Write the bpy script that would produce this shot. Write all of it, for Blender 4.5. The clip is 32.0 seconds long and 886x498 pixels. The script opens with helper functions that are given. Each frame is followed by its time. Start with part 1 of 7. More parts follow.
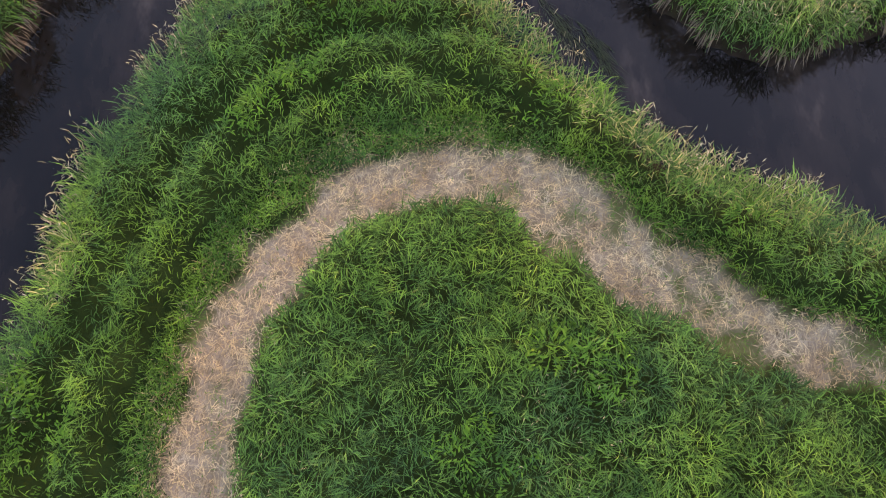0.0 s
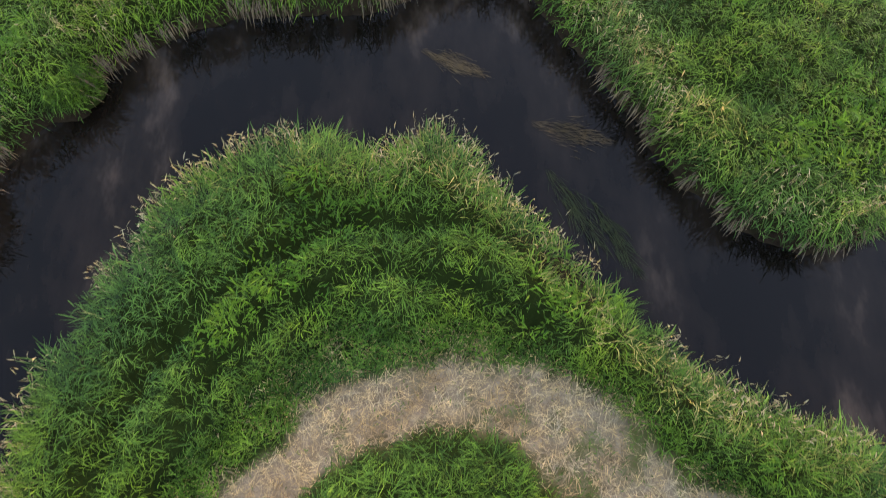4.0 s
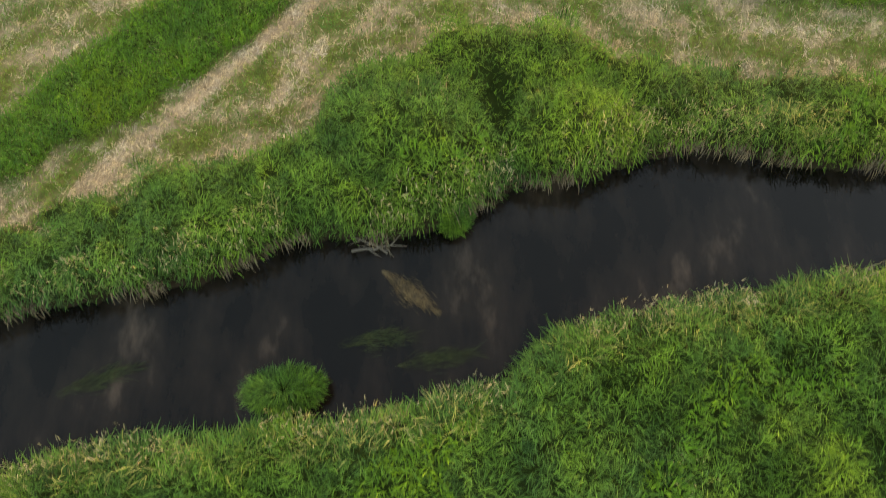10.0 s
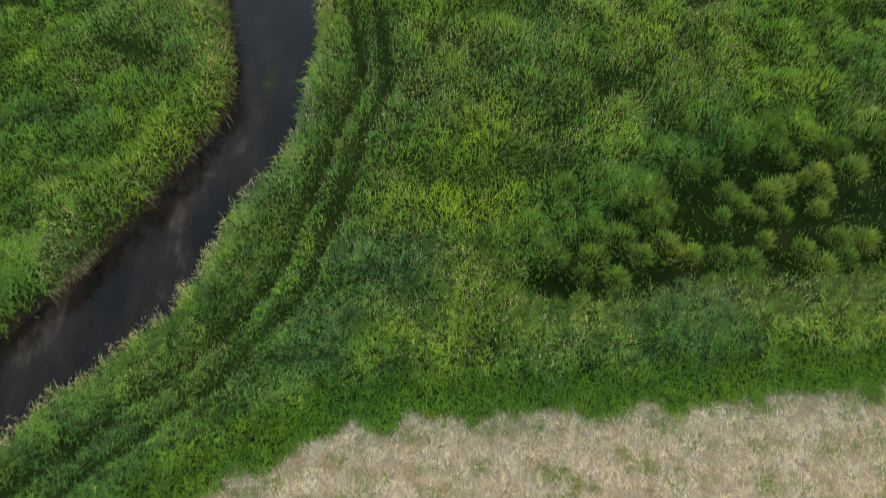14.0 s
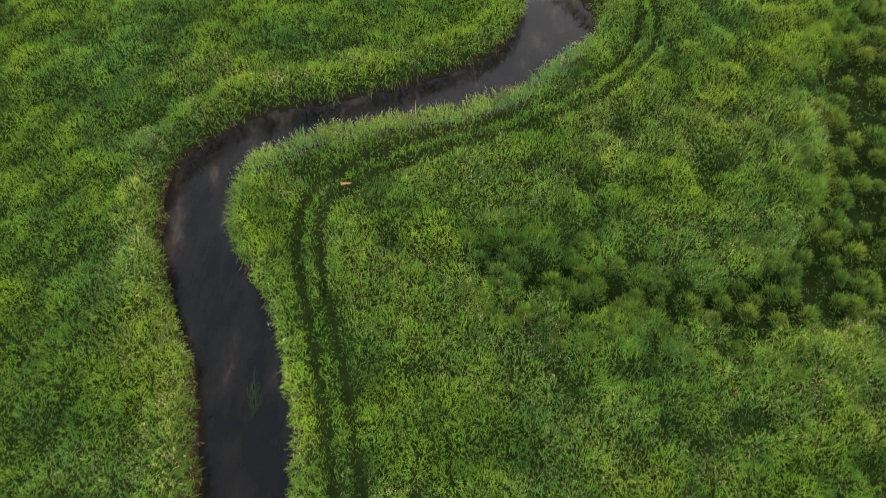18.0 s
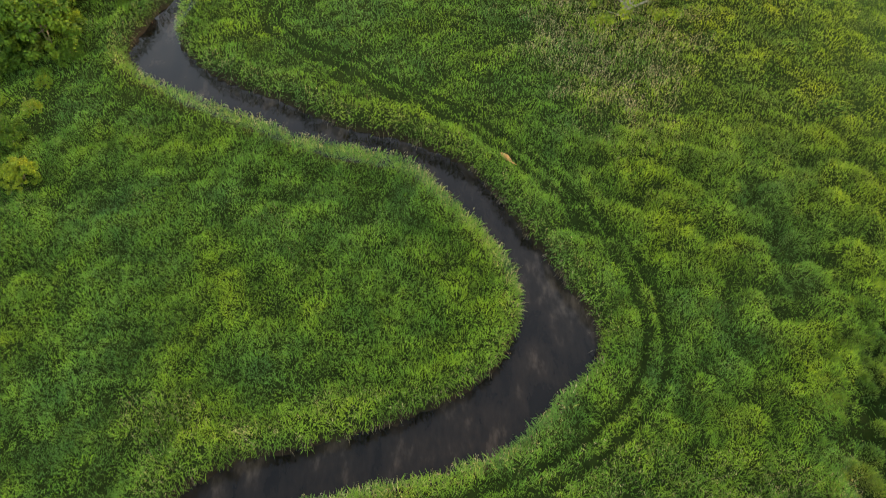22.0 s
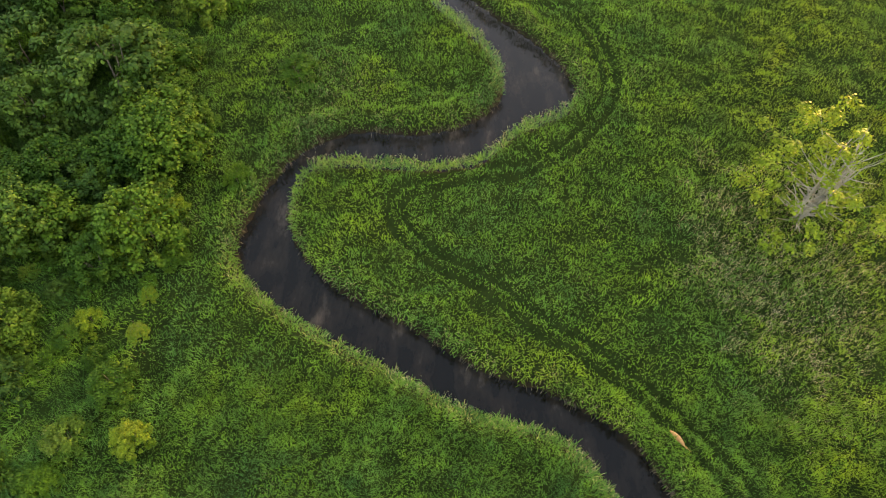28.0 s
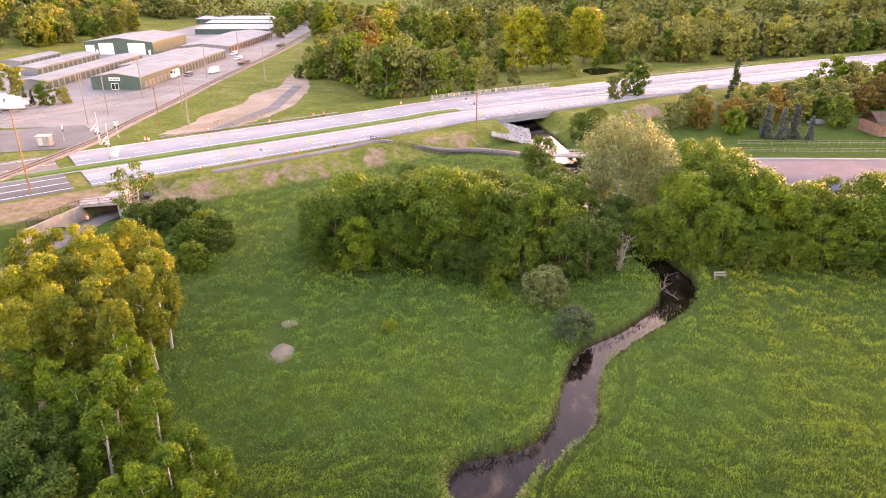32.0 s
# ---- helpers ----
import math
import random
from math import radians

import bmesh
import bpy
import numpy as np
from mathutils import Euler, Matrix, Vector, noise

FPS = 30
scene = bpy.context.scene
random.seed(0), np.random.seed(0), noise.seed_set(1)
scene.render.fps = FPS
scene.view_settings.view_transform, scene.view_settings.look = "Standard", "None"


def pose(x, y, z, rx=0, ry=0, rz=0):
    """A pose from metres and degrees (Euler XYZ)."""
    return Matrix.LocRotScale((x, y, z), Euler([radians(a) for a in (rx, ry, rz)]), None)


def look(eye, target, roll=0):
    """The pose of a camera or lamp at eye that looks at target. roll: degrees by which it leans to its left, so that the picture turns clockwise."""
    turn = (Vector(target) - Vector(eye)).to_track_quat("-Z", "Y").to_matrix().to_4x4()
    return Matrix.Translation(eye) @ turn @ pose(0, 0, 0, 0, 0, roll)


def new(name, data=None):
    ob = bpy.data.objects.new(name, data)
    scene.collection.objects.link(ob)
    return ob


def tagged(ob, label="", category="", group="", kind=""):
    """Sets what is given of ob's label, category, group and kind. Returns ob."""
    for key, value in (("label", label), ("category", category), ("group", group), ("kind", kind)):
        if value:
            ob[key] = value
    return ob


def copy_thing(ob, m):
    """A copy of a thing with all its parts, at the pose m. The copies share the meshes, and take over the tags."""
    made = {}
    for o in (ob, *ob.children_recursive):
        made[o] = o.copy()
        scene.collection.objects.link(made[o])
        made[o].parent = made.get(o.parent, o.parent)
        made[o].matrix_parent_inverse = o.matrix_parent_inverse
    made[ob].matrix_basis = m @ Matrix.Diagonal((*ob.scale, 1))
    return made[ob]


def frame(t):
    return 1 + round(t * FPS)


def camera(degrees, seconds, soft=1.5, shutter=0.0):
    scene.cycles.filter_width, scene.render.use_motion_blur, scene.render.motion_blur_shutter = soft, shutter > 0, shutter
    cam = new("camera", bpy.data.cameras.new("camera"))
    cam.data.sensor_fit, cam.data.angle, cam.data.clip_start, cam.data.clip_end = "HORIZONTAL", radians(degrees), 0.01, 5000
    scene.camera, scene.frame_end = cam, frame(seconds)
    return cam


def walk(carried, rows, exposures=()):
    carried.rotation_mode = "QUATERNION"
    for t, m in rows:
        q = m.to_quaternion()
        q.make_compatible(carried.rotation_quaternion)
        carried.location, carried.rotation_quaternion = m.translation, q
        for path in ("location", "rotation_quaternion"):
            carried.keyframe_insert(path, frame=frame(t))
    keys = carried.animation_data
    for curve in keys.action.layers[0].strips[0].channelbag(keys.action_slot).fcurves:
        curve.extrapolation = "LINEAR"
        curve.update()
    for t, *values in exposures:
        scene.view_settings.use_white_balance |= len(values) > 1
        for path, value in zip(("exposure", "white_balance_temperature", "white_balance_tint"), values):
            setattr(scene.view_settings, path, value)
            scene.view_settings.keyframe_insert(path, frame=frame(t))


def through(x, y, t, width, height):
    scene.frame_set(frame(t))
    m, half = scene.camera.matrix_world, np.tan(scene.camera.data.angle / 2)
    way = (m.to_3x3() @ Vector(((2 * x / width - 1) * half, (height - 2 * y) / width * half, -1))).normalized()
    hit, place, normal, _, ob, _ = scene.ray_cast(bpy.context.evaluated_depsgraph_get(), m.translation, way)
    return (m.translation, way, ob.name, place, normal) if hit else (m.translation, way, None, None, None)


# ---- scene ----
cam = camera(65.6, 32.0, soft=1.0, shutter=0.5)
METRES, EYE, TILT, LEAN, TURN = 110.0, 14.1, -71.0, 0.0, 0.0
EXPOSURES = [(0.0, 2.90, 6200, 40), (6.0, 2.69, 6800, 17), (8.0, 2.72, 7350, 8), (9.5, 2.76, 7600, 12), (11.0, 2.78, 7900, 16), (12.8, 2.78, 7350, 23), (14.0, 2.79, 6950, 14), (17.0, 2.98, 7250, 18), (20.0, 3.03, 7350, 21), (25.0, 3.06, 7450, 19), (28.5, 3.10, 7450, 22), (30.0, 3.22, 7850, 33), (32.0, 3.38, 7850, 54)]
ROWS = [
    (0.0, 0.0, 0.0, 0.0, 0.0, 0.0, -0.0),
    (0.5, -0.0, 0.0014, 0.0036, 0.01, 0.03, -0.0),
    (1.0, -0.0, 0.0029, 0.0075, 0.01, 0.03, 0.0),
    (1.5, -0.0001, 0.0045, 0.0117, 0.02, 0.06, -0.01),
    (2.0, -0.0, 0.0063, 0.0165, 0.07, 0.09, -0.02),
    (2.5, 0.0001, 0.0084, 0.0218, 0.08, 0.1, -0.04),
    (4.5, 0.001, 0.0188, 0.0503, 0.14, -0.01, -0.17),
    (5.0, 0.0013, 0.0225, 0.0606, 0.11, -0.05, -0.2),
    (5.5, 0.0016, 0.0265, 0.0719, 0.11, -0.06, -0.22),
    (6.0, 0.0019, 0.0308, 0.0841, 0.12, -0.03, -0.24),
    (6.5, 0.0023, 0.0348, 0.0972, 0.15, -0.03, -0.26),
    (7.0, 0.0028, 0.0381, 0.1114, 0.18, -0.04, -0.26),
    (7.5, 0.0031, 0.0408, 0.1263, 0.18, -0.05, -0.26),
    (8.0, 0.0035, 0.043, 0.1417, 0.17, -0.01, -0.24),
    (8.5, 0.0041, 0.0437, 0.1581, 0.16, 0.01, -0.23),
    (9.0, 0.0045, 0.0433, 0.1755, 0.14, -0.12, -0.21),
    (9.5, 0.0051, 0.0426, 0.1932, 0.16, -0.22, -0.19),
    (10.0, 0.0057, 0.0418, 0.2107, 0.16, -0.18, -0.2),
    (10.5, 0.0065, 0.0411, 0.2284, 0.17, -0.17, -0.2),
    (11.0, 0.0074, 0.0402, 0.2461, 0.17, -0.11, -0.17),
    (11.5, 0.0084, 0.0394, 0.264, 0.2, -0.04, -0.17),
    (12.0, 0.0092, 0.0385, 0.2821, 0.2, 0.04, -0.16),
    (12.5, 0.01, 0.0377, 0.3, 0.19, 0.2, -0.14),
    (13.0, 0.0109, 0.037, 0.3191, 0.18, 1.36, -0.14),
    (13.5, 0.0118, 0.0361, 0.3383, 0.16, 5.07, -0.11),
    (14.0, 0.0126, 0.0354, 0.3569, 0.12, 7.46, -0.1),
    (14.5, 0.0135, 0.0347, 0.3756, 0.12, 8.45, -0.1),
    (16.5, 0.0162, 0.0324, 0.4497, 0.06, 10.37, -0.11),
    (17.0, 0.0168, 0.032, 0.4685, 0.05, 11.12, -0.11),
    (17.5, 0.0174, 0.0317, 0.487, 0.06, 11.91, -0.1),
    (18.0, 0.0179, 0.0313, 0.5056, 0.03, 12.71, -0.09),
    (18.5, 0.0188, 0.031, 0.5243, 0.07, 13.48, -0.09),
    (19.0, 0.0195, 0.0307, 0.5429, 0.07, 13.92, -0.09),
    (19.5, 0.0203, 0.0305, 0.5612, 0.06, 14.04, -0.09),
    (20.0, 0.021, 0.0305, 0.5797, 0.04, 14.02, -0.08),
    (20.5, 0.0217, 0.0304, 0.5988, 0.01, 15.16, -0.08),
    (21.0, 0.0225, 0.0304, 0.617, 0.02, 16.72, -0.1),
    (21.5, 0.0233, 0.0304, 0.6351, 0.02, 17.25, -0.11),
    (22.0, 0.0238, 0.0307, 0.6532, 0.01, 17.28, -0.11),
    (22.5, 0.0231, 0.031, 0.6711, -0.02, 17.29, -0.07),
    (23.0, 0.021, 0.0314, 0.6886, -0.06, 17.3, -0.05),
    (23.5, 0.0175, 0.0317, 0.7057, -0.06, 17.3, -0.08),
    (24.0, 0.0126, 0.032, 0.722, -0.0, 17.31, -0.28),
    (24.5, 0.0066, 0.0321, 0.738, 0.09, 17.3, -0.51),
    (25.0, -0.0005, 0.0323, 0.7532, 0.23, 17.33, -0.9),
    (25.5, -0.0085, 0.0325, 0.7682, 0.42, 17.34, -1.39),
    (27.5, -0.0467, 0.0314, 0.8241, 0.88, 15.2, -2.64),
    (28.0, -0.0571, 0.0313, 0.8372, 0.99, 13.42, -2.92),
    (28.5, -0.0677, 0.0312, 0.8513, 1.09, 12.32, -3.18),
    (29.0, -0.078, 0.0305, 0.8691, 1.23, 16.71, -3.46),
    (29.5, -0.0889, 0.0295, 0.886, 1.27, 27.09, -3.63),
    (30.0, -0.0982, 0.0288, 0.9023, 1.29, 38.26, -3.73),
    (30.5, -0.106, 0.0294, 0.9166, 1.37, 45.57, -3.67),
    (31.0, -0.1098, 0.0301, 0.93, 1.46, 48.0, -3.67),
    (31.5, -0.1103, 0.0298, 0.9435, 1.5, 47.96, -3.68),
    (32.0, -0.1079, 0.0293, 0.9562, 1.52, 47.93, -3.68),
]
walk(cam, [(t, pose(0, 0, EYE, TILT, LEAN, TURN) @ pose(METRES * x, METRES * y, METRES * z, 90 + pitch, roll, yaw)) for t, x, y, z, yaw, pitch, roll in ROWS],
     EXPOSURES)

# ---- light ----
SUN_AZ, SUN_EL = 35.0, 2.6          # degrees clockwise from +y, and above the horizon
world = bpy.data.worlds.new("world")
scene.world = world
world.use_nodes = True
wn = world.node_tree
wn.nodes.clear()
sky = wn.nodes.new("ShaderNodeTexSky")
sky.sky_type = "NISHITA"
sky.sun_disc = False
sky.sun_elevation, sky.sun_rotation = radians(SUN_EL), radians(SUN_AZ)
sky.air_density, sky.dust_density, sky.ozone_density = 1.0, 2.0, 1.0
bg = wn.nodes.new("ShaderNodeBackground")
bg.inputs["Strength"].default_value = 0.40
wout = wn.nodes.new("ShaderNodeOutputWorld")
wn.links.new(sky.outputs[0], bg.inputs[0])
wn.links.new(bg.outputs[0], wout.inputs[0])
sun_data = bpy.data.lights.new("sun", "SUN")
sun_data.energy, sun_data.angle, sun_data.color = 3.8, radians(0.6), (1.0, 0.62, 0.20)
sun = new("sun", sun_data)
_a, _e = radians(SUN_AZ), radians(SUN_EL)
_toward = Vector((math.sin(_a) * math.cos(_e), math.cos(_a) * math.cos(_e), math.sin(_e)))
sun.matrix_world = look(_toward * 200, (0, 0, 0))

rng = np.random.default_rng(7)


# ---- materials ----
def material(name, rough=0.8, metal=0.0):
    m = bpy.data.materials.new(name)
    m.use_nodes = True
    t = m.node_tree
    p = t.nodes["Principled BSDF"]
    p.inputs["Roughness"].default_value = rough
    p.inputs["Metallic"].default_value = metal
    return m, t, p


def node(t, kind, **inputs):
    n = t.nodes.new(kind)
    for k, v in inputs.items():
        n.inputs[k].default_value = v
    return n


def ramp(t, fac, stops):
    r = t.nodes.new("ShaderNodeValToRGB")
    e = r.color_ramp.elements
    while len(e) < len(stops):
        e.new(0.5)
    for el, (pos, col) in zip(e, stops):
        el.position, el.color = pos, (*col, 1)
    t.links.new(fac, r.inputs[0])
    return r.outputs[0]


def mix(t, fac, a, b, mode="MIX"):
    n = t.nodes.new("ShaderNodeMix")
    n.data_type, n.blend_type = "RGBA", mode
    for sock, v in ((n.inputs[0], fac), (n.inputs[6], a), (n.inputs[7], b)):
        if isinstance(v, (int, float)):
            sock.default_value = v
        elif isinstance(v, tuple):
            sock.default_value = (*v, 1)
        else:
            t.links.new(v, sock)
    return n.outputs[2]


def noise_tex(t, scale, detail=4.0, rough=0.55, stretch=None, coord="Position"):
    n = node(t, "ShaderNodeTexNoise", Scale=scale, Detail=detail, Roughness=rough)
    if coord == "Position":
        src = t.nodes.new("ShaderNodeNewGeometry").outputs["Position"]
    else:
        src = t.nodes.new("ShaderNodeTexCoord").outputs[coord]
    if stretch:
        mp = t.nodes.new("ShaderNodeMapping")
        mp.inputs["Scale"].default_value = stretch[:3]
        mp.inputs["Rotation"].default_value = (0, 0, radians(stretch[3]) if len(stretch) > 3 else 0)
        t.links.new(src, mp.inputs[0])
        src = mp.outputs[0]
    t.links.new(src, n.inputs["Vector"])
    return n.outputs[0]


def bump(t, p, height, strength=0.3, dist=0.02):
    b = node(t, "ShaderNodeBump", Strength=strength, Distance=dist)
    t.links.new(height, b.inputs["Height"])
    t.links.new(b.outputs[0], p.inputs["Normal"])


def leafy(name, tints, patch=0.25, through=0.22, rough=0.55, spread=0.35, clump=0.0):
    """Leaves: tints blend over patches of the given scale and vary from leaf to leaf."""
    m, t, p = material(name, rough)
    n = len(tints)
    big = noise_tex(t, patch, 3.0, 0.6)
    col = ramp(t, big, [(0.32 + 0.36 * i / max(1, n - 1), c) for i, c in enumerate(tints)])
    mid = noise_tex(t, patch * 4.5, 2.0, 0.5)
    col = mix(t, 1.0, col, ramp(t, mid, [(0.32, (0.78, 0.82, 0.92)), (0.68, (1.20, 1.16, 1.02))]), "MULTIPLY")
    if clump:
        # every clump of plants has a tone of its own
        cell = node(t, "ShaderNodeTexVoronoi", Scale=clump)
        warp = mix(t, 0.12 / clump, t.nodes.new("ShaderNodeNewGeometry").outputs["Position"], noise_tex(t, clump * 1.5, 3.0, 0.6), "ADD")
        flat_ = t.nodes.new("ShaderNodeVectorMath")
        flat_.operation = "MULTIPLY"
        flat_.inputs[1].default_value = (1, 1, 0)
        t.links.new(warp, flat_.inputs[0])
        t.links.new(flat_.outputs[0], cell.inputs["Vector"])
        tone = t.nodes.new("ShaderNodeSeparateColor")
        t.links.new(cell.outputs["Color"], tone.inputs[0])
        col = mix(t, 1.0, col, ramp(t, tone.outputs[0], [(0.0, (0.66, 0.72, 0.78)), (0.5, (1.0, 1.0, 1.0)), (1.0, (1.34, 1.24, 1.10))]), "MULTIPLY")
    rnd = t.nodes.new("ShaderNodeNewGeometry").outputs["Random Per Island"]
    var = ramp(t, rnd, [(0.0, (1 - spread,) * 3), (0.6, (1.0, 1.0, 1.0)), (1.0, (1 + spread * 0.75, 1 + spread * 0.65, 1 + spread * 0.35))])
    col = mix(t, 1.0, col, var, "MULTIPLY")
    t.links.new(col, p.inputs["Base Color"])
    p.inputs["Specular IOR Level"].default_value = 0.12
    tr = t.nodes.new("ShaderNodeBsdfTranslucent")
    t.links.new(mix(t, 1.0, col, (1.2, 1.18, 0.6), "MULTIPLY"), tr.inputs[0])
    mx = t.nodes.new("ShaderNodeMixShader")
    mx.inputs[0].default_value = through
    t.links.new(p.outputs[0], mx.inputs[1])
    t.links.new(tr.outputs[0], mx.inputs[2])
    t.links.new(mx.outputs[0], t.nodes["Material Output"].inputs[0])
    return m


def surface(name, a, b, scale=2.0, rough=0.8, metal=0.0, bumps=0.3, fine=None, stretch=None, coord="Position"):
    """A plain surface that varies between colours a and b at two scales, with fine relief."""
    m, t, p = material(name, rough, metal)
    if rough > 0.7:
        p.inputs["Specular IOR Level"].default_value = 0.15
    big = noise_tex(t, scale, 5.0, 0.6, stretch, coord)
    small = noise_tex(t, fine or scale * 14, 3.0, 0.6, stretch, coord)
    col = ramp(t, big, [(0.3, a), (0.7, b)])
    col = mix(t, 0.5, col, mix(t, 1.0, col, ramp(t, small, [(0.25, (0.6, 0.6, 0.6)), (0.75, (1.35, 1.35, 1.35))]), "MULTIPLY"))
    t.links.new(col, p.inputs["Base Color"])
    if bumps:
        bump(t, p, small, bumps, 0.02)
    return m


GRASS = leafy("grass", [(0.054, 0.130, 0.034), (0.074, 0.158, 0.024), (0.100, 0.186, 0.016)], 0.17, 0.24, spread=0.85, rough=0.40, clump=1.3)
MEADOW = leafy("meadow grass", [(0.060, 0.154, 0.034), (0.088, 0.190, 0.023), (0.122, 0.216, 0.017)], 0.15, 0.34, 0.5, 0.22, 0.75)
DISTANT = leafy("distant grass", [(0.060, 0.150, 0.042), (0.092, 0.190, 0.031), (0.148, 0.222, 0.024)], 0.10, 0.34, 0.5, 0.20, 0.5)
# Dry, seeding bank grass; the low sun's glow is put into its straw tint.
RIM = leafy("dry bank grass with sun glow", [(0.125, 0.190, 0.038), (0.215, 0.240, 0.075), (0.350, 0.320, 0.155)], 0.45, 0.35, 0.55, 0.4)


def yellow_towards(m, x0, x1, y0, y1):
    """Grass that is drier and yellower over a stretch of the plan; the tint also carries sun haze."""
    t = m.node_tree
    p = t.nodes["Principled BSDF"]
    old = p.inputs["Base Color"].links[0].from_socket
    xyz = t.nodes.new("ShaderNodeSeparateXYZ")
    t.links.new(t.nodes.new("ShaderNodeNewGeometry").outputs["Position"], xyz.inputs[0])
    fac = None
    for k, lo, hi in ((0, x0, x1), (1, y0, y1)):
        mr = t.nodes.new("ShaderNodeMapRange")
        mr.interpolation_type = "SMOOTHSTEP"
        mr.inputs["From Min"].default_value, mr.inputs["From Max"].default_value = lo, hi
        t.links.new(xyz.outputs[k], mr.inputs["Value"])
        if fac is None:
            fac = mr.outputs[0]
        else:
            mul = t.nodes.new("ShaderNodeMath")
            mul.operation = "MULTIPLY"
            t.links.new(fac, mul.inputs[0])
            t.links.new(mr.outputs[0], mul.inputs[1])
            fac = mul.outputs[0]
    t.links.new(mix(t, fac, old, mix(t, 1.0, old, (1.70, 1.10, 0.72), "MULTIPLY")), p.inputs["Base Color"])


# Right-hand meadow: dry grass, with golden sun haze put into the same tint.
yellow_towards(MEADOW, 4, 26, 82, 116)
yellow_towards(DISTANT, 4, 26, 82, 116)
SEDGE = leafy("sedge", [(0.068, 0.145, 0.030), (0.098, 0.172, 0.024), (0.150, 0.200, 0.034)], 0.35, spread=0.5)
FORB = leafy("forb leaf", [(0.056, 0.150, 0.016), (0.078, 0.176, 0.014), (0.108, 0.200, 0.013)], 0.5, 0.3, 0.55, 0.5)
TENDER = leafy("tender grass", [(0.070, 0.170, 0.020), (0.098, 0.205, 0.016), (0.140, 0.230, 0.016)], 0.4, 0.35, 0.5, 0.4)
OLD_HAY = leafy("old hay", [(0.34, 0.240, 0.155), (0.46, 0.350, 0.240), (0.56, 0.455, 0.34)], 1.2, 0.1, 0.7, spread=0.6)
STRAW = leafy("straw", [(0.37, 0.250, 0.125), (0.48, 0.345, 0.190), (0.59, 0.455, 0.27)], 1.2, 0.1, 0.7, spread=0.6)
SEED = leafy("seed head", [(0.22, 0.19, 0.10), (0.31, 0.27, 0.16), (0.42, 0.36, 0.24)], 1.2, 0.2, 0.7)
ROOTS = leafy("hanging roots", [(0.085, 0.062, 0.040), (0.13, 0.10, 0.066), (0.18, 0.14, 0.095)], 1.5, 0.05, 0.8)
PETAL = leafy("flower head", [(0.40, 0.42, 0.13), (0.52, 0.52, 0.22)], 2.0, 0.3, 0.6)
BARK = surface("bark", (0.10, 0.075, 0.05), (0.22, 0.18, 0.14), 2.0, 0.9, bumps=0.6, stretch=(6, 6, 1))
PALE_BARK = surface("pale bark", (0.30, 0.28, 0.24), (0.52, 0.49, 0.43), 1.5, 0.85, bumps=0.5, stretch=(5, 5, 1))

# water: dark peaty stream with ripples and paler sand streaks
WATER, _t, _p = material("stream water", 0.04)
_streak = noise_tex(_t, 0.55, 5.0, 0.62, (1.0, 0.45, 1.0, 25))
_fine = noise_tex(_t, 5.0, 3.0, 0.6, (1.0, 0.3, 1.0, 25))
_c = ramp(_t, _streak, [(0.42, (0.0040, 0.0030, 0.0022)), (0.58, (0.012, 0.0085, 0.0060)), (0.72, (0.052, 0.037, 0.026))])
_c = mix(_t, 0.5, _c, mix(_t, 1.0, _c, ramp(_t, _fine, [(0.3, (0.6, 0.6, 0.6)), (0.7, (1.4, 1.4, 1.4))]), "MULTIPLY"))
_t.links.new(_c, _p.inputs["Base Color"])
_p.inputs["IOR"].default_value = 1.333
_p.inputs["Specular IOR Level"].default_value = 0.30
bump(_t, _p, noise_tex(_t, 1.6, 3.0, 0.5, (1.0, 0.5, 1.0, 30)), 0.06, 0.02)

# ground: thatch darkened for shade, straw where it was mown, bare soil at the banks
GROUND, _t, _p = material("ground", 0.95)
_p.inputs["Specular IOR Level"].default_value = 0.02
_att = _t.nodes.new("ShaderNodeAttribute")
_att.attribute_name = "mown"
_bank = _t.nodes.new("ShaderNodeAttribute")
_bank.attribute_name = "soil"
# Near-black thatch: the shade between the blades is put into its colour.
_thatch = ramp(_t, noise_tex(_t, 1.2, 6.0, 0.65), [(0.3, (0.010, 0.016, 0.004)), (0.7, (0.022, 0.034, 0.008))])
_straw = ramp(_t, noise_tex(_t, 2.2, 8.0, 0.7), [(0.28, (0.13, 0.085, 0.040)), (0.48, (0.27, 0.20, 0.125)), (0.72, (0.42, 0.33, 0.22))])
_soil = ramp(_t, noise_tex(_t, 3.0, 6.0, 0.7), [(0.3, (0.010, 0.007, 0.005)), (0.7, (0.034, 0.024, 0.015))])
_hay = _t.nodes.new("ShaderNodeAttribute")
_hay.attribute_name = "hay"
_stub = ramp(_t, noise_tex(_t, 3.5, 8.0, 0.75), [(0.3, (0.050, 0.062, 0.014)), (0.5, (0.10, 0.105, 0.026)), (0.72, (0.21, 0.165, 0.075))])
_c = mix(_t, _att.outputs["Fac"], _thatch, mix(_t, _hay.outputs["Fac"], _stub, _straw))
_turf_at = _t.nodes.new("ShaderNodeAttribute")
_turf_at.attribute_name = "turf"
_turf = ramp(_t, noise_tex(_t, 0.09, 8.0, 0.7), [(0.3, (0.062, 0.090, 0.018)), (0.52, (0.098, 0.122, 0.028)), (0.72, (0.18, 0.155, 0.070))])
_rag = _t.nodes.new("ShaderNodeMath")
_rag.operation = "MULTIPLY_ADD"
_t.links.new(noise_tex(_t, 0.45, 8.0, 0.72), _rag.inputs[0])
_rag.inputs[1].default_value = 1.6
_t.links.new(_hay.outputs["Fac"], _rag.inputs[2])
_worn = _t.nodes.new("ShaderNodeMapRange")
_worn.inputs["From Min"].default_value, _worn.inputs["From Max"].default_value = 1.05, 1.6
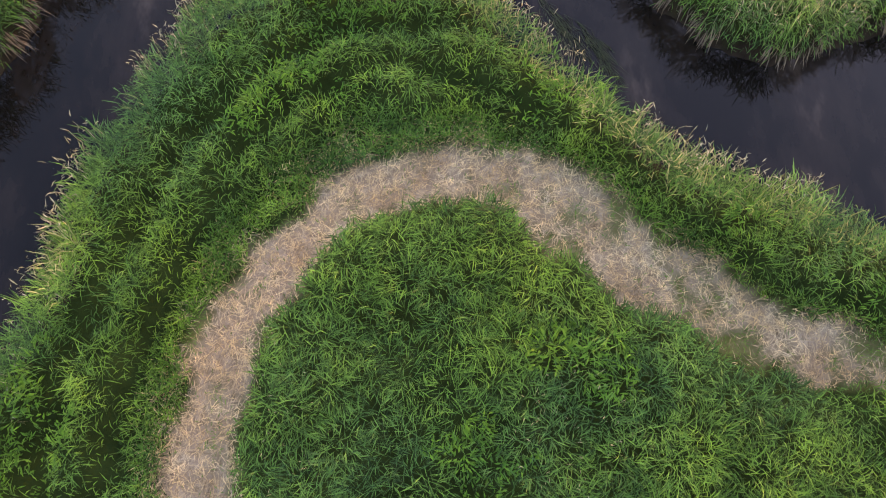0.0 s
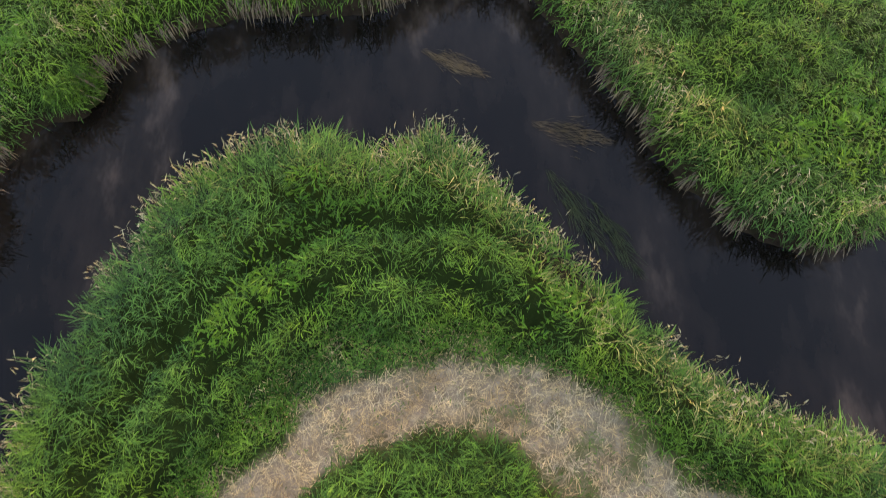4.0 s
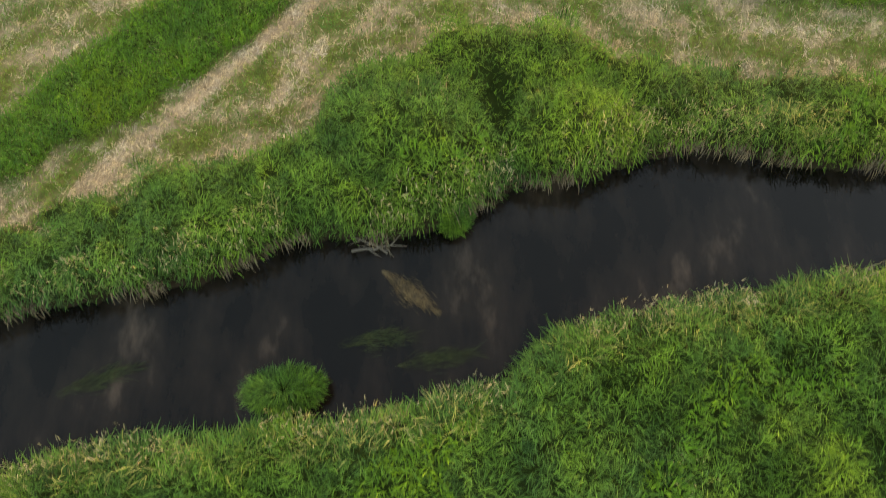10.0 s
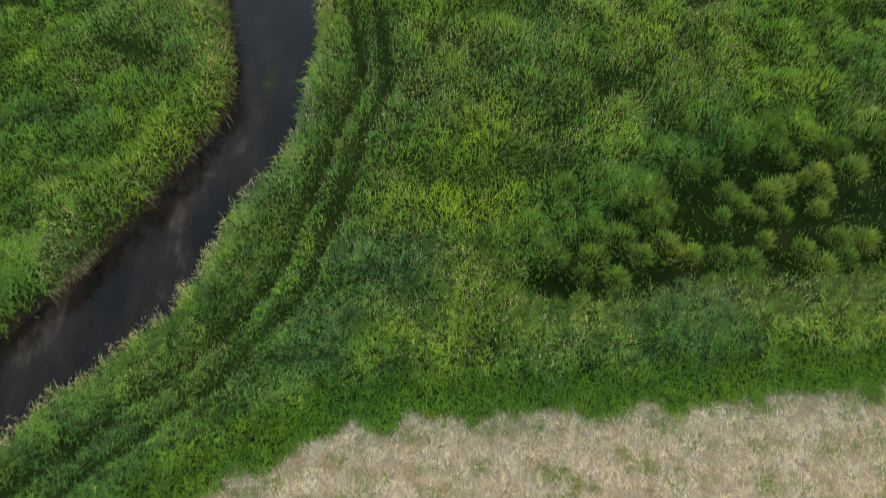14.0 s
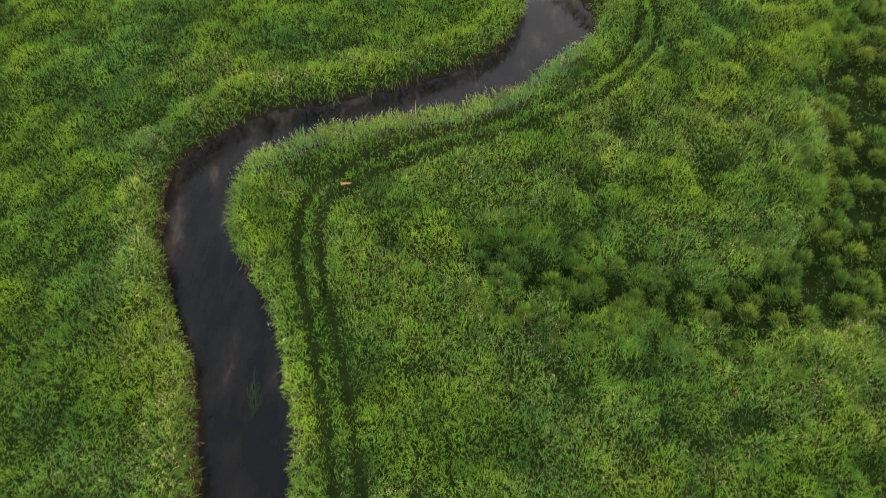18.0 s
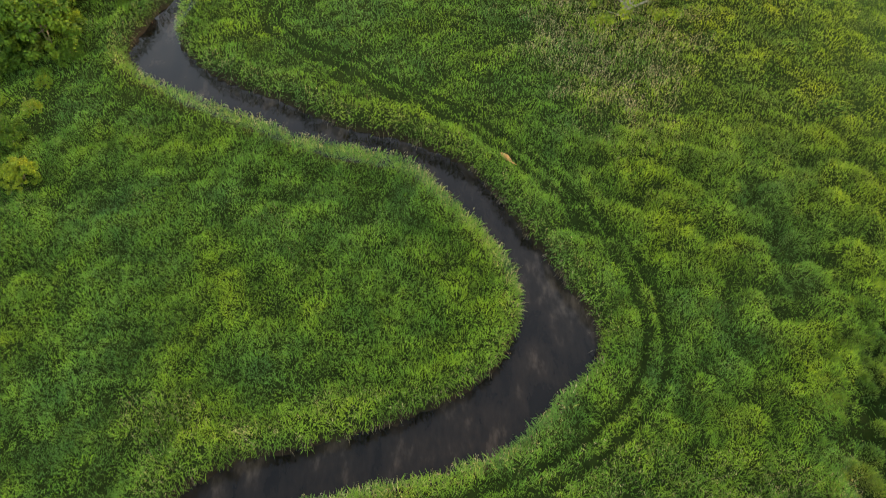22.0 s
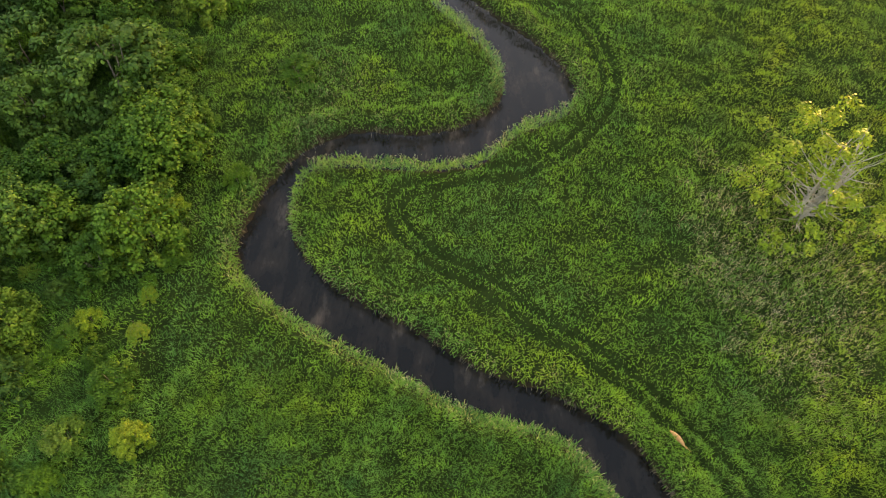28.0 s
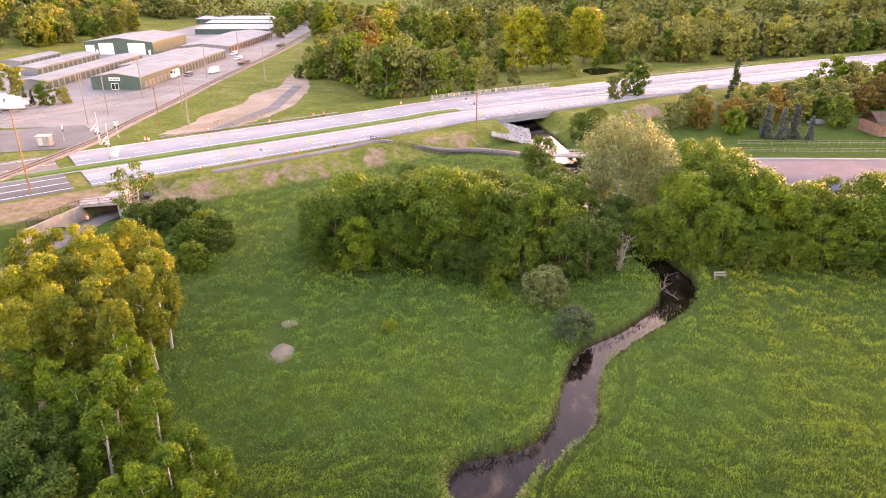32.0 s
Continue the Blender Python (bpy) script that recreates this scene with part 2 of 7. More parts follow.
_t.links.new(_rag.outputs[0], _worn.inputs["Value"])
_turf = mix(_t, 1.0, _turf, ramp(_t, noise_tex(_t, 0.9, 6.0, 0.7), [(0.3, (0.62, 0.66, 0.66)), (0.7, (1.4, 1.34, 1.3))]), "MULTIPLY")
_c = mix(_t, _turf_at.outputs["Fac"], _c, mix(_t, _worn.outputs[0], _turf, ramp(_t, noise_tex(_t, 0.8, 7.0, 0.65), [(0.3, (0.13, 0.098, 0.064)), (0.7, (0.24, 0.185, 0.13))])))
_sward_at = _t.nodes.new("ShaderNodeAttribute")
_sward_at.attribute_name = "sward"
_c = mix(_t, _sward_at.outputs["Fac"], _c, ramp(_t, noise_tex(_t, 0.5, 7.0, 0.65), [(0.3, (0.029, 0.058, 0.013)), (0.7, (0.058, 0.096, 0.020))]))
_pool_at = _t.nodes.new("ShaderNodeAttribute")
_pool_at.attribute_name = "ooze"
_c = mix(_t, _pool_at.outputs["Fac"], _c, ramp(_t, noise_tex(_t, 0.8, 7.0, 0.7), [(0.3, (0.004, 0.008, 0.002)), (0.5, (0.009, 0.017, 0.003)), (0.7, (0.024, 0.026, 0.008))]))
_c = mix(_t, _bank.outputs["Fac"], _c, _soil)
_t.links.new(_c, _p.inputs["Base Color"])
bump(_t, _p, noise_tex(_t, 9.0, 6.0, 0.7), 0.8, 0.05)


# ---- plan of the stream, the tracks and the meadows ----
def spline(pts, step=0.35):
    """A smooth line through the points of a plan."""
    p = np.array(pts, float)
    p = np.vstack([2 * p[0] - p[1], p, 2 * p[-1] - p[-2]])
    out = []
    for a, b, c, d in zip(p[:-3], p[1:-2], p[2:-1], p[3:]):
        n = max(2, int(np.linalg.norm(c - b) / step))
        u = np.linspace(0, 1, n, endpoint=False)[:, None]
        out.append(0.5 * (2 * b + (c - a) * u + (2 * a - 5 * b + 4 * c - d) * u ** 2 + (3 * b - a - 3 * c + d) * u ** 3))
    return np.vstack(out + [p[-2:-1]])


LEFT_LOWER = [(-50, 30), (-40, 34), (-30, 37), (-24, 40), (-18, 43.6), (-14.4, 46.4), (-11.7, 49.5), (-9, 53.7), (-7.5, 57), (-7.9, 60), (-8.5, 62.5), (-9.2, 65.5), (-10.9, 69), (-12.2, 73), (-12.5, 76),
              (-11, 78.6), (-8, 80.7), (-4.8, 81.5), (-.2, 82.8), (4.5, 85.1), (6.9, 88.5), (7, 91.8), (5.4, 94.7), (3, 98), (0, 101), (-5, 102.3), (-9.2, 104.2), (-13.7, 106.3),
              (-18.6, 109), (-21.4, 111.6), (-22, 114.7), (-20.9, 118.9), (-18.6, 122.8)]
LEFT_UPPER = [(-15, 124.7), (-10, 124.8), (-6, 126.2), (-3.5, 129.5), (-4.3, 133.8), (-7, 137.4), (-10.6, 141.7), (-14, 147), (-15.1, 151), (-13.5, 154), (-7.5, 156.6), (-4.4, 161),
              (-2.8, 168), (0.2, 175.5), (7, 181.8), (12.5, 188.8), (14.3, 197), (13, 203), (9, 215), (4, 234), (3.5, 262), (-3, 285), (-10, 310), (-20, 345)]
RIGHT_LOWER = [(-50, 25), (-36, 29), (-24, 32), (-19, 36.5), (-15, 40.8), (-12.9, 42.8), (-10, 45.4), (-7.6, 48.3), (-6.4, 51.5), (-4.9, 54), (-4.4, 57.5), (-4.2, 60.5), (-4.8, 64), (-5.6, 66.5), (-7.2, 69.8),
               (-8.6, 72), (-8.5, 76), (-6, 77.8), (-4, 78.8), (0, 79.7), (3, 80.3), (6, 81.6), (8.5, 84), (10.9, 86.3), (11.2, 89), (9.6, 92.3), (7.5, 96), (4.5, 100.8), (2, 102.6),
               (-1, 104), (-5, 105.2), (-9, 107.6), (-13, 109.5), (-16.3, 111.8), (-18.8, 115.5), (-18.6, 119.8), (-16.5, 121.3)]
RIGHT_UPPER = [(-10, 121.4), (-5.5, 122.1), (-2.5, 125.3), (1.8, 128.2), (1.8, 132), (-1, 136), (-5, 139.8), (-8.2, 143.6), (-9, 148), (-7.5, 151.5), (-3.5, 156.5), (0, 161.5), (1.6, 170.5),
               (6, 177.5), (13.5, 185.3), (18, 191.5), (19, 198), (17, 204), (14, 216), (10, 238), (9.5, 262), (5, 288), (0, 310), (-9, 345)]
LOOP_INNER = [(-12, -9), (-10, 0), (-8.6, 3.3), (-8.1, 5), (-8.1, 6.2), (-7.2, 8.3), (-6.4, 9.8), (-5.4, 11), (-4, 11.8), (-2.6, 12.1), (-1.3, 11.7), (-.5, 12.3), (.5, 12), (1.4, 10.8),
              (2.5, 9.8), (3.6, 8.7), (4.7, 7.5), (5.6, 6.7), (6.8, 6.2), (8.1, 5.8), (9, 5.4), (12, 4.5), (18, 6), (26, 9), (38, 10), (54, 8)]
LOOP_OUTER = [(-18, -9), (-14, 2), (-10.6, 9.5), (-10.1, 10.6), (-10, 11.4), (-9.5, 12.4), (-8.2, 13.1), (-7.9, 14.2), (-6.6, 15), (-5, 15.7), (-3, 15.8), (-.8, 16.1), (-.3, 16.8), (1.7, 16.7),
              (3, 15.1), (4.2, 13.3), (4.9, 11.9), (5.8, 10.8), (7.2, 9.8), (8.6, 9.7), (10.6, 10.4), (14, 11), (19, 11), (26, 14), (38, 15), (54, 13)]
BEND_NEAR = [(-50, 9), (-40, 12), (-30, 15), (-22, 18.5), (-15, 21.5), (-9.6, 23.7), (-7.2, 24.5), (-4.9, 24.6), (-3.7, 24.9), (-2.1, 25.0), (-1.5, 25.1), (-.5, 25.3), (1.9, 25.9), (3, 26.9), (4.7, 27.5), (8.4, 28.2), (11.5, 28.6), (20, 29.5), (30, 30), (40, 32), (54, 37)]
BEND_FAR = [(-50, 13), (-40, 16), (-32, 19), (-24, 23), (-16, 25.5), (-10.9, 27.3), (-8.5, 27.8), (-6.7, 28.1), (-4.4, 28.9), (-3.2, 29.5), (-.6, 29.6), (1.6, 30.4), (2.7, 31.1), (4.7, 31.4), (7.2, 32.2), (10, 31.9), (12.7, 31.7), (20, 32.6), (30, 34), (40, 36), (54, 41)]
HAY_OUTER = [(-5.6, -4), (-5.3, 1.2), (-5, 3.1), (-4.1, 4.9), (-3.2, 5.7), (-2, 6.8), (-.4, 7.2), (1.4, 7.2), (2.7, 7), (3.8, 6.1), (4.9, 5.1), (6, 4.3), (7.1, 3.6), (8.9, 2.9), (13, 2), (20, 3)]
HAY_INNER = [(-4.2, -4), (-4, 1.2), (-3.7, 2.9), (-3, 4.1), (-2.2, 5.1), (-1, 5.7), (-.3, 6), (1, 5.7), (2.5, 4.8), (3.9, 3.7), (4.7, 3.1), (5.7, 2.6), (6.8, 2.1), (8.6, 1.9), (13, 0.6), (20, 1)]
VERGE_OUTER = [(-6.4, -4), (-6.0, 1.4), (-5.4, 3.8), (-4.4, 5.8), (-3.3, 7.1), (-2.1, 8.0), (-0.4, 8.3), (1.4, 7.7), (2.8, 7.4), (3.8, 6.7), (5.1, 5.4), (7.0, 3.8), (8.8, 3.2), (13, 2.2), (20, 3.2)]
FIELD_LOW = [(-22, 25.5), (-15, 28), (-11, 29.7), (-8.2, 30.9), (-3.7, 32.5), (-2.2, 34.4), (1, 36), (2.7, 36.3), (4.4, 36), (7.6, 34.8), (13.5, 34.6), (24, 35.5)]
FIELD_HIGH = [(-24, 30), (-17, 34), (-12.3, 38.1), (-9, 39.8), (-5, 41.8), (-2, 43.2), (2.4, 43.7), (9.2, 44), (15.1, 44.6), (26, 45.2)]
STRIP_A = [(-14, 30.5), (-11.5, 33.6), (-8.5, 36.7), (-6, 38.6), (-2.3, 39.4), (-4.1, 37), (-7.2, 34.1), (-10.1, 32.2), (-13, 30)]
STRIP_B = [(-.8, 38.7), (1, 39.8), (4.6, 39.2), (8.2, 39.8), (14.7, 39.8), (22, 40.2), (22, 37.2), (14.1, 37.1), (6.2, 38), (2.8, 38.5), (-.4, 38.5)]
OXBOW = [(5.2, 48.4), (8.5, 49.8), (13, 51.2), (18, 51.3), (24, 52.0), (30, 54)]
OXBOW_HIGH = [(4.6, 70.6), (8, 69.0), (12, 68.2), (16, 68.0), (19.5, 69.2), (22.6, 72), (24.3, 76), (25.6, 81.5), (29, 87), (36, 92)]
RUT_NEAR = [(-7.2, -3), (-6.9, 1.4), (-6.3, 3.3), (-5.8, 5), (-5, 7), (-3.9, 8.2), (-2.4, 9.2), (-.9, 9.5), (.8, 9.3), (2.6, 8.2)]
RUT_LOWER = [(-14, 38.8), (-10.5, 41.8), (-7.1, 44.5), (-5.6, 46.3), (-4.2, 48.0), (-3.2, 51.3), (-2.4, 54.3), (-1.6, 57.5), (-2.2, 61.8), (-3.5, 66.9), (-4.5, 70.7), (-4.5, 73.4), (-3.2, 75.4), (0.6, 77.3), (5.7, 79),
             (8.8, 80.4), (12.5, 83.4), (14.3, 87), (13.8, 92.1), (10.5, 97.6), (6, 103), (1.4, 106.7), (-1.3, 108.3), (-4.6, 111), (-8.3, 112.8)]
RUT_UPPER = [(-8.3, 112.8), (-10.8, 115.4), (-11.1, 117.8), (-7.8, 119.6), (-.7, 121.6), (3, 125.3), (5.1, 130.5), (3.3, 137.2), (-1, 142), (-5.2, 146.5), (-6.2, 149.5), (-3.9, 154.6), (2.1, 161.7), (4.4, 168.2),
             (5.4, 174), (13.7, 183.4), (21.5, 192.3), (23, 199)]

X0, Y0, CELL = -48.0, -10.0, 0.25
GX, GY = 400, 1420                     # the fields cover 100 m by 355 m
_gx, _gy = X0 + CELL * np.arange(GX), Y0 + CELL * np.arange(GY)


def window(pts, pad):
    lo, hi = pts.min(0) - pad, pts.max(0) + pad
    i0, i1 = np.clip(((np.array([lo[0], hi[0]]) - X0) / CELL).astype(int), 0, GX)
    j0, j1 = np.clip(((np.array([lo[1], hi[1]]) - Y0) / CELL).astype(int), 0, GY)
    return i0, i1, j0, j1


def line_distance(pts, pad=6.0):
    """Distance to a line, up to pad, over the field."""
    out = np.full((GY, GX), pad)
    for k in range(0, len(pts) - 1, 12):
        seg = pts[k:k + 13]
        i0, i1, j0, j1 = window(seg, pad)
        if i1 <= i0 or j1 <= j0:
            continue
        px, py = np.meshgrid(_gx[i0:i1], _gy[j0:j1])
        best = out[j0:j1, i0:i1]
        for a, b in zip(seg[:-1], seg[1:]):
            d = b - a
            u = np.clip(((px - a[0]) * d[0] + (py - a[1]) * d[1]) / max(1e-9, d @ d), 0, 1)
            np.minimum(best, np.hypot(px - a[0] - u * d[0], py - a[1] - u * d[1]), out=best)
    return out


def inside(poly):
    out = np.zeros((GY, GX), bool)
    i0, i1, j0, j1 = window(poly, 0.5)
    px, py = np.meshgrid(_gx[i0:i1], _gy[j0:j1])
    w = np.zeros(px.shape, bool)
    for a, b in zip(poly, np.roll(poly, -1, 0)):
        if a[1] == b[1]:
            continue
        w ^= ((a[1] > py) != (b[1] > py)) & (px < (b[0] - a[0]) * (py - a[1]) / (b[1] - a[1]) + a[0])
    out[j0:j1, i0:i1] = w
    return out


def wave(x, y, scale, seed=0):
    """Cheap smooth noise, about -1 to 1."""
    r = np.random.default_rng(seed)
    s = np.zeros_like(x, dtype=float)
    for k in range(7):
        a, f, ph = r.uniform(0, 6.28), r.uniform(0.6, 1.9), r.uniform(0, 6.28)
        s += np.sin((x * math.cos(a) + y * math.sin(a)) * f * 6.28 / scale + ph + 1.3 * np.sin((y * math.cos(a) - x * math.sin(a)) * 4.1 / scale + ph * 2))
    return s / 3.7


def tuft(x, y, size, seed):
    """Tufts: 1 at a tuft's middle, 0 at the cracks between; and the way outwards."""
    i, j = np.floor(x / size), np.floor(y / size)
    best, ox, oy = np.full(x.shape, 9.0), np.zeros(x.shape), np.zeros(x.shape)
    for a in (-1, 0, 1):
        for b in (-1, 0, 1):
            u, v = i + a, j + b
            k = np.sin(u * 127.1 + v * 311.7 + seed * 17.3) * 43758.5453
            l = np.sin(u * 269.5 + v * 183.3 + seed * 31.9) * 24634.6345
            dx, dy = x / size - u - (k - np.floor(k)), y / size - v - (l - np.floor(l))
            d = dx * dx + dy * dy
            near = d < best
            best, ox, oy = np.where(near, d, best), np.where(near, dx, ox), np.where(near, dy, oy)
    return np.clip(1 - best / 0.55, 0, 1), ox, oy


def band(low, high):
    """Signed distance to a strip between two lines: positive outside."""
    a, b = spline(low), spline(high)
    d = np.minimum(line_distance(a), line_distance(b))
    return np.where(inside(np.vstack([a, b[::-1]])), -d, d)


_mx, _my = np.meshgrid(_gx, _gy)
_jag = 0.16 * wave(_mx, _my, 1.3, 1) + 0.10 * wave(_mx, _my, 0.6, 2)
WET = np.minimum.reduce([band(LEFT_LOWER + LEFT_UPPER, RIGHT_LOWER + RIGHT_UPPER), band(LOOP_INNER, LOOP_OUTER), band(BEND_NEAR, BEND_FAR)]) + _jag - 0.22
_jag2 = 0.22 * wave(_mx, _my, 2.1, 3) + 0.12 * wave(_mx, _my, 0.7, 4)
HAY = band(HAY_INNER, HAY_OUTER) + _jag2
VERGE = band(HAY_OUTER, VERGE_OUTER) + _jag2
FIELD = band(FIELD_LOW, FIELD_HIGH) + 1.7 * _jag2
STRIPS = np.minimum(*[np.where(inside(spline(s)), -1.0, 1.0) * line_distance(np.vstack([spline(s), spline(s)[:1]])) for s in (STRIP_A, STRIP_B)]) + _jag2
_ruts = []
for _line in (RUT_NEAR, RUT_LOWER, RUT_UPPER):
    _p = spline(_line)
    _n = np.gradient(_p, axis=0)
    _n = np.stack([-_n[:, 1], _n[:, 0]], 1) / np.linalg.norm(_n, axis=1)[:, None]
    for _s in (-0.55, 0.55):
        _ruts.append(line_distance(_p + _s * _n, 2.0))
WINDING = spline([(-61.2, 194.4), (-56, 190.2), (-51.5, 190.6), (-47.3, 187.2), (-43, 187.0), (-40.2, 183.4), (-37.6, 181.2), (-39.4, 178.4), (-38.6, 174.6)])
_ruts.append(line_distance(WINDING, 2.0) - 0.75)
RUTS = np.minimum.reduce(_ruts) + 0.5 * _jag
_ease = lambda lo, hi: np.clip((_mx - lo) / (hi - lo), 0, 1)
POOL = np.minimum(line_distance(spline(OXBOW), 9.0) - 0.5 - 1.7 * _ease(6, 13), line_distance(spline(OXBOW_HIGH), 9.0) - 0.35 - 1.5 * _ease(15, 22)) + 3 * _jag


def field(f, x, y):
    """The field's value at places of the plan."""
    u, v = (x - X0) / CELL, (y - Y0) / CELL
    i, j = np.clip(u.astype(int), 0, GX - 2), np.clip(v.astype(int), 0, GY - 2)
    a, b = np.clip(u - i, 0, 1), np.clip(v - j, 0, 1)
    return (f[j, i] * (1 - a) + f[j, i + 1] * a) * (1 - b) + (f[j + 1, i] * (1 - a) + f[j + 1, i + 1] * a) * b


def smooth(x, lo, hi):
    u = np.clip((x - lo) / (hi - lo), 0, 1)
    return u * u * (3 - 2 * u)


# tussocks: mounds of sedge about the old channel
_tr = random.Random(11)
TUSSOCKS = []
while len(TUSSOCKS) < 460:
    x, y = _tr.uniform(3, 36), _tr.uniform(46, 92)
    d = field(POOL, np.array([x]), np.array([y]))[0]
    if d < 2.6 and _tr.random() < (0.16 if d < -0.9 else 0.9) and wave(np.array([x]), np.array([y]), 3.5, 77)[0] > -0.75 and all((x - a) ** 2 + (y - b) ** 2 > 0.32 for a, b, *_ in TUSSOCKS):
        TUSSOCKS.append((x, y, _tr.choice((0.22, 0.3, 0.4, 0.6)) * _tr.uniform(0.85, 1.15), _tr.uniform(0.7, 1.35)))


MUD_POOLS = ((-37.1, 172.3, 1.25, 2.1), (-38.2, 179.8, 0.9, 0.8))


def mud(x, y):
    """Below 0 inside the pools of mud."""
    d = np.minimum.reduce([(np.hypot((x - cx) / a, (y - cy) / b) - 1) * min(a, b) for cx, cy, a, b in MUD_POOLS])
    return d + 0.16 * wave(x, y, 2.2, 61)


def height_now(x, y):
    """How tall the grass stands at a place, in metres."""
    wet, hay, fld, strip, rut, pool = (field(f, x, y) for f in (WET, HAY, FIELD, STRIPS, RUTS, POOL))
    wx, wy = x + 0.15 * wave(x, y, 1.1, 41), y + 0.15 * wave(x, y, 1.1, 42)
    far = smooth(y, 44, 56)
    mild = smooth(y, 140, 175)
    fine = tuft(wx, wy, 0.75, 1)[0] * (1 - far) + (tuft(wx, wy, 1.35, 3)[0] * (1 - mild) + tuft(wx, wy, 2.3, 3)[0] * mild) * far
    h = (1.0 + 0.14 * wave(x, y, 6.0, 5)) * (0.40 + 0.14 * far - 0.20 * mild + (0.42 - 0.17 * far + 0.32 * mild) * fine + (0.48 - 0.06 * far + 0.06 * mild) * tuft(wx, wy, 2.8, 2)[0])
    h = np.maximum(h, 0.28)
    # pillowy hummocks about the old channel, and two tall clumps of reed on the bend's bank
    hummock = smooth(x, 4, 9) * smooth(y, 47, 52) * (1 - smooth(y, 96, 110))
    h += hummock * (0.85 * tuft(wx, wy, 1.9, 23)[0] - 0.38)
    h += 1.25 * np.exp(-((x + 0.1) / 1.6) ** 2 - ((y - 32.3) / 1.2) ** 2) + 1.2 * np.exp(-((x - 3.9) / 1.2) ** 2 - ((y - 32.5) / 1.2) ** 2) - 0.9 * np.exp(-((x - 2.1) / 0.45) ** 2 - ((y - 32.9) / 1.6) ** 2)
    h = np.maximum(h, 0.2)
    h *= 1 - 0.6 * far * smooth(tuft(wx + 0.8 * wave(x, y, 2.2, 53), wy, 6.5, 11)[0], 0.962, 0.995) * (wave(x, y, 17, 52) > 0.1) * smooth(wet, 2.0, 3.0)
    h += (0.30 + 0.16 * far) * (1 - smooth(wet, 0.5 + 0.4 * far, 2.0))
    mown = np.minimum(hay, np.minimum(fld, field(VERGE, x, y) + 0.15))
    h *= smooth(mown, 0.0, 0.4) * 0.95 + 0.05
    edge = (y > 36 + 0.45 * (np.clip(x, -14, 0) + 14)) & (fld > 0)
    h = np.where(edge, h * (0.28 + 0.72 * smooth(fld, 0.9, 1.5)), h)
    h = np.where((strip < 0.2) & (fld < 0.2), np.maximum(h, 0.32 * smooth(-strip, -0.2, 0.3)), h)
    h = np.where((field(VERGE, x, y) < 0) & (hay > 0), np.maximum(h, 0.22 + 0.1 * wave(x, y, 1.0, 8)), h)
    h *= 0.05 + 0.95 * smooth(rut - 0.05 * far - 0.22 * mild, 0.06, 0.28)
    h *= 0.06 + 0.94 * smooth(mud(x, y), 0.0, 0.5)
    h *= smooth(pool, 0.1, 1.1) * 0.96 + 0.04
    return h * smooth(wet, -0.25, 0.2)


WINDROWS = np.minimum(line_distance(spline([(-13, 27.5), (-9.5, 30.8), (-7.8, 32.5), (-4.4, 36.1), (-2.5, 38.1), (-0.8, 39.9)]), 3.0) - 0.28,
                      line_distance(spline([(-8.5, 32.1), (-4.9, 35.8), (-3.2, 37.7), (-0.7, 38.5), (2.4, 38.3), (6.2, 37.7), (9.6, 37.0), (14.2, 36.7), (22, 37)]), 3.0) - 0.06) + 0.7 * _jag2
WINDROWS = np.minimum(WINDROWS, line_distance(spline([(-5.1, -4), (-4.9, 1.5), (-4.6, 3.0), (-3.8, 4.7), (-3.0, 5.5), (-1.8, 6.5), (-0.5, 6.9), (1.5, 6.7), (3, 6.2)]), 3.0) - 0.22 + 0.5 * _jag2)


MOWING = line_distance(spline(FIELD_LOW), 14.0)


def tan(x, y):
    """How thickly dry hay covers the mown ground, 0 to 1."""
    hay, fld = field(HAY, x, y), field(FIELD, x, y)
    m = smooth(-np.minimum(hay, fld), -0.12, 0.15)
    n = wave(x, y, 3.2, 14) + 0.8 * wave(x, y, 1.2, 15) + 0.5 * wave(x, y, 0.5, 25)
    upper = y > 39.8 + 0.12 * np.abs(x - 3)
    thick = np.where(hay < 0.3, np.where(x > 0.8, 0.66, 0.86), np.where(upper, 0.76, 0.35))
    row = np.sin(field(MOWING, x, y) * 5.2 + 0.9 * wave(x, y, 4.0, 26))
    n = np.where(hay < 0.3, n, 0.55 * n + 0.34 * row + 0.75 * wave(x, y, 0.4, 29))
    t = smooth(n + 2.2 * (thick - 0.5), -0.9, 0.9)
    t = np.where((field(VERGE, x, y) < 0) & (hay > 0), np.maximum(t, 0.4 * smooth(n, -0.6, 0.8)), t)
    m = np.where(field(VERGE, x, y) < 0, 1.0, m)
    t = np.maximum(t, smooth(-field(WINDROWS, x, y), -0.1, 0.12))
    return m * t * (1 - 0.93 * smooth(-field(STRIPS, x, y), -0.15, 0.15))


def land_now(x, y):
    """The ground's height."""
    wet = field(WET, x, y)
    h = height_now(x, y)
    z = -0.95 + 0.40 * smooth(wet, -1.2, -0.25) + 0.45 * smooth(wet, -0.25, -0.02) + 0.10 * smooth(wet, -0.02, 0.15)
    z = z + 0.34 * h * smooth(wet, 0.15, 0.8)
    z = z + 0.03 * wave(x, y, 0.9, 9) * smooth(wet, 0, 0.4)
    return z


HEIGHT, LAND = height_now(_mx, _my), land_now(_mx, _my)


def height(x, y):
    return field(HEIGHT, x, y)


def land(x, y):
    return field(LAND, x, y)


